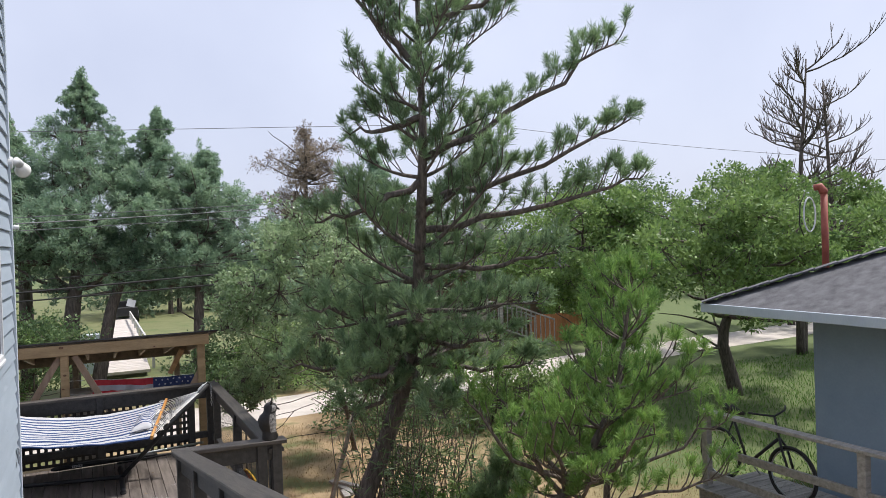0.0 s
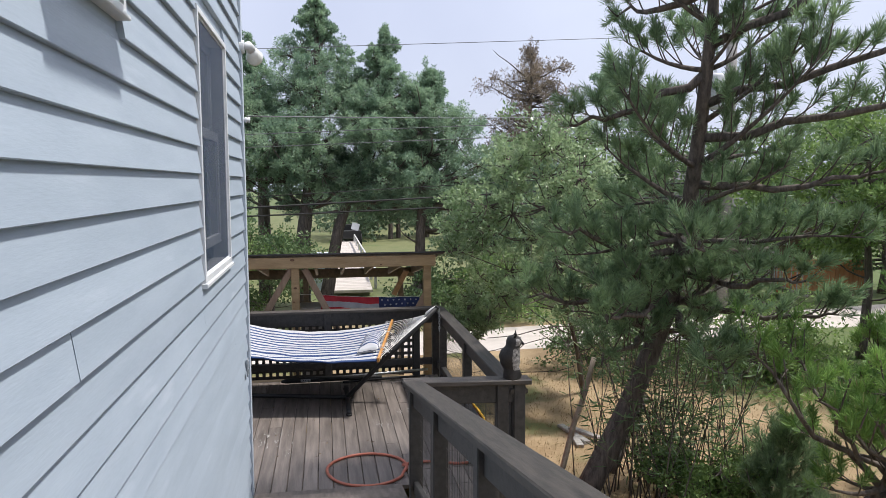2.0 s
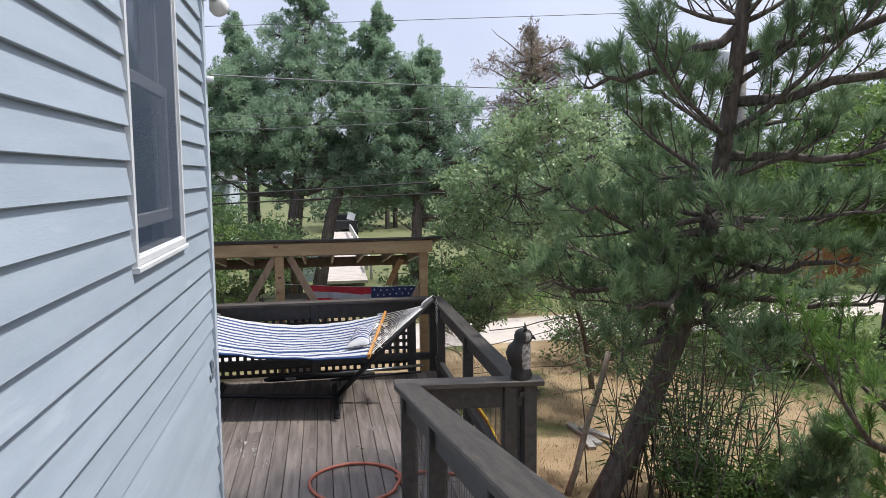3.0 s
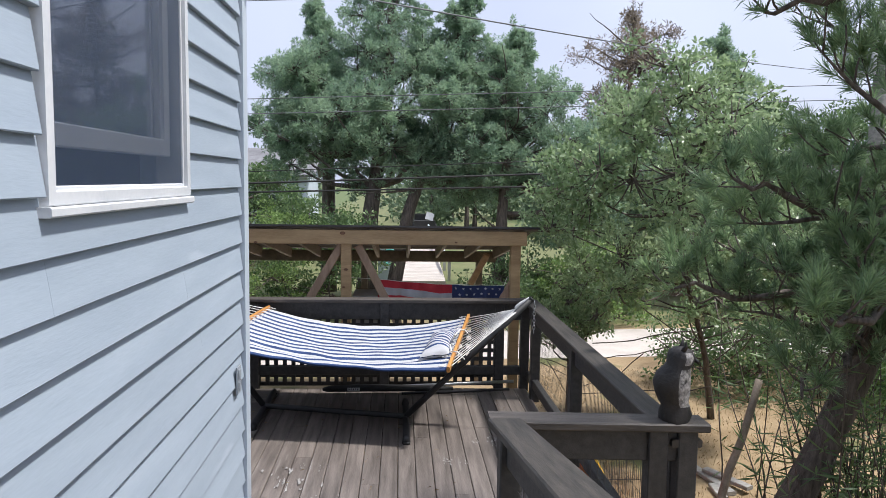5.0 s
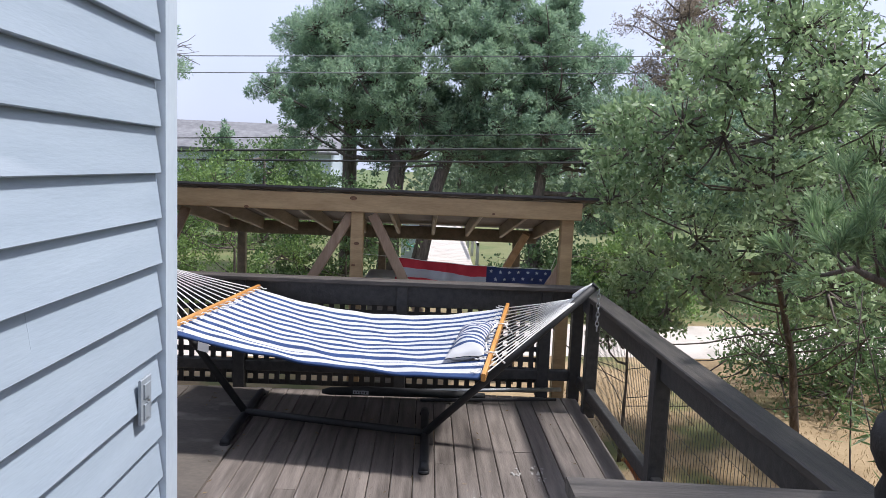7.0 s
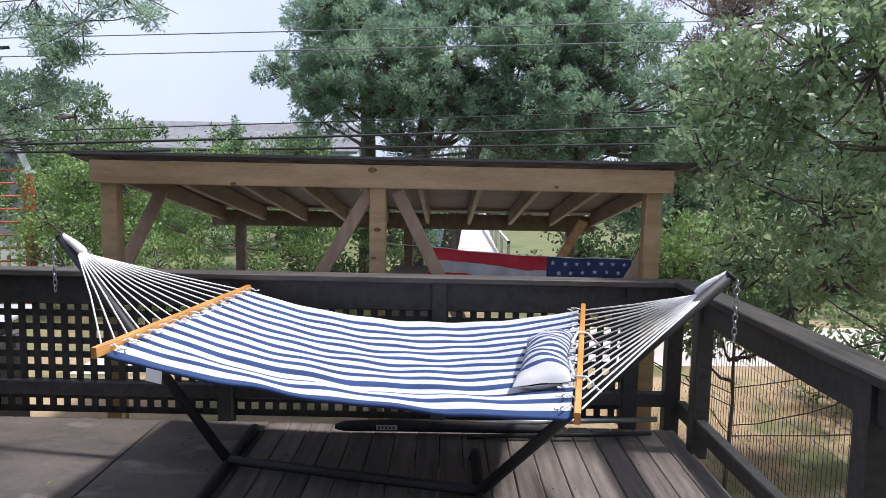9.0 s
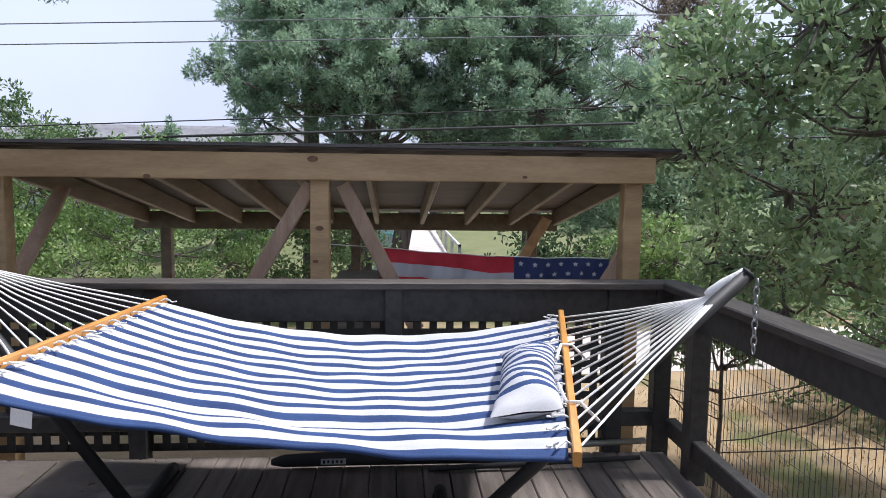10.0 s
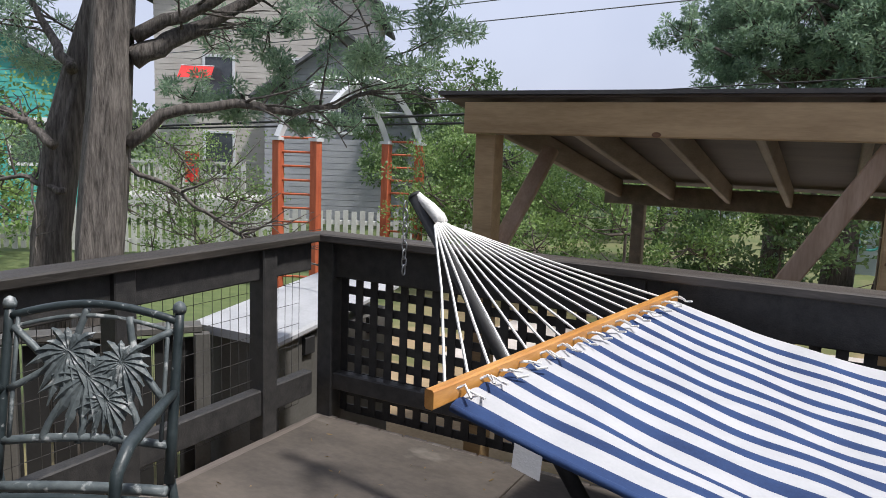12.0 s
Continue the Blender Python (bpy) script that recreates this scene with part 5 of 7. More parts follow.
def undergrowth():
    """Cane stems and a bright green bush round the foot of the leaning pine."""
    rnd = random.Random(71)
    leaf = Foliage(72)
    at, way = [], []
    thicket = thing("cane_thicket", 3.42, 9.0, GROUND, "thicket of brown canes with narrow leaves round the pine", "thicket")
    for i in range(110):
        x, y = rnd.gauss(0.14, 0.36), rnd.gauss(0, 0.30)
        h = rnd.uniform(0.9, 2.1)
        cane = Shape()
        pts = limb(cane, (x, y, 0), (rnd.uniform(-0.3, 0.3), rnd.uniform(-0.3, 0.3), 1), h, 0.008, 0.003, rnd, -0.1, 0.10, 6, 5)
        part("cane", cane, M_BARK, thicket, "", True)
        for k in range(20):
            p, d = along(pts, rnd.uniform(0.25, 0.99))
            at.append(tuple(p))
            way.append((d.x + rnd.uniform(-1, 1), d.y + rnd.uniform(-1, 1), rnd.uniform(-0.3, 0.7)))
    leaf.add(at, way, 0.17, 0.017)
    piece("leaves", leaf.mesh("leaves", M_LEAFDARK), thicket)
    lob = [((3.65 + rnd.gauss(0, 0.24), 8.55 + rnd.gauss(0, 0.24), GROUND + 0.18 + rnd.uniform(0, 0.36)), rnd.uniform(0.14, 0.22)) for _ in range(22)]
    lobed("bush", 73, [(3.65, 8.55, GROUND), (3.65, 8.55, GROUND + 0.2), (3.66, 8.55, GROUND + 0.5)], 0.02, lob, "low bright green bush on the dry lawn", M_LEAF, 0.04, 0.026, 420, M_BARK, 14, 0.4, 4, category="bush")
    pine(74, [(4.15, 8.05, GROUND), (4.16, 8.05, -0.4), (4.2, 8.0, 0.1)], 0.02, 0.1, 0.45, "small dark pine sapling on the dry lawn", M_PINE, 0.10, 0.10, 5, 1.2, 0.6, None, M_BARKDARK, 0.006, 14, 0.15)
    g, s = Foliage(75), Foliage(76)
    n = 24000
    r = np.random.default_rng(77)
    x, y = r.uniform(1.55, 9.0, n), r.uniform(6.8, 15.0, n)
    w = np.stack([r.normal(0, 0.45, n), r.normal(0, 0.45, n), np.ones(n)], 1)
    s.add(np.stack([x, y, np.full(n, GROUND)], 1), w, r.uniform(0.02, 0.07, n), 0.006)
    t = thing("dry_grass", 0, 0, 0, "short dry straw grass on the lawn", "grass", kind="stuff")
    piece("blades", s.mesh("blades", M_STRAW), t)
    n = 26000
    x, y = r.uniform(6.0, 22, n), r.uniform(6.8, 15.0, n)
    keep = (x + r.normal(0, 0.8, n)) > 8.0
    x, y = x[keep], y[keep]
    n = len(x)
    w = np.stack([r.normal(0, 0.4, n), r.normal(0, 0.4, n), np.ones(n)], 1)
    g.add(np.stack([x, y, np.full(n, GROUND)], 1), w, r.uniform(0.05, 0.16, n), 0.014)
    t = thing("green_grass", 0, 0, 0, "green lawn grass beside the shed", "grass", kind="stuff")
    piece("blades", g.mesh("blades", M_GRASS), t)


undergrowth()


# big cedar beside the deck
def big_cedar():
    rnd = random.Random(81)
    wood, leaf = Shape(), Foliage(82)

    def bole(pts, r0, r1, seed):
        fine = [along([Vector(p) for p in pts], i / 24)[0] for i in range(25)]
        o = len(wood.v)
        wood.tube(fine, [r0 + (r1 - r0) * i / 24 for i in range(25)], 26)
        for k in range(o, len(wood.v)):
            v = Vector(wood.v[k])
            i = (k - o) // 26
            d = v - fine[i]
            a = math.atan2(d.y, d.x)
            f = 1 + 0.11 * math.sin(a * 4 + v.z * 0.6 + seed) + 0.085 * math.sin(a * 9 + 1.5 * math.sin(v.z * 1.3)) + 0.10 * noise.noise(Vector((a * 2.5, v.z * 1.6, seed)))
            wood.v[k] = tuple(fine[i] + d * f)
        return fine

    a = bole([(-4.42, 11.45, GROUND), (-4.40, 11.53, 0.6), (-4.43, 11.65, 1.47), (-4.47, 11.73, 2.2), (-4.5, 11.85, 4.2)], 0.150, 0.11, 1)
    b = bole([(-5.06, 11.6, GROUND), (-5.15, 11.7, 0.6), (-5.15, 11.82, 1.3), (-5.05, 11.95, 1.9), (-4.9, 12.05, 2.5), (-4.75, 12.1, 4.0)], 0.125, 0.09, 2)
    arms = [([(-4.32, 11.68, 1.28), (-4.16, 11.85, 1.50), (-3.84, 12.09, 1.56), (-3.66, 12.29, 1.51), (-3.45, 12.53, 1.55), (-3.2, 12.7, 1.7)], 0.045),
            ([(-4.34, 11.75, 1.80), (-4.15, 11.99, 1.99), (-3.95, 12.37, 2.25), (-3.5, 12.6, 2.5)], 0.07),
            ([(-4.34, 11.77, 1.94), (-4.03, 11.96, 2.11), (-3.7, 12.2, 2.3), (-3.0, 12.6, 2.35)], 0.05),
            ([(-4.95, 11.76, 1.75), (-5.19, 11.78, 1.97), (-5.47, 11.78, 2.24), (-5.9, 11.8, 2.4)], 0.04),
            ([(-5.0, 11.65, 1.25), (-5.26, 11.64, 1.39), (-5.57, 11.61, 1.5), (-6.1, 11.6, 1.5)], 0.035),
            ([(-4.98, 11.7, 0.95), (-5.3, 11.6, 1.05), (-5.6, 11.4, 0.95)], 0.025),
            ([(-4.34, 11.7, 1.15), (-4.0, 11.8, 1.0), (-3.7, 12.0, 0.75), (-3.5, 12.2, 0.6)], 0.018),
            ([(-4.3, 11.8, 2.4), (-3.6, 12.3, 2.9), (-2.7, 12.6, 2.9), (-2.2, 12.7, 2.75)], 0.05)]
    tips = []
    for pts, r in arms:
        pts = [Vector(p) for p in pts]
        fine = [along(pts, i / 12)[0] + Vector((rnd.uniform(-0.02, 0.02), rnd.uniform(-0.02, 0.02), rnd.uniform(-0.02, 0.02))) for i in range(13)]
        fine[0] = pts[0]
        wood.tube(fine, [r * (1 - 0.75 * i / 12) for i in range(13)], 8)
        for k in range(12):
            p, d = along(fine, rnd.uniform(0.3, 0.99))
            q = limb(wood, p, (d.x + rnd.uniform(-0.9, 0.9), d.y + rnd.uniform(-0.9, 0.9), rnd.uniform(-0.5, 0.6)), rnd.uniform(0.25, 0.6), 0.010, 0.003, rnd, 0.0, 0.22, 5, 5)
            for _ in range(3):
                z, zd = along(q, rnd.uniform(0.3, 0.95))
                limb(wood, z, (zd.x + rnd.uniform(-0.9, 0.9), zd.y + rnd.uniform(-0.9, 0.9), rnd.uniform(-0.4, 0.6)), rnd.uniform(0.1, 0.3), 0.004, 0.002, rnd, 0.0, 0.2, 3, 4)
    boughs = [((-3.34, 12.43, 2.02), 0.30), ((-3.13, 12.75, 1.90), 0.28), ((-2.82, 12.83, 2.12), 0.25), ((-3.75, 12.5, 1.72), 0.22), ((-4.69, 12.5, 1.61), 0.20), ((-4.1, 12.45, 1.64), 0.25),
              ((-5.85, 12.1, 1.84), 0.28), ((-6.24, 12.36, 1.27), 0.3), ((-3.36, 12.83, 1.74), 0.24), ((-3.79, 12.79, 1.49), 0.18), ((-4.5, 12.6, 2.2), 0.25), ((-3.97, 12.55, 2.08), 0.22),
              ((-5.49, 11.74, 2.15), 0.28), ((-2.45, 12.6, 2.55), 0.35), ((-2.2, 12.7, 2.75), 0.35), ((-2.8, 12.6, 2.7), 0.35), ((-2.6, 12.5, 2.3), 0.2), ((-3.3, 12.5, 2.6), 0.4), ((-4.0, 12.0, 3.0), 0.5), ((-5.0, 11.8, 3.0), 0.5), ((-3.5, 12.2, 3.3), 0.5)]
    for c, s in boughs:
        for k in range(9):
            p = Vector(c) + Vector((rnd.gauss(0, 1), rnd.gauss(0, 1), rnd.gauss(0, 0.8))) * s * 0.55
            wood.tube([c, Vector(c).lerp(p, 0.5) - Vector((0, 0, 0.02)), p], [0.007, 0.005, 0.003], 4)
            leaf.clump(p, (s * 0.34, s * 0.34, s * 0.24), 170, 0.05, 0.011)
    big = tree("cedar_tree", "big old cedar with two ridged trunks beside the deck", wood, [("crown", leaf.mesh("crown", M_CEDAR))], M_BARKCEDAR)
    big.location = (-0.16, 0.0, 0.0)


big_cedar()


def far_woods():
    """A belt of distant trees round the yard."""
    rnd = random.Random(51)
    leaf, wood = Foliage(52), Shape()
    for i in range(120):
        a = rnd.uniform(-0.9, 1.9)
        d = rnd.uniform(36, 60)
        x, y = d * math.sin(a), 2 + d * math.cos(a)
        h = rnd.uniform(1.6, 4.0) * (1.0 if a > -0.35 else 0.8)
        wood.tube([(x, y, GROUND), (x, y, h * 0.8)], [0.16, 0.05], 5)
        for k in range(7):
            leaf.clump((x + rnd.uniform(-2, 2), y + rnd.uniform(-2, 2), GROUND + (h - GROUND) * rnd.uniform(0.15, 0.95)), (1.3, 1.3, 0.8), 110, 0.34, 0.2)
    t = thing("far_woods", 0, 0, 0, "belt of distant mixed green trees", "woods", kind="stuff")
    part("trunks", wood, M_BARK, t)
    piece("crowns", leaf.mesh("crowns", M_FAR), t)


far_woods()


# ---- things on the house and the deck ----
M_OUTLET = surface("dulled_grey_plastic", (0.20, 0.225, 0.25), (0.30, 0.33, 0.36), 0.6, 8, (1, 1, 1), 0.1, 60)


def outlet():
    t = thing("wall_outlet", WX + 0.01, 7.87, 1.095, "weathered grey outdoor outlet cover on the clapboards", "outlet")
    part("cover", Shape().box(0.0, -0.038, -0.068, 0.008, 0.038, 0.068, 0.003), M_OUTLET, t)
    for z in (-0.03, 0.03):
        part("flap", Shape().box(0.007, -0.022, z - 0.022, 0.013, 0.022, z + 0.022, 0.003), M_OUTLET, t, "hinged flap")
    part("screw", Shape().tube([(0.012, 0, 0), (0.018, 0, 0)], 0.004, 8), M_CHAIN, t)


def flood_light():
    t = thing("flood_light", WX, 8.08, 3.58, "white twin-socket flood light on the house corner", "outdoor lamp")
    part("base", Shape().tube([(0.0, 0, 0), (0.035, 0, 0)], [0.055, 0.05], 16), M_WHITE, t)
    part("socket", Shape().tube([(0.03, 0.0, 0.0), (0.06, 0.05, 0.02), (0.075, 0.10, 0.0)], [0.022, 0.034, 0.04], 14), M_WHITE, t, "white socket", True)
    bulb = [(0.075, 0.10, 0.0), (0.085, 0.14, -0.02), (0.095, 0.19, -0.045), (0.10, 0.215, -0.058), (0.102, 0.225, -0.062)]
    part("bulb", Shape().tube(bulb, [0.036, 0.05, 0.068, 0.062, 0.02], 18), M_BULB, t, "frosted reflector bulb", True)


def insulator():
    t = thing("insulator", WX + 0.012, 8.10, 3.02, "small white porcelain insulator on the house corner", "insulator")
    part("knob", Shape().tube([(0, 0, 0), (0.02, 0.0, 0), (0.03, 0, 0), (0.05, 0, 0)], [0.012, 0.025, 0.018, 0.024], 12), M_WHITE, t, "", True)
    part("hook", Shape().tube([(-0.01, 0, 0), (0.0, 0, 0)], 0.008, 8), M_CHAIN, t)


def garden_hose():
    pts = []
    for i in range(60):
        a = -0.25 + i / 59 * (2 * math.pi + 0.1)
        pts.append((0.34 + (0.35 + 0.01 * math.sin(3 * a)) * math.cos(a), 8.36 + 0.36 * math.sin(a), 0.014 + (0.02 if i > 55 else 0)))
    for i in range(14):
        pts.append((0.66 + i * 0.045, 8.40 + 0.05 * math.sin(i * 0.4), 0.014))
    t = thing("garden_hose", 0.3, 8.38, 0, "terracotta red garden hose looped on the deck", "hose")
    s = Shape().tube(pts, 0.013, 8)
    me = s.mesh("hose", M_HOSE, True)
    me.transform(Matrix.Translation((-0.3, -8.38, 0)))
    piece("hose", me, t)
    part("coupling", Shape().tube([(0.94, 0.0, 0.014), (1.0, 0.01, 0.014)], 0.017, 10), M_CHAIN, t, "metal coupling")


def umbrella():
    t = thing("folded_umbrella", 0.3, 11.25, 0.0, "folded parasol with black sleeve and silver pole on the deck", "parasol")
    part("pole", Shape().tube([(-0.55, 0.02, 0.05), (1.0, 0.05, 0.11)], 0.016, 10), M_CHAIN, t, "silver pole", True)
    part("pole", Shape().tube([(-0.1, -0.05, 0.02), (0.95, -0.02, 0.05)], 0.013, 10), M_STEEL, t, "black lower pole", True)
    sl = [(-0.86, 0, 0.045), (-0.8, 0, 0.05), (-0.5, 0.0, 0.06), (-0.1, 0.01, 0.055), (0.25, 0.01, 0.05), (0.4, 0.01, 0.05)]
    part("sleeve", Shape().tube(sl, [0.015, 0.03, 0.036, 0.033, 0.028, 0.02], 12), M_BLACK, t, "black cloth sleeve", True)
    part("label", Shape().box(-0.62, -0.040, 0.045, -0.50, -0.035, 0.072, 0.001), M_CLOTHW, t, "white printed label")
    for k in range(5):
        part("print_bar", Shape().box(-0.61 + k * 0.021, -0.0415, 0.050 + 0.003 * (k % 2), -0.60 + k * 0.021, -0.0402, 0.066, 0.0003), M_BLACK, t, "dark printed bar")


def owl():
    s = Shape()
    def ring(z, rx, ry, cx=0.0, cy=0.0):
        return (z, rx, ry, cx, cy)
    prof = [ring(0.0, 0.068, 0.068), ring(0.03, 0.072, 0.07), ring(0.075, 0.062, 0.062), ring(0.09, 0.066, 0.062, -0.008), ring(0.13, 0.078, 0.072, -0.015), ring(0.18, 0.082, 0.076, -0.018), ring(0.22, 0.074, 0.070, -0.012),
            ring(0.245, 0.060, 0.060, 0.0), ring(0.265, 0.058, 0.058, 0.012), ring(0.295, 0.062, 0.058, 0.018), ring(0.32, 0.052, 0.05, 0.016), ring(0.335, 0.03, 0.032, 0.012), ring(0.342, 0.004, 0.004, 0.01)]
    n = 28
    def mi(i, j):
        a = (j + 0.5) / n * 2 * math.pi
        front = abs(math.atan2(math.sin(a + 0.45), math.cos(a + 0.45)))
        z = prof[i][0]
        if 0.07 < z < 0.24 and front < 0.85:
            return 1
        if 0.26 <= z < 0.30 and 0.25 < front < 0.85:
            return 1
        return 0
    def fn(u, v):
        k = u * (len(prof) - 1)
        z, rx, ry, cx, cy = prof[round(k)]
        a = v * 2 * math.pi
        w = 1 + 0.03 * math.sin(a * 7 + z * 60) + (0.06 * math.sin(a * 3 + z * 40) if z < 0.08 else 0)
        return (cx + rx * w * math.cos(a), cy + ry * w * math.sin(a), z)
    s.sheet(fn, len(prof) - 1, n, mi)
    for sy in (-1, 1):
        s.tube([(0.02, sy * 0.032, 0.325), (0.03, sy * 0.042, 0.35), (0.028, sy * 0.048, 0.372)], [0.014, 0.008, 0.002], 7)
    s.tube([(0.076, 0, 0.282), (0.092, 0, 0.272), (0.094, 0, 0.262)], [0.012, 0.007, 0.002], 7)
    ob = new("owl_decoy", s.mesh("owl_decoy", [M_OWL, M_OWLPALE], True))
    ob.matrix_world = pose(1.42, 7.51, 1.008, 0, 0, -12)
    tagged(ob, "dark plastic owl decoy with a speckled pale breast on the railing", "owl decoy")


def deck_box():
    t = thing("deck_box", -3.35, 12.02, GROUND, "taupe storage box with a pale grey sloping lid beside the deck", "storage box")
    h = 0.30 - GROUND
    part("body", Shape().box(-0.30, -0.52, 0.0, 0.27, 0.52, h, 0.02), M_BOXSIDE, t)
    me = Shape().box(-0.34, -0.57, 0.0, 0.31, 0.57, 0.05, 0.02).mesh("lid", M_GREYBOX)
    me.transform(pose(0, 0, h + 0.04, 7, 0, 0))
    tagged(piece("lid", me, t), "pale grey lid")
    for y in (-0.3, 0.3):
        part("latch", Shape().box(0.27, y - 0.04, h - 0.12, 0.295, y + 0.04, h - 0.02, 0.006), M_STEEL, t)


def garden_chair():
    """Cast metal armchair with a palm-tree back; local x to the sitter's side, y to the rear, z up."""
    t = thing("garden_chair", -2.28, 9.78, 0.0, "chipped dark green cast iron chair with a palm-tree back", "chair")
    t.matrix_world = pose(-2.33, 9.82, 0.014, 0, 0, 30) @ Matrix.Scale(0.95, 4)
    bpy.context.view_layer.update()
    W = 0.255
    zs, zt = 0.34, 0.86
    back = lambda z: 0.10 + (z - zs) * 0.22
    for sx in (-1, 1):
        part("back_post", Shape().tube([(sx * W, back(z), z) for z in (0.36, 0.5, 0.65, 0.8, zt)], [0.017, 0.016, 0.015, 0.014, 0.015], 10), M_CHAIR, t, "", True)
        part("finial", Shape().tube([(sx * W, back(zt), zt - 0.005), (sx * W, back(zt), zt + 0.008), (sx * W, back(zt), zt + 0.022), (sx * W, back(zt), zt + 0.03)], [0.019, 0.021, 0.016, 0.004], 10), M_CHAIRWORN, t, "worn pale finial", True)
        part("rear_leg", Shape().tube([(sx * W, 0.11, 0.38), (sx * W * 1.02, 0.16, 0.2), (sx * W * 1.04, 0.22, 0.0)], [0.016, 0.015, 0.013], 8), M_CHAIR, t, "", True)
        part("front_leg", Shape().tube([(sx * W, -0.30, 0.39), (sx * W * 1.04, -0.33, 0.2), (sx * W * 1.06, -0.36, 0.0)], [0.016, 0.014, 0.013], 8), M_CHAIR, t, "", True)
        arm = [(sx * W, back(0.62), 0.62), (sx * (W + 0.015), 0.04, 0.635), (sx * (W + 0.02), -0.10, 0.63), (sx * (W + 0.02), -0.22, 0.615), (sx * (W + 0.02), -0.29, 0.575), (sx * (W + 0.015), -0.30, 0.50), (sx * W, -0.29, 0.40)]
        part("armrest", Shape().tube(arm, [0.012, 0.015, 0.018, 0.018, 0.016, 0.014, 0.013], 8), M_CHAIR, t, "", True)
    crest = [(x, back(zt - 0.03) + 0.0, zt - 0.035 + 0.05 * math.cos(x / W * 1.5)) for x in np.linspace(-W, W, 15)]
    part("crest_rail", Shape().tube(crest, 0.013, 8), M_CHAIR, t, "", True)
    part("crest_rail", Shape().tube([(x, y - 0.005, z - 0.035) for x, y, z in crest], 0.007, 7), M_CHAIRWORN, t, "worn pale inner rail", True)
    part("lower_rail", Shape().tube([(x, back(0.47), 0.465 + 0.02 * math.cos(x / W * 1.5)) for x in np.linspace(-W, W, 11)], 0.014, 8), M_CHAIRWORN, t, "worn pale lower rail", True)
    for sx in (-1, 1):
        part("inner_upright", Shape().tube([(sx * (W - 0.03), back(z) - 0.004, z) for z in (0.47, 0.6, 0.72, 0.83)], 0.007, 7), M_CHAIRWORN, t, "worn pale upright", True)
    def strap(a, b, bend, m=M_CHAIRWORN):
        pts = []
        for i in range(9):
            f = i / 8
            x = a[0] + (b[0] - a[0]) * f + bend * math.sin(math.pi * f)
            z = a[1] + (b[1] - a[1]) * f
            pts.append((x, back(z) - 0.006, z))
        part("scroll", Shape().tube(pts, 0.0115, 6), m, t, "worn pale scroll bar", True)
    strap((-W + 0.02, 0.80), (-0.06, 0.60), 0.02)
    strap((-W + 0.02, 0.62), (-0.05, 0.75), 0.02)
    strap((-0.05, 0.76), (-0.02, 0.86), 0.0)
    strap((-0.13, 0.47), (-0.05, 0.62), -0.01)
    strap((-0.02, 0.47), (-0.05, 0.62), 0.025)
    strap((W - 0.02, 0.80), (0.06, 0.68), -0.02)
    strap((W - 0.03, 0.60), (0.11, 0.84), -0.03)
    strap((0.07, 0.47), (0.12, 0.58), 0.0)
    strap((0.16, 0.47), (0.12, 0.60), 0.01)
    strap((0.12, 0.58), (0.10, 0.70), 0.02)
    def palm(cx, cz, size):
        s = Shape()
        for k in range(17):
            a = k / 17 * 2 * math.pi + 0.2
            tip, droop = size * (0.8 + 0.3 * ((k * 7) % 3) / 2), 0.35
            o = len(s.v)
            for i in range(8):
                f = i / 7
                x = cx + math.cos(a) * tip * f
                z = cz + math.sin(a) * tip * f - droop * tip * f * f
                w = size * 0.15 * math.sin(math.pi * (0.12 + 0.85 * f)) * (1 if i % 2 else 0.72)
                nx, nz = -math.sin(a), math.cos(a)
                for sg in (-1, 1):
                    s.v.append((x + nx * w * sg, back(z) - 0.012 - 0.006 * math.sin(math.pi * f), z + nz * w * sg))
                s.v.append((x, back(z) - 0.020 - 0.008 * math.sin(math.pi * f), z))
            for i in range(7):
                q = o + i * 3
                s.face((q, q + 3, q + 5, q + 2))
                s.face((q + 2, q + 5, q + 4, q + 1))
                s.face((q, q + 1, q + 4, q + 3))
        part("palm_crown", s, M_CHAIRWORN, t, "cast palm fronds")
    palm(-0.06, 0.735, 0.115)
    palm(0.0, 0.665, 0.13)
    palm(0.10, 0.71, 0.10)
    palm(0.06, 0.60, 0.085)
    for k in range(6):
        y = -0.30 + k * 0.078
        part("seat_slat", Shape().tube([(x, y, zs + 0.008 * math.cos(x / W * 1.4)) for x in np.linspace(-W, W, 9)], 0.017, 8), M_CHAIRWORN if k == 5 else M_CHAIR, t, "", True)


def board_fence():
    """Low dark fence that leads away from the storage box towards the big cedar."""
    a, b, h = Vector((-3.59, 11.44, GROUND)), Vector((-4.70, 9.97, GROUND)), 1.04
    t = thing("board_fence", a.x, a.y, GROUND, "low dark weathered board fence beside the big cedar", "fence")
    d = b - a
    n = d.normalized()
    side = Vector((-n.y, n.x, 0))
    for f in (0.0, 0.5, 1.0):
        p = d * f + side * 0.06
        part("post", Shape().beam(p, p + Vector((0, 0, h)), 0.08, 0.08, tuple(n), 0.006), M_BOXSIDE, t)
    part("top_rail", Shape().beam(Vector((0, 0, h + 0.022)), d + Vector((0, 0, h + 0.022)), 0.13, 0.04, (0, 0, 1), 0.006), M_BOXSIDE, t, "taupe top rail")
    rnd = random.Random(97)
    count = 15
    for i in range(count):
        p = d * ((i + 0.5) / count) + Vector((0, 0, rnd.uniform(0.0, 0.03)))
        part("board", Shape().beam(p, p + Vector((0, 0, h - 0.04)), 0.108, 0.02, tuple(side), 0.003), M_BLACK, t)


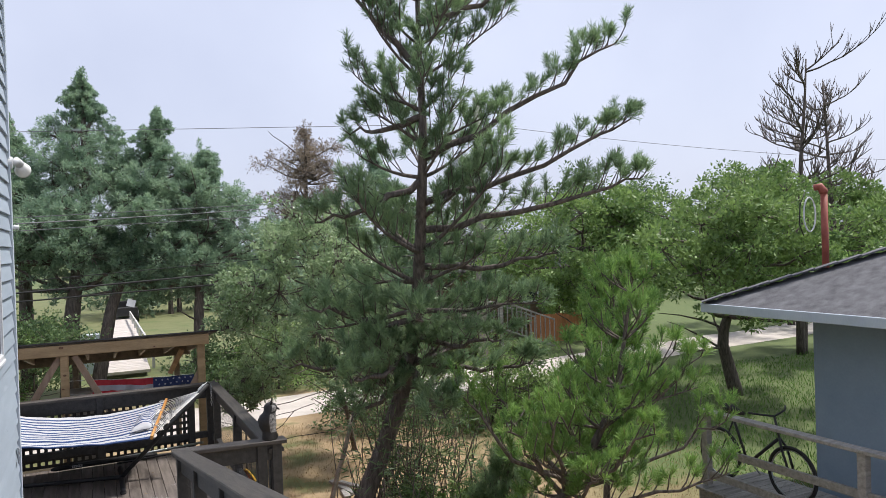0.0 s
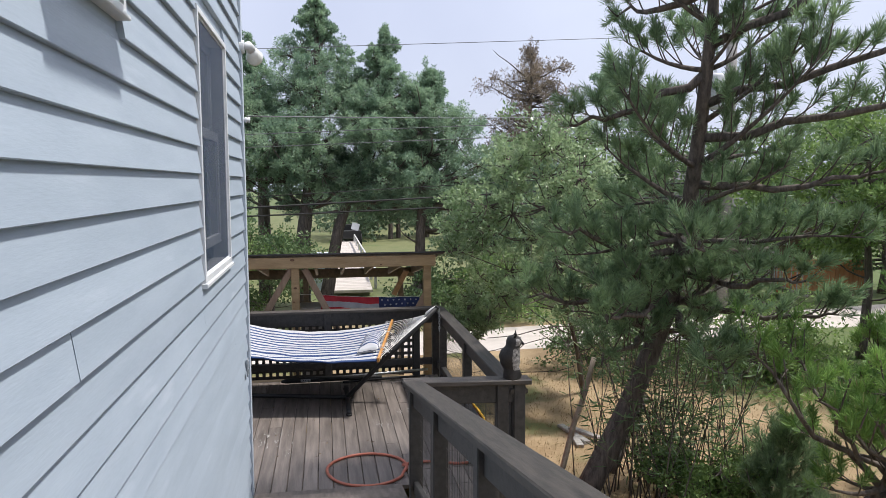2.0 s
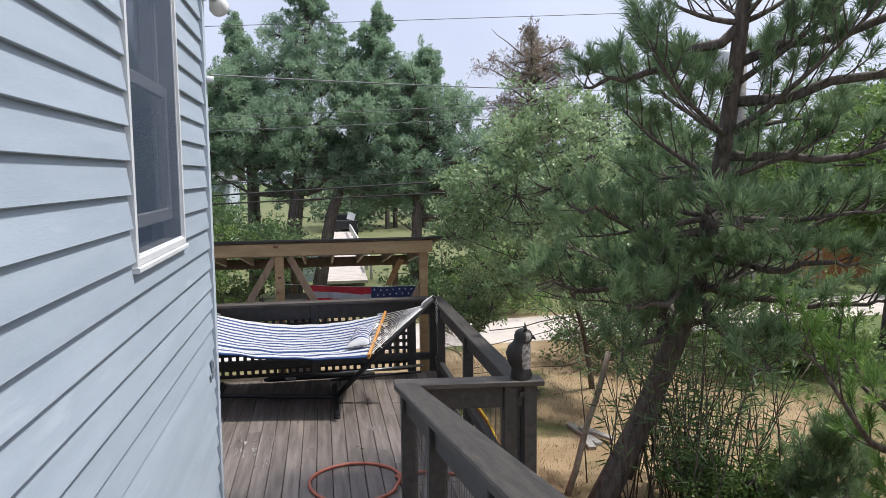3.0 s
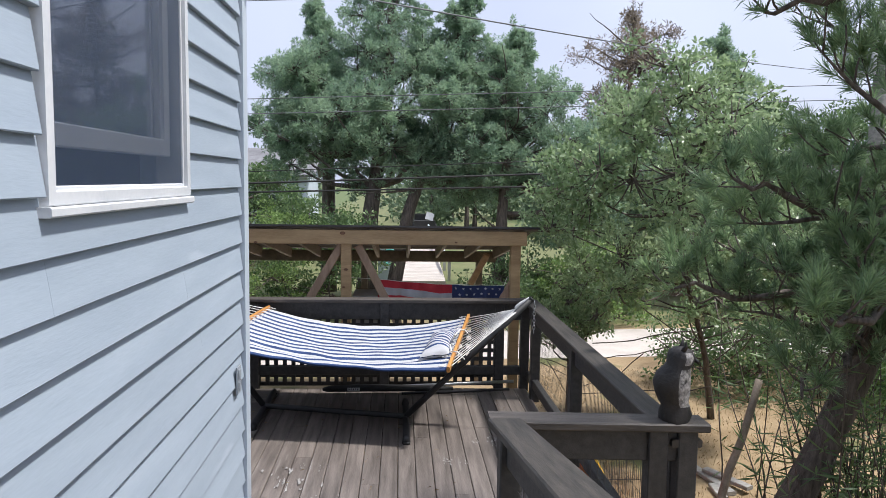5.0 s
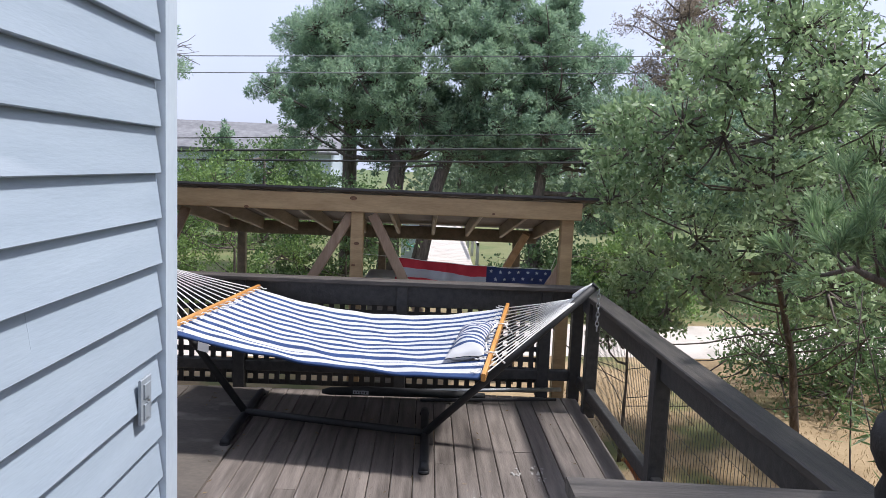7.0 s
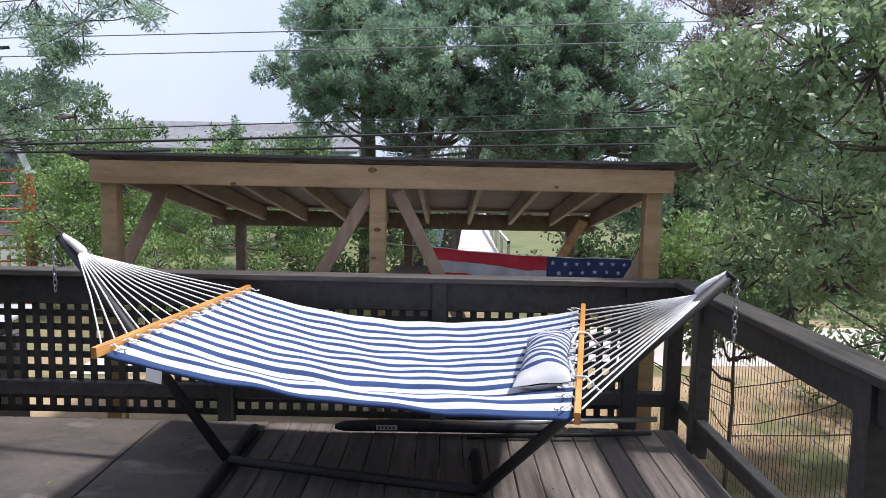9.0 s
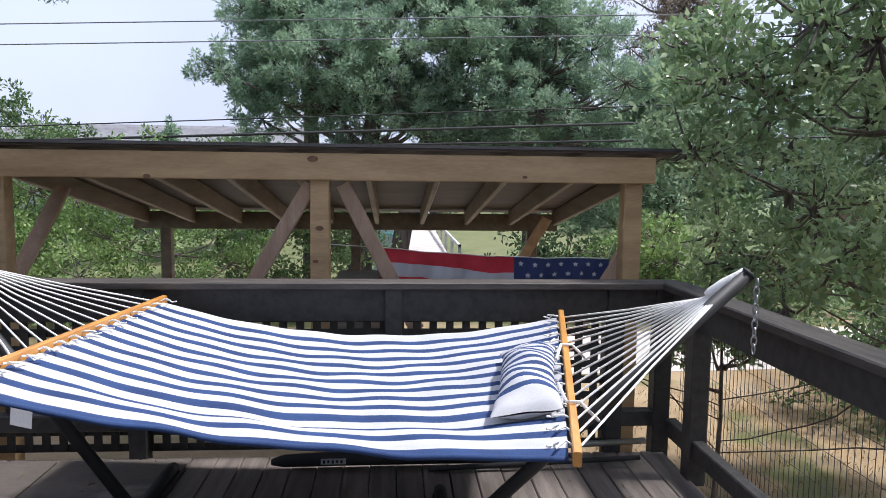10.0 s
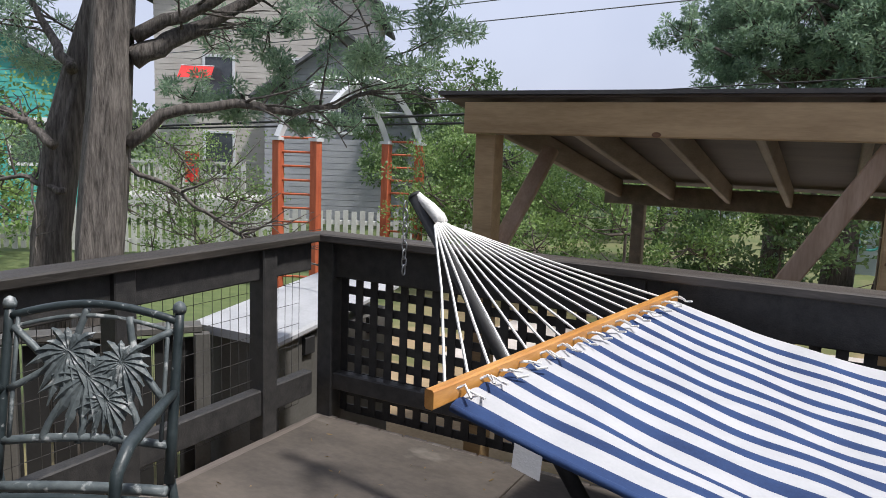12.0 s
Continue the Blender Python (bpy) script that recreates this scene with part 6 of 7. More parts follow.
def deck_litter():
    rnd = random.Random(91)
    s = Foliage(92)
    at, way = [], []
    for _ in range(260):
        x, y = rnd.uniform(XL + 0.1, 1.3), rnd.uniform(8.7, 11.4)
        if x > -0.9 and rnd.random() < 0.55:
            continue
        at.append((x, y, 0.017 if x < -0.98 else 0.004))
        way.append((rnd.uniform(-1, 1), rnd.uniform(-1, 1), 0.06))
    s.add(at, way, np.array([rnd.uniform(0.01, 0.05) for _ in at]), 0.006)
    t = thing("leaf_litter", 0, 0, 0, "dry needles and leaf litter scattered on the deck", "litter", kind="stuff")
    piece("needles", s.mesh("needles", M_STRAW), t)


M_PAINTFLECK = surface("dried_pale_paint", (0.24, 0.23, 0.22), (0.42, 0.41, 0.39), 0.8, 20, (1, 1, 1), 0.3, 90)


def paint_splashes():
    rnd = random.Random(95)
    for cx, cy, r in ((-0.60, 9.23, 0.15), (-0.35, 8.88, 0.05), (0.55, 9.55, 0.06), (0.85, 9.95, 0.08), (-0.45, 9.45, 0.05)):
        t = thing("paint_splash", cx, cy, 0.0, "dried white paint splash on the deck boards", "paint stain", group="paint splashes")
        for k in range(22):
            x, y = rnd.gauss(0, r * 0.55), rnd.gauss(0, r * 0.8)
            x = round((cx + x) / 0.128) * 0.128 + 0.026 - cx + rnd.uniform(-0.042, 0.042)
            s = Shape()
            n = 13
            wx, wy = min(0.012, 0.12 * r) * rnd.uniform(0.4, 1.1), r * rnd.uniform(0.06, 0.32)
            s.v = [(x + wx * rnd.uniform(0.3, 1.2) * math.cos(a), y + wy * rnd.uniform(0.4, 1.2) * math.sin(a), 0.0024 + 0.0004 * k) for a in np.linspace(0, 6.28, n + 1)[:-1]]
            s.face(tuple(range(n)))
            part("fleck", s, M_PAINTFLECK, t)


paint_splashes()
outlet()
flood_light()
insulator()
garden_hose()
umbrella()
owl()
deck_box()
board_fence()
garden_chair()
deck_litter()


# ---- yard things ----
def yard_poles():
    for a, b, r, lab in (((2.42, 9.40, GROUND), (2.92, 9.62, 0.60), 0.030, "peeled wooden pole leaning against the pine"), ((3.15, 9.65, GROUND), (3.74, 10.06, 0.0), 0.042, "dark bark-covered log leaning by the pine")):
        t = thing("leaning_pole", 0, 0, 0, lab, "pole")
        a, b = Vector(a), Vector(b)
        pts = [a.lerp(b, i / 6) + Vector((0.008 * math.sin(i * 1.7), 0.008 * math.cos(i * 2.3), 0)) for i in range(7)]
        part("shaft", Shape().tube(pts, [r * (1.1 - 0.03 * i) for i in range(7)], 9), M_RAFTER if r < 0.035 else M_BARKDARK, t, "", True)
    t = thing("timber_offcuts", 3.15, 10.9, GROUND, "grey timber offcuts lying on the dry lawn", "timber")
    for k, (x, y, a, L) in enumerate(((0, 0, 10, 0.7), (0.12, -0.1, 28, 0.5), (-0.05, -0.3, -6, 0.3))):
        me = Shape().beam((0, -L / 2, 0.02), (0, L / 2, 0.02), 0.09, 0.038).mesh("plank", M_GREYWOOD)
        piece("plank", me, t, pose(x, y, 0.004 + 0.038 * (k == 1), 0, 0, a))
    t = thing("plastic_sled", 1.80, 10.15, GROUND, "bright orange plastic sled on its side along the deck edge", "sled")
    hull = lambda u, v: (0.09 * math.sin(math.pi * v) - 0.05 * v, (u - 0.5) * 1.8, 0.014 + v * 0.60 * (1 - 0.35 * abs(2 * u - 1) ** 3))
    part("shell", Shape().sheet(hull, 24, 10), M_ORANGEPLASTIC, t, "", True)
    part("rim", Shape().tube([hull(u, 1.0) for u in np.linspace(0, 1, 25)], 0.014, 7), M_YELLOWPLASTIC, t, "yellow rolled rim", True)
    part("rim", Shape().tube([hull(u, 0.0) for u in np.linspace(0, 1, 25)], 0.014, 7), M_ORANGEPLASTIC, t, "", True)


M_YELLOWPLASTIC = surface("yellow_plastic", (0.72, 0.40, 0.02), (0.80, 0.48, 0.05), 0.4, 4, (1, 1, 1), 0.05, 40)
M_ORANGEPLASTIC = surface("orange_plastic", (0.70, 0.13, 0.02), (0.80, 0.19, 0.04), 0.4, 4, (1, 1, 1), 0.05, 40)
yard_poles()


def shed():
    t = thing("shed", 9.28, 4.87, GROUND, "grey-blue shed with a hipped grey shingle roof", "shed")
    o = Matrix.Translation((-9.0, -5.0, -GROUND))
    def own(name, s, m, lab="", parent=None):
        me = s.mesh(name, m)
        me.transform(o)
        return tagged(piece(name, me, parent or t), lab)
    x0, x1, y0, y1, zt = 7.5, 12.5, 0.5, 6.85, 1.77
    own("wall", Shape().box(x0, y0, GROUND, x1, y1, zt, 0.01), M_SHEDWALL, "grey-blue painted wall")
    ex0, ex1, ey0, ey1 = 6.86, 13.1, -0.2, 7.98
    ridge_y0, ridge_y1, zr, xm = 3.2, 4.9, 1.89 + 0.41 * 3.1, 9.98
    ze = 1.85
    s = Shape()
    s.v = [(ex0, ey0, ze), (ex1, ey0, ze), (ex1, ey1, ze), (ex0, ey1, ze), (xm, ridge_y0, zr), (xm, ridge_y1, zr)]
    for q in ((3, 0, 4, 5), (2, 3, 5), (1, 2, 5, 4), (0, 1, 4), (0, 3, 2, 1)):
        s.face(q)
    roof = own("roof", s, M_SHINGLE, "grey asphalt shingle roof")
    own("fascia", Shape().box(ex0 - 0.02, ey0, ze - 0.10, ex0 + 0.015, ey1, ze + 0.01).box(ex0, ey1 - 0.015, ze - 0.10, ex1, ey1 + 0.02, ze + 0.01), M_TRIM, "pale fascia board")
    rnd = random.Random(5)
    slope = (zr - ze) / (xm - ex0)
    tilt = math.degrees(math.atan(slope))
    run = 0.135
    k, n = 0, int((xm - ex0) / run)
    for k in range(n):
        x = ex0 - 0.015 + k * run
        f = (x - ex0) / (xm - ex0)
        ya, yb = ey0 + (ridge_y0 - ey0) * f, ey1 + (ridge_y1 - ey1) * f
        y = max(ya, 2.6) + rnd.uniform(0, 0.3)
        while y < yb - 0.02:
            L = min(0.33, yb - y)
            me = Shape().beam((0, 0, 0), (0, L - 0.006, 0), run + 0.05, 0.012, bevel=0.002).mesh("shingle", M_SHINGLE)
            me.transform(pose(run / 2 + 0.02, 0, 0.010, 0, -tilt + 3.0, 0))
            me.transform(Matrix.Translation((x - 9.0, y - 5.0, ze + slope * (x - ex0) - GROUND + 0.008)))
            piece("shingle", me, roof)
            y += 0.33
    hip = Shape()
    for i in range(17):
        a = Vector((ex0, ey1, ze)).lerp(Vector((xm, ridge_y1, zr)), i / 17)
        b = Vector((ex0, ey1, ze)).lerp(Vector((xm, ridge_y1, zr)), (i + 1.15) / 17)
        hip.beam(a + Vector((0, 0, 0.03)), b + Vector((0, 0, 0.045)), 0.2, 0.016, bevel=0.003)
    own("hip_cap", hip, M_SHINGLE, "grey shingle hip cap")
    v = thing("vent_pipe", 8.45, 7.02, 2.25, "rusty red vent pipe with a looped cable on the shed roof", "pipe")
    part("pipe", Shape().tube([(0, 0, -0.15), (0, 0, 0.98)], 0.042, 14), M_REDPAINT, v, "", True)
    part("cap", Shape().tube([(0, 0, 0.98), (0, 0, 1.0), (-0.03, 0.03, 1.07), (-0.08, 0.08, 1.06)], [0.048, 0.056, 0.052, 0.04], 12), M_REDPAINT, v, "", True)
    ring = [(-0.12 + 0.11 * math.cos(a), 0.12, 0.72 + 0.22 * math.sin(a)) for a in np.linspace(0.6, 6.9, 22)]
    part("cable", Shape().tube(ring, 0.010, 6), M_WHITE, v, "white looped cable", True)
    part("cable", Shape().tube([(-0.2, 0.12, 1.0), (-0.27, 0.14, 0.85), (-0.28, 0.15, 0.6), (-0.22, 0.14, 0.45)], 0.008, 6), M_BLACK, v, "black cable", True)


def porch():
    base = Shape()
    for x in (6.5, 7.4):
        base.box(x - 0.03, 2.5, -0.55, x + 0.03, 7.7, -0.388)
        for y in (3.0, 5.3, 7.5):
            base.box(x - 0.05, y - 0.05, GROUND, x + 0.05, y + 0.05, -0.55)
    p = tagged(part("floor_porch", base, M_GREYWOOD), "grey weathered porch deck beside the shed", "porch", kind="structure")
    me = Shape().box(6.38, 0, -0.035, 7.48, 0.138, 0, 0.005).mesh("porch_board", M_GREYWOOD)
    for i in range(35):
        piece("porch_board", me, p, pose(0, 2.6 + i * 0.145, -0.35))
    p.location = (0.26, -0.12, 0.0)
    r = thing("porch_railing", 0.26, -0.12, 0.03, "silvered timber porch railing", "railing")
    part("cap", Shape().beam((6.5, 2.6, 0.56), (6.5, 7.65, 0.545), 0.13, 0.04), M_GREYWOOD, r)
    for y in (2.7, 5.55, 7.58):
        part("post", Shape().beam((6.5, y, -0.35), (6.5, y, 0.53), 0.09, 0.09, (0, 1, 0)), M_GREYWOOD, r)
    part("mid_rail", Shape().beam((6.5, 2.6, 0.12), (6.5, 7.65, 0.10), 0.04, 0.09), M_GREYWOOD, r)
    part("low_rail", Shape().beam((6.5, 2.6, -0.22), (6.5, 7.65, -0.22), 0.04, 0.09), M_GREYWOOD, r)


def bicycle():
    b = thing("bicycle", 7.11, 6.53, -0.35, "black bicycle parked on the porch behind the railing", "bicycle")
    R = 0.33
    def wheel(y):
        w = part("wheel", Shape().tube([(0, y, R - 0.02), (0.001, y, R + 0.02)], 0.03, 8), M_STEEL, b)
        ring = lambda r: [(0, y + r * math.cos(a), R + r * math.sin(a)) for a in np.linspace(0, 2 * math.pi, 33)]
        part("tyre", Shape().tube(ring(R - 0.022), 0.022, 8, caps=False), M_BLACK, w, "black tyre", True)
        part("rim", Shape().tube(ring(R - 0.05), 0.009, 6, caps=False), M_CHAIN, w, "metal rim", True)
        for k in range(14):
            a = k * 2 * math.pi / 14
            part("spoke", Shape().tube([(0, y, R), (0, y + (R - 0.05) * math.cos(a), R + (R - 0.05) * math.sin(a))], 0.0016, 4, caps=False), M_CHAIN, w)
    wheel(0.0)
    wheel(1.05)
    seat_t, bb, head, rear = (0, 0.82, 0.80), (0, 0.62, 0.30), (0, 0.20, 0.82), (0, 1.05, R)
    part("frame", Shape().tube([bb, seat_t], 0.016, 8).tube([bb, (0, 0.18, 0.70)], 0.02, 8).tube([seat_t, head], 0.017, 8).tube([seat_t, rear], 0.01, 6).tube([bb, rear], 0.01, 6), M_STEEL, b, "black tube frame", True)
    part("fork", Shape().tube([(0.04, 0, R), (0.045, 0.1, 0.62), (0, 0.16, 0.72), (0, 0.22, 0.95)], 0.014, 8).tube([(-0.04, 0, R), (-0.045, 0.1, 0.62), (0, 0.16, 0.72)], 0.014, 8), M_STEEL, b, "", True)
    part("handlebar", Shape().tube([(-0.31, 0.32, 1.02), (-0.2, 0.24, 1.0), (0, 0.22, 0.96), (0.2, 0.24, 1.0), (0.31, 0.32, 1.02)], 0.012, 8), M_STEEL, b, "", True)
    part("saddle", Shape().tube([(0, 0.66, 0.90), (0, 0.76, 0.91), (0, 0.90, 0.92), (0, 0.95, 0.92)], [0.02, 0.04, 0.075, 0.06], 10), M_BLACK, b, "", True)
    part("crank", Shape().tube([(0.06, 0.62, 0.30), (0.07, 0.50, 0.18)], 0.010, 6).tube([(-0.06, 0.62, 0.30), (-0.07, 0.74, 0.42)], 0.010, 6), M_CHAIN, b)


shed()
porch()
bicycle()


def utility_pole():
    t = thing("utility_pole", 9.95, 18.9, GROUND, "grey wooden utility pole with a transformer can", "utility pole")
    part("pole", Shape().tube([(0, 0, 0), (0, 0, 4), (0.03, 0, 7.6)], [0.16, 0.145, 0.12], 14), M_GREYWOOD, t, "", True)
    tr = part("transformer", Shape().tube([(-0.52, -0.05, 5.05), (-0.52, -0.05, 5.1), (-0.52, -0.05, 5.82), (-0.52, -0.05, 5.88), (-0.52, -0.05, 5.92)], [0.29, 0.33, 0.33, 0.30, 0.1], 20), M_GREYBOX, t, "pale grey transformer can", True)
    for dx in (-0.12, 0.1):
        part("bushing", Shape().tube([(-0.52 + dx, -0.05, 5.9), (-0.52 + dx, -0.05, 6.12)], [0.04, 0.025], 8), M_WHITE, tr, "white bushing")
    part("drop_cable", Shape().tube([(-0.62, -0.1, 6.05), (-0.95, -0.2, 5.85), (-1.0, -0.2, 5.45), (-0.85, -0.25, 5.1), (-0.35, -0.1, 4.95), (0, 0, 5.15)], 0.014, 6), M_BLACK, t, "black drop cable", True)
    part("bracket", Shape().box(-0.2, -0.06, 5.1, -0.05, 0.0, 5.4), M_STEEL, t)


def wires():
    def line(a, b, sag, r, lab):
        a, b = Vector(a), Vector(b)
        pts = [a.lerp(b, i / 30) - Vector((0, 0, sag * 4 * (i / 30) * (1 - i / 30))) for i in range(31)]
        t = thing("overhead_wire", 0, 0, 0, lab, "wire", group="overhead wires")
        part("cable", Shape().tube(pts, r, 6, caps=False), M_BLACK if r > 0.008 else M_WIREPALE, t, "", True)
    line((-26, 17.0, 0.90), (9.9, 18.7, 2.56), 0.03, 0.019, "thick black cable strung across the yard")
    line((-26, 17.0, 1.06), (9.9, 18.7, 2.22), 0.03, 0.017, "thick black cable strung across the yard")
    line((-0.58, 8.10, 3.05), (9.9, 18.8, 4.35), 0.10, 0.005, "thin pale service wire from the house")
    line((-30, 17.0, 3.62), (9.9, 18.8, 6.1), 0.03, 0.007, "thin pale overhead wire")
    line((-30, 17.0, 2.22), (9.9, 18.8, 4.15), 0.03, 0.008, "thin pale overhead wire")
    line((-30, 17.0, 2.0), (9.9, 18.8, 3.85), 0.03, 0.008, "thin pale overhead wire")
    line((-30, 17.0, 0.75), (9.9, 18.8, 2.85), 0.02, 0.0085, "thin black overhead wire")
    line((9.9, 18.8, 6.1), (40, 16, 5.4), 0.5, 0.007, "thin pale overhead wire")
    line((9.9, 18.8, 4.3), (40, 16.4, 3.9), 0.5, 0.009, "thick black cable strung across the yard")


M_WIREPALE = surface("pale_grey_wire", (0.10, 0.105, 0.11), (0.18, 0.185, 0.19), 0.5, 5, (1, 1, 1), 0.05, 40)
utility_pole()
wires()


# ---- beyond the carport ----
def arbor():
    t = thing("garden_arbor", -6.6, 17.3, GROUND, "orange-stained garden arbor with ladder sides and a white arch", "arbor")
    o = Vector((-6.6, 17.3, GROUND))
    sides = (((-7.53, 16.44), (-7.05, 16.67)), ((-6.73, 17.96), (-6.28, 18.18)))
    ztop = 1.36
    for pair in sides:
        for x, y in pair:
            part("post", Shape().beam(Vector((x, y, GROUND)) - o, Vector((x, y, ztop)) - o, 0.12, 0.12, (0, 1, 0)), M_ORANGE, t)
            part("collar", Shape().beam(Vector((x, y, ztop)) - o, Vector((x, y, ztop + 0.045)) - o, 0.155, 0.155, (0, 1, 0)), M_WHITE, t, "white collar")
        for k in range(11):
            z = GROUND + 0.2 + k * 0.195
            part("rung", Shape().tube([Vector((*pair[0], z)) - o, Vector((*pair[1], z)) - o], 0.017, 6), M_ORANGE, t)
    tops = [[], []]
    for j in range(2):
        a, b = Vector((*sides[0][j], ztop + 0.045)), Vector((*sides[1][j], ztop + 0.045))
        pts = []
        for i in range(17):
            f = i / 16
            p = a.lerp(b, f)
            p.z += 0.85 * math.sin(math.pi * f) ** 0.75
            pts.append(p - o)
        tops[j] = pts
        s = Shape().tube(pts, 0.062, 4)
        part("arch", s, M_WHITE, t, "weathered white arch")
    for i in (2, 4, 6, 8, 10, 12, 14):
        part("arch_rung", Shape().tube([tops[0][i], tops[1][i]], 0.018, 6), M_WHITE, t, "white rung")


def picket_fence():
    t = thing("picket_fence", -9.7, 18.3, GROUND, "weathered white picket fence behind the yard", "fence")
    a, b = Vector((-14.82, 15.31, 0)), Vector((-6.41, 20.27, 0))
    n = 66
    d = (b - a).normalized()
    o = Vector((-9.7, 18.3, 0))
    me = Shape().box(-0.045, -0.01, 0, 0.045, 0.01, 0.86, 0.004).mesh("picket", M_FENCEWHITE)
    ang = math.degrees(math.atan2(d.y, d.x))
    for i in range(n):
        p = a.lerp(b, i / (n - 1)) - o
        piece("picket", me, t, pose(p.x, p.y, 0.05 + 0.01 * math.sin(i * 3.3), 0, 0, ang))
    for z in (0.25, 0.7):
        part("rail", Shape().beam(a - o + Vector((0, 0.03, z)), b - o + Vector((0, 0.03, z)), 0.04, 0.08), M_FENCEWHITE, t)


M_FENCEWHITE = surface("weathered_white_fence", (0.42, 0.42, 0.40), (0.60, 0.60, 0.58), 0.8, 4, (1, 1, 1), 0.2, 40, jitter=0.08)


def gable_house(name, label, cx, cy, w, d, z_eave, z_ridge, wall_m, roof_m, turn=0.0, along_x=True, windows=(), lap=0.16):
    """A house with lapped siding, a gabled roof and windows; each window is (side, across, height, width, tall)."""
    t = thing(name, cx, cy, GROUND, label, "house")
    t.matrix_world = pose(cx, cy, GROUND, 0, 0, turn)
    bpy.context.view_layer.update()
    ze, zr = z_eave - GROUND, z_ridge - GROUND
    s = Shape()
    s.box(-w / 2, -d / 2, 0, w / 2, d / 2, ze, 0.01)
    if along_x:
        for sx in (-1, 1):
            b = len(s.v)
            s.v += [(sx * w / 2 * 0.999, -d / 2, ze), (sx * w / 2 * 0.999, d / 2, ze), (sx * w / 2 * 0.999, 0, zr)]
            s.face((b, b + 1, b + 2))
    else:
        for sy in (-1, 1):
            b = len(s.v)
            s.v += [(-w / 2, sy * d / 2 * 0.999, ze), (w / 2, sy * d / 2 * 0.999, ze), (0, sy * d / 2 * 0.999, zr)]
            s.face((b, b + 1, b + 2))
    wall = part("wall", s, wall_m, t)
    k = int(zr / lap)
    for i in range(k):
        z = i * lap
        half = w / 2 if z < ze or along_x else w / 2 * max(0.02, (zr - z) / (zr - ze))
        if along_x and z > ze:
            break
        part("siding_board", Shape().box(-half, -d / 2 - 0.022, z, half, -d / 2 - 0.002, z + lap - 0.012, 0.004), wall_m, wall)
    over = 0.35
    for sg in (-1, 1):
        if along_x:
            p0, p1, wid = (0, sg * (d / 2 + over), ze - over * (zr - ze) / (d / 2)), (0, 0, zr + 0.03), w + 2 * over
        else:
            p0, p1, wid = (sg * (w / 2 + over), 0, ze - over * (zr - ze) / (w / 2)), (0, 0, zr + 0.03), d + 2 * over
        rf = part("roof", Shape().beam(p0, p1, wid, 0.08), roof_m, t, "shingled roof slope")
        if along_x and sg < 0:
            L = (Vector(p1) - Vector(p0))
            for i in range(9):
                q = Vector(p0) + L * (i / 9)
                part("shingle_course", Shape().beam(q + Vector((0, 0, 0.05)), q + L / 9 + Vector((0, 0, 0.062)), wid, 0.02), roof_m, rf)
    for side, x, z, ww, hh in windows:
        y = -d / 2 - 0.03
        win = part("window", sash(Shape(), 0, ww, 0, hh, -0.03, 0.03, 0.07), M_WHITE, t)
        win.matrix_basis = pose(x + ww / 2, y, z - GROUND, 0, 0, 90)
        piece("pane", Shape().box(-0.005, 0.06, 0.06, 0.005, ww - 0.06, hh - 0.06).mesh("pane", M_WINDARK), win)
    return t


M_WINDARK = surface("dark_far_window", (0.04, 0.045, 0.055), (0.08, 0.09, 0.10), 0.15, 3, (1, 1, 1), 0.02, 20)
arbor()
picket_fence()
gable_house("house", "tan lap-sided two-storey house behind the fence", -16.71, 26.92, 6.0, 6.0, 5.4, 7.2, M_TAN, M_SHINGLE, 30, False, (("f", -1.2, 2.4, 0.9, 1.3), ("f", 1.3, 2.4, 0.9, 1.3), ("f", -1.2, 0.3, 0.9, 1.3)))
gable_house("house", "grey lap-sided house wing with a white-trimmed gable", -13.42, 26.26, 4.1, 5.0, 2.7, 4.15, M_GREYSIDE, M_SHINGLE, 30, False, (("f", 0.2, 1.6, 0.7, 1.0),))
gable_house("house", "long low house with a pale grey shingle roof", -9.4, 38.5, 11.0, 6.0, 2.25, 3.3, M_TRIM, M_FARROOF, 2, True, (("f", -3.0, 0.4, 1.0, 1.0), ("f", 2.0, 0.4, 1.0, 1.0), ("f", 4.3, 0.3, 0.9, 1.1)))
gable_house("house", "teal painted house seen through the branches", -18.94, 18.98, 3.6, 4.0, 2.6, 3.6, M_TEAL, M_SHINGLE, 62, False, (("f", 0.6, 0.6, 0.8, 1.1),))
gable_house("house", "dark brown timber house beyond the road", 13.5, 25.3, 4.5, 4.0, 1.9, 3.0, M_LATTICEBROWN, M_SHINGLE, -8, True, (("f", -1.0, 0.5, 0.8, 0.9), ("f", 1.0, 0.5, 0.8, 0.9)))


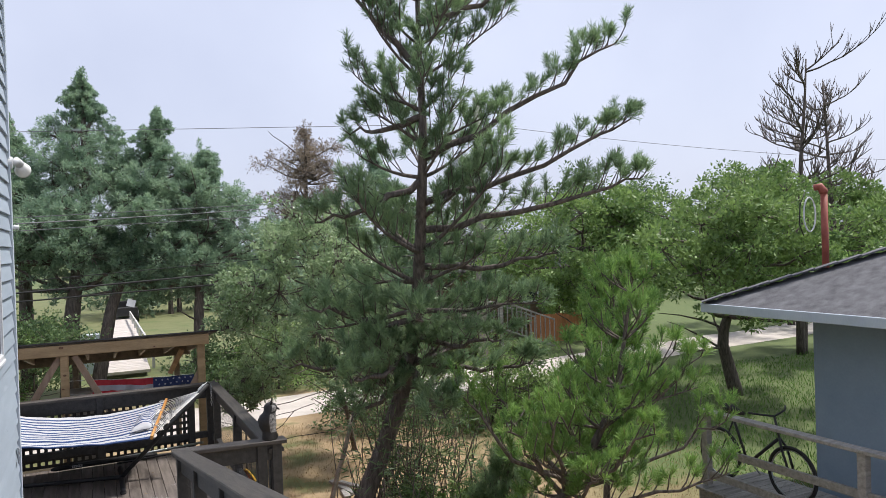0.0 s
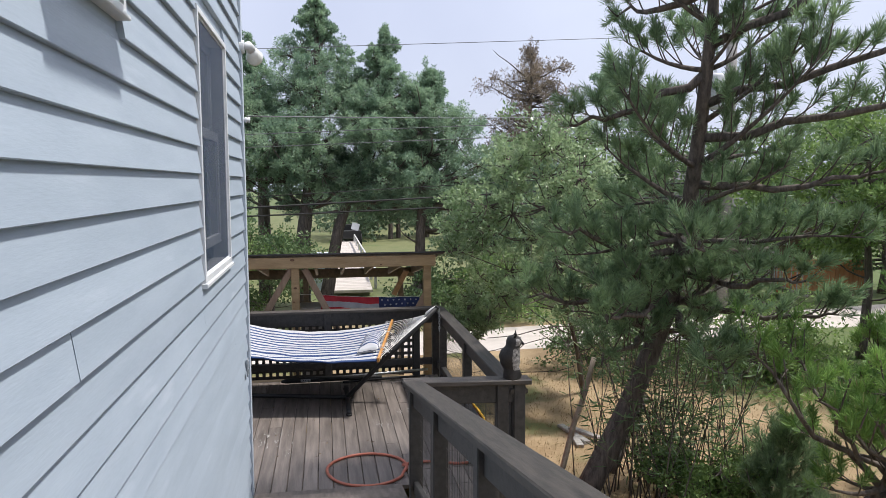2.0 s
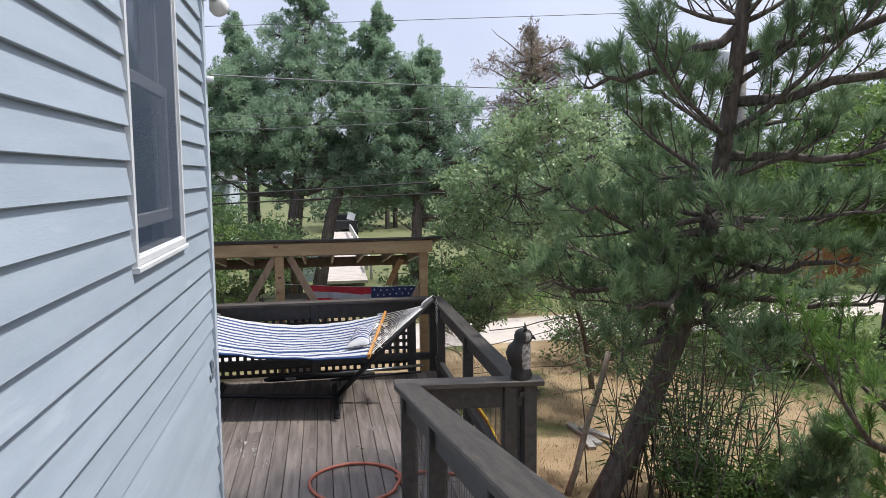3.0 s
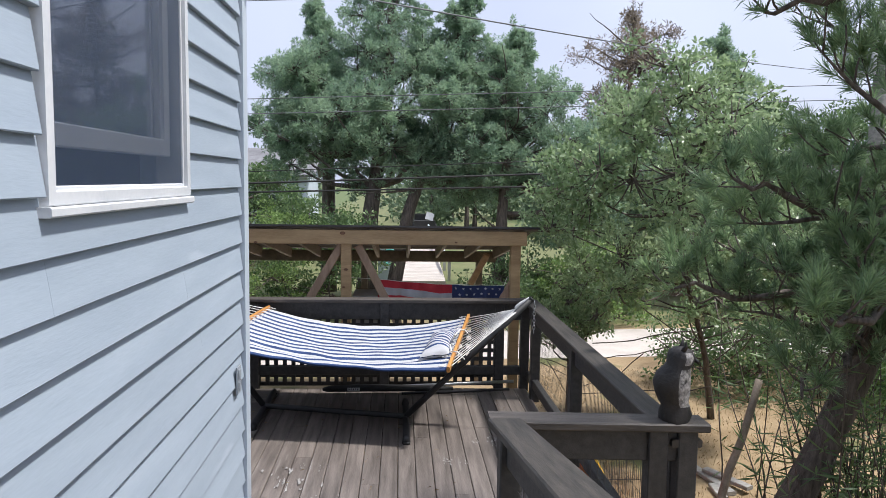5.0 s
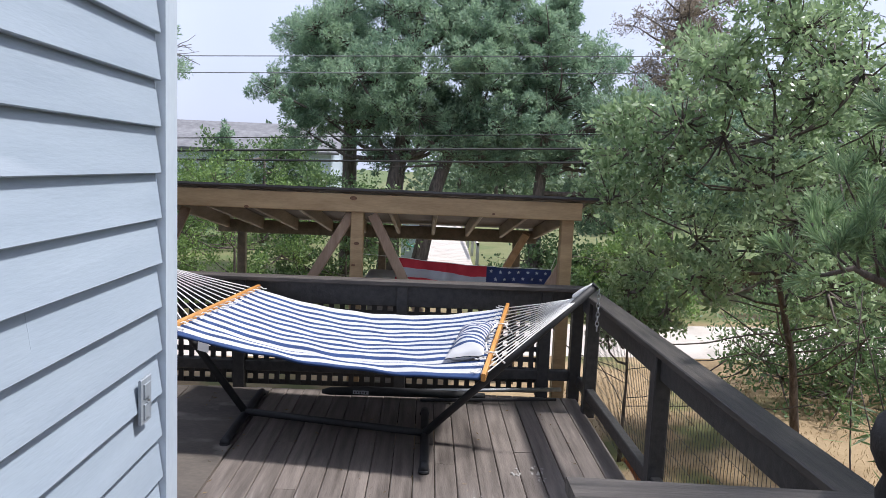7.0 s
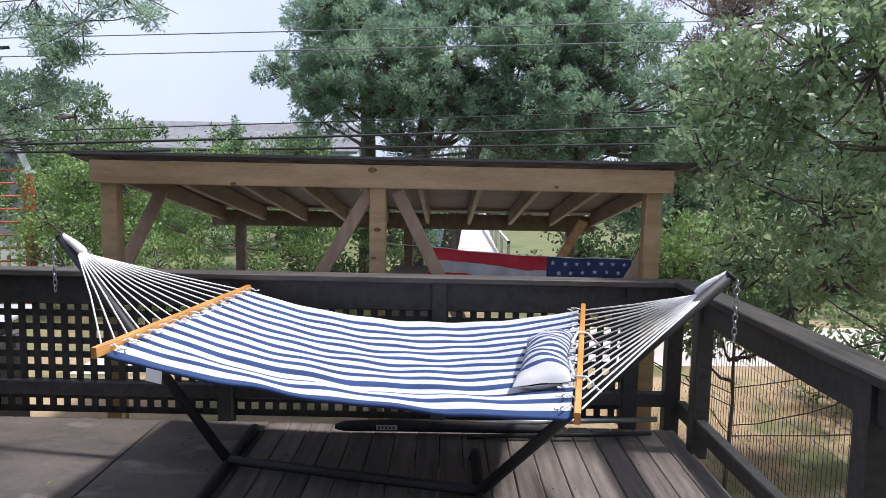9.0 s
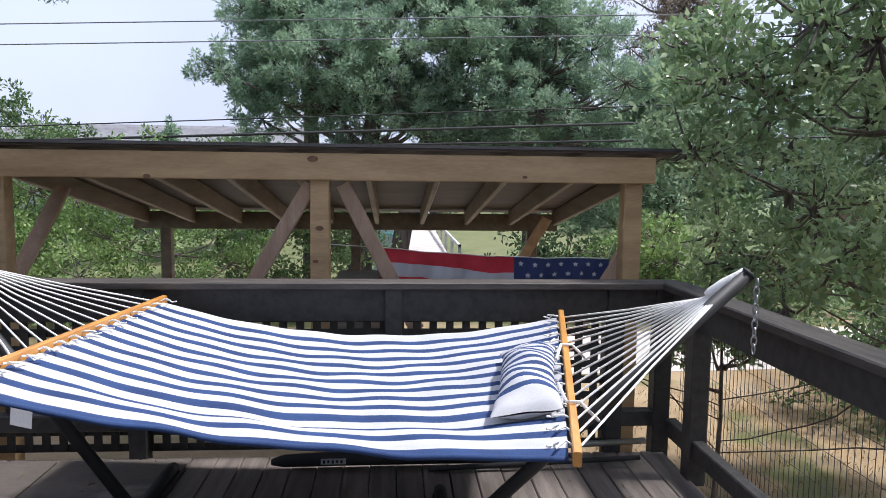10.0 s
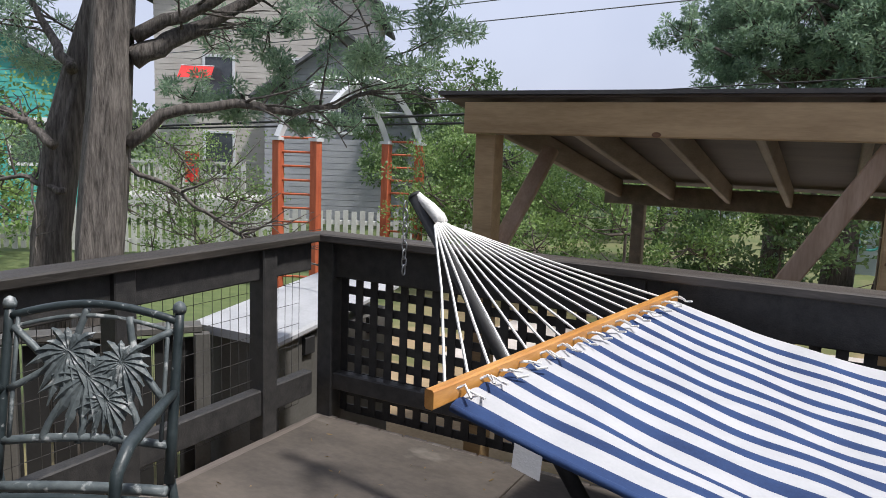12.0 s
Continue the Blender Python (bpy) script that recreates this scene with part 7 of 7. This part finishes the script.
def awnings():
    for p, w, h in (((-16.48, 23.16, 3.34), 0.9, 0.35), ((-13.61, 20.36, 1.07), 0.32, 0.7)):
        t = thing("red_awning" if w > 0.5 else "red_banner", *p, "bright red cloth awning over a window" if w > 0.5 else "bright red cloth hanging by the white deck", "awning" if w > 0.5 else "banner")
        me = Shape().sheet(lambda u, v: ((u - 0.5) * w, -0.35 * v if w > 0.5 else 0.02 * math.sin(u * 9), -h * v), 10, 6).mesh("cloth", M_RED, True)
        piece("cloth", me, t, pose(0, 0, 0, 0, 0, 30))
        part("rod", Shape().tube([(-w / 2 * 0.87, -w / 4, 0.005), (w / 2 * 0.87, w / 4, 0.005)], 0.015, 6), M_WHITE, t)
    t = thing("hanging_flag", -12.49, 24.45, 3.58, "red and white striped flag on the grey house", "flag")
    for i in range(5):
        part("stripe", Shape().sheet(lambda u, v, i=i: ((i + u) * 0.09 - 0.22, 0.03 * math.sin((i + u) * 2), -0.65 * v - 0.03 * i), 3, 8), M_RED if i % 2 == 0 else M_CLOTHW, t, "red stripe" if i % 2 == 0 else "white stripe", True)
    part("staff", Shape().tube([(-0.3, 0.0, -0.05), (0.35, 0, 0.12)], 0.02, 6), M_WHITE, t)


def white_deck():
    t = thing("white_deck", -14.0, 21.6, GROUND, "raised white deck with a baluster railing", "deck")
    t.matrix_world = pose(-14.73, 21.02, GROUND, 0, 0, 30)
    bpy.context.view_layer.update()
    part("platform", Shape().box(-1.7, -0.6, 0.55, 1.7, 1.4, 0.7), M_FENCEWHITE, t)
    for x in (-1.65, 0, 1.65):
        part("post", Shape().box(x - 0.05, -0.6, 0, x + 0.05, -0.5, 1.6), M_FENCEWHITE, t)
    part("rail", Shape().box(-1.7, -0.59, 1.5, 1.7, -0.51, 1.58), M_FENCEWHITE, t)
    me = Shape().box(-0.02, -0.57, 0.7, 0.02, -0.53, 1.5).mesh("baluster", M_FENCEWHITE)
    for i in range(26):
        piece("baluster", me, t, pose(-1.6 + i * 0.13, 0, 0))
    st = part("stair", Shape().box(1.75, -0.5, 0, 2.0, 0.4, 0.55).box(2.0, -0.5, 0, 2.25, 0.4, 0.37).box(2.25, -0.5, 0, 2.5, 0.4, 0.18), M_FENCEWHITE, t)


def boardwalk():
    t = thing("boardwalk", 0.9, 34, GROUND, "long pale boardwalk with a white rail leading away", "boardwalk")
    me = Shape().box(-0.62, 0, 0.02, 0.62, 0.30, 0.10, 0.006).mesh("plank", M_ROAD)
    for i in range(60):
        piece("plank", me, t, pose(-0.15 + i * 0.006, -11 + i * 0.32, 0.10))
    for i in range(8):
        y = -9.5 + i * 2.2
        part("rail_post", Shape().box(0.62, y, 0, 0.70, y + 0.08, 0.62), M_FENCEWHITE, t)
    part("rail", Shape().box(0.63, -9.5, 0.55, 0.69, 6.1, 0.62), M_FENCEWHITE, t)
    a = thing("utility_cabinet", -0.15, 24.6, GROUND, "pale blue-green utility cabinet with a coiled teal hose", "cabinet")
    part("body", Shape().box(-0.28, -0.2, 0, 0.28, 0.2, 1.15, 0.02), M_TRIM, a)
    part("door", Shape().box(-0.22, -0.215, 0.3, 0.22, -0.2, 1.05, 0.01), M_TRIM, a)
    coil = [(0.05 + (0.2 + 0.01 * math.sin(q * 0.7)) * math.cos(q), -0.24 - 0.004 * q, 0.68 + 0.2 * math.sin(q)) for q in np.linspace(0, 12.5, 60)]
    part("coiled_hose", Shape().tube(coil, 0.02, 6), M_TEAL, a, "teal hose coil", True)
    c = thing("parked_cart", 1.4, 41.5, GROUND, "small dark parked utility cart far down the walk", "cart")
    part("body", Shape().box(-0.55, -0.9, 0.35, 0.55, 0.9, 0.75, 0.05), M_BLACK, c)
    part("seat", Shape().box(-0.5, -0.1, 0.75, 0.5, 0.5, 1.05, 0.05), M_BLACK, c)
    part("windshield", Shape().beam((0.2, -0.8, 0.8), (0.30, -0.7, 1.15), 0.4, 0.03, (0, 1, 0)), M_GREYBOX, c)
    for x in (-0.5, 0.5):
        for y in (-0.6, 0.6):
            part("wheel", Shape().tube([(x - 0.1, y, 0.3), (x + 0.1, y, 0.3)], 0.3, 14), M_BLACK, c)
    b = thing("white_crate", -0.20, 12.9, GROUND, "whitewashed wooden crate standing under the carport", "crate")
    part("body", Shape().box(-0.15, -0.22, 0, 0.15, 0.22, 1.45, 0.01), M_GREYWOOD, b)
    part("lid", Shape().box(-0.17, -0.25, 1.45, 0.17, 0.25, 1.485, 0.008), M_FENCEWHITE, b)


def far_fences():
    t = thing("lattice_fence", 9.1, 22.0, GROUND, "brown diagonal lattice fence beyond the road", "fence")
    w, h = 5.0, 0.72
    part("rail", Shape().beam((-w / 2, 0, h), (w / 2, 0, h), 0.06, 0.07), M_LATTICEBROWN, t)
    part("rail", Shape().beam((-w / 2, 0, 0.05), (w / 2, 0, 0.05), 0.06, 0.07), M_LATTICEBROWN, t)
    for i in range(4):
        x = -w / 2 + i * w / 3
        part("post", Shape().box(x - 0.05, -0.05, 0, x + 0.05, 0.05, h + 0.25), M_LATTICEBROWN, t)
    n = int(w / 0.13)
    for i in range(n):
        x = -w / 2 + i * 0.13
        for sg in (-1, 1):
            a, b = x, x + sg * h
            if abs(b) < w / 2:
                part("lattice_slat", Shape().beam((a, 0.012 * sg, 0.05), (b, 0.012 * sg, h), 0.035, 0.008, (0, 1, 0)), M_LATTICEBROWN, t)
    part("top_rail", Shape().beam((-w / 2, 0, h + 0.22), (w / 2, 0, h + 0.22), 0.05, 0.05), M_BLACKWOOD, t)
    f = thing("board_fence", 14.62, 21.35, GROUND, "orange-brown board fence beyond the road", "fence")
    me = Shape().box(-0.07, -0.01, 0, 0.07, 0.01, 0.95, 0.004).mesh("board", M_FENCEORANGE)
    for i in range(20):
        piece("board", me, f, pose(-1.5 + i * 0.15, 0, 0.03))
    part("rail", Shape().box(-1.55, 0.011, 0.25, 1.5, 0.05, 0.33).box(-1.55, 0.011, 0.75, 1.5, 0.05, 0.83), M_FENCEORANGE, f)
    s = thing("entry_ramp", 11.5, 20.68, GROUND, "silvered timber entry ramp with a baluster railing beyond the road", "ramp")
    part("landing", Shape().box(-1.8, -0.6, 0.75, -0.2, 0.6, 0.85), M_GREYWOOD, s)
    part("slope", Shape().beam((-0.2, 0, 0.8), (1.7, 0, 0.1), 1.1, 0.06), M_GREYWOOD, s)
    for a, b in (((-1.8, -0.58, 1.65), (-0.2, -0.58, 1.65)), ((-0.2, -0.58, 1.65), (1.7, -0.58, 0.95)), ((-0.2, 0.58, 1.65), (1.7, 0.58, 0.95))):
        part("rail", Shape().beam(a, b, 0.08, 0.05), M_GREYWOOD, s)
        for k in range(12):
            p = Vector(a).lerp(Vector(b), k / 11)
            part("baluster", Shape().beam((p.x, p.y, p.z - 0.85), (p.x, p.y, p.z), 0.03, 0.03, (0, 1, 0)), M_GREYWOOD, s)
    for x in (-1.75, -0.25):
        for y in (-0.55, 0.55):
            part("post", Shape().box(x - 0.05, y - 0.05, 0, x + 0.05, y + 0.05, 1.65), M_GREYWOOD, s)


awnings()
white_deck()
boardwalk()
far_fences()
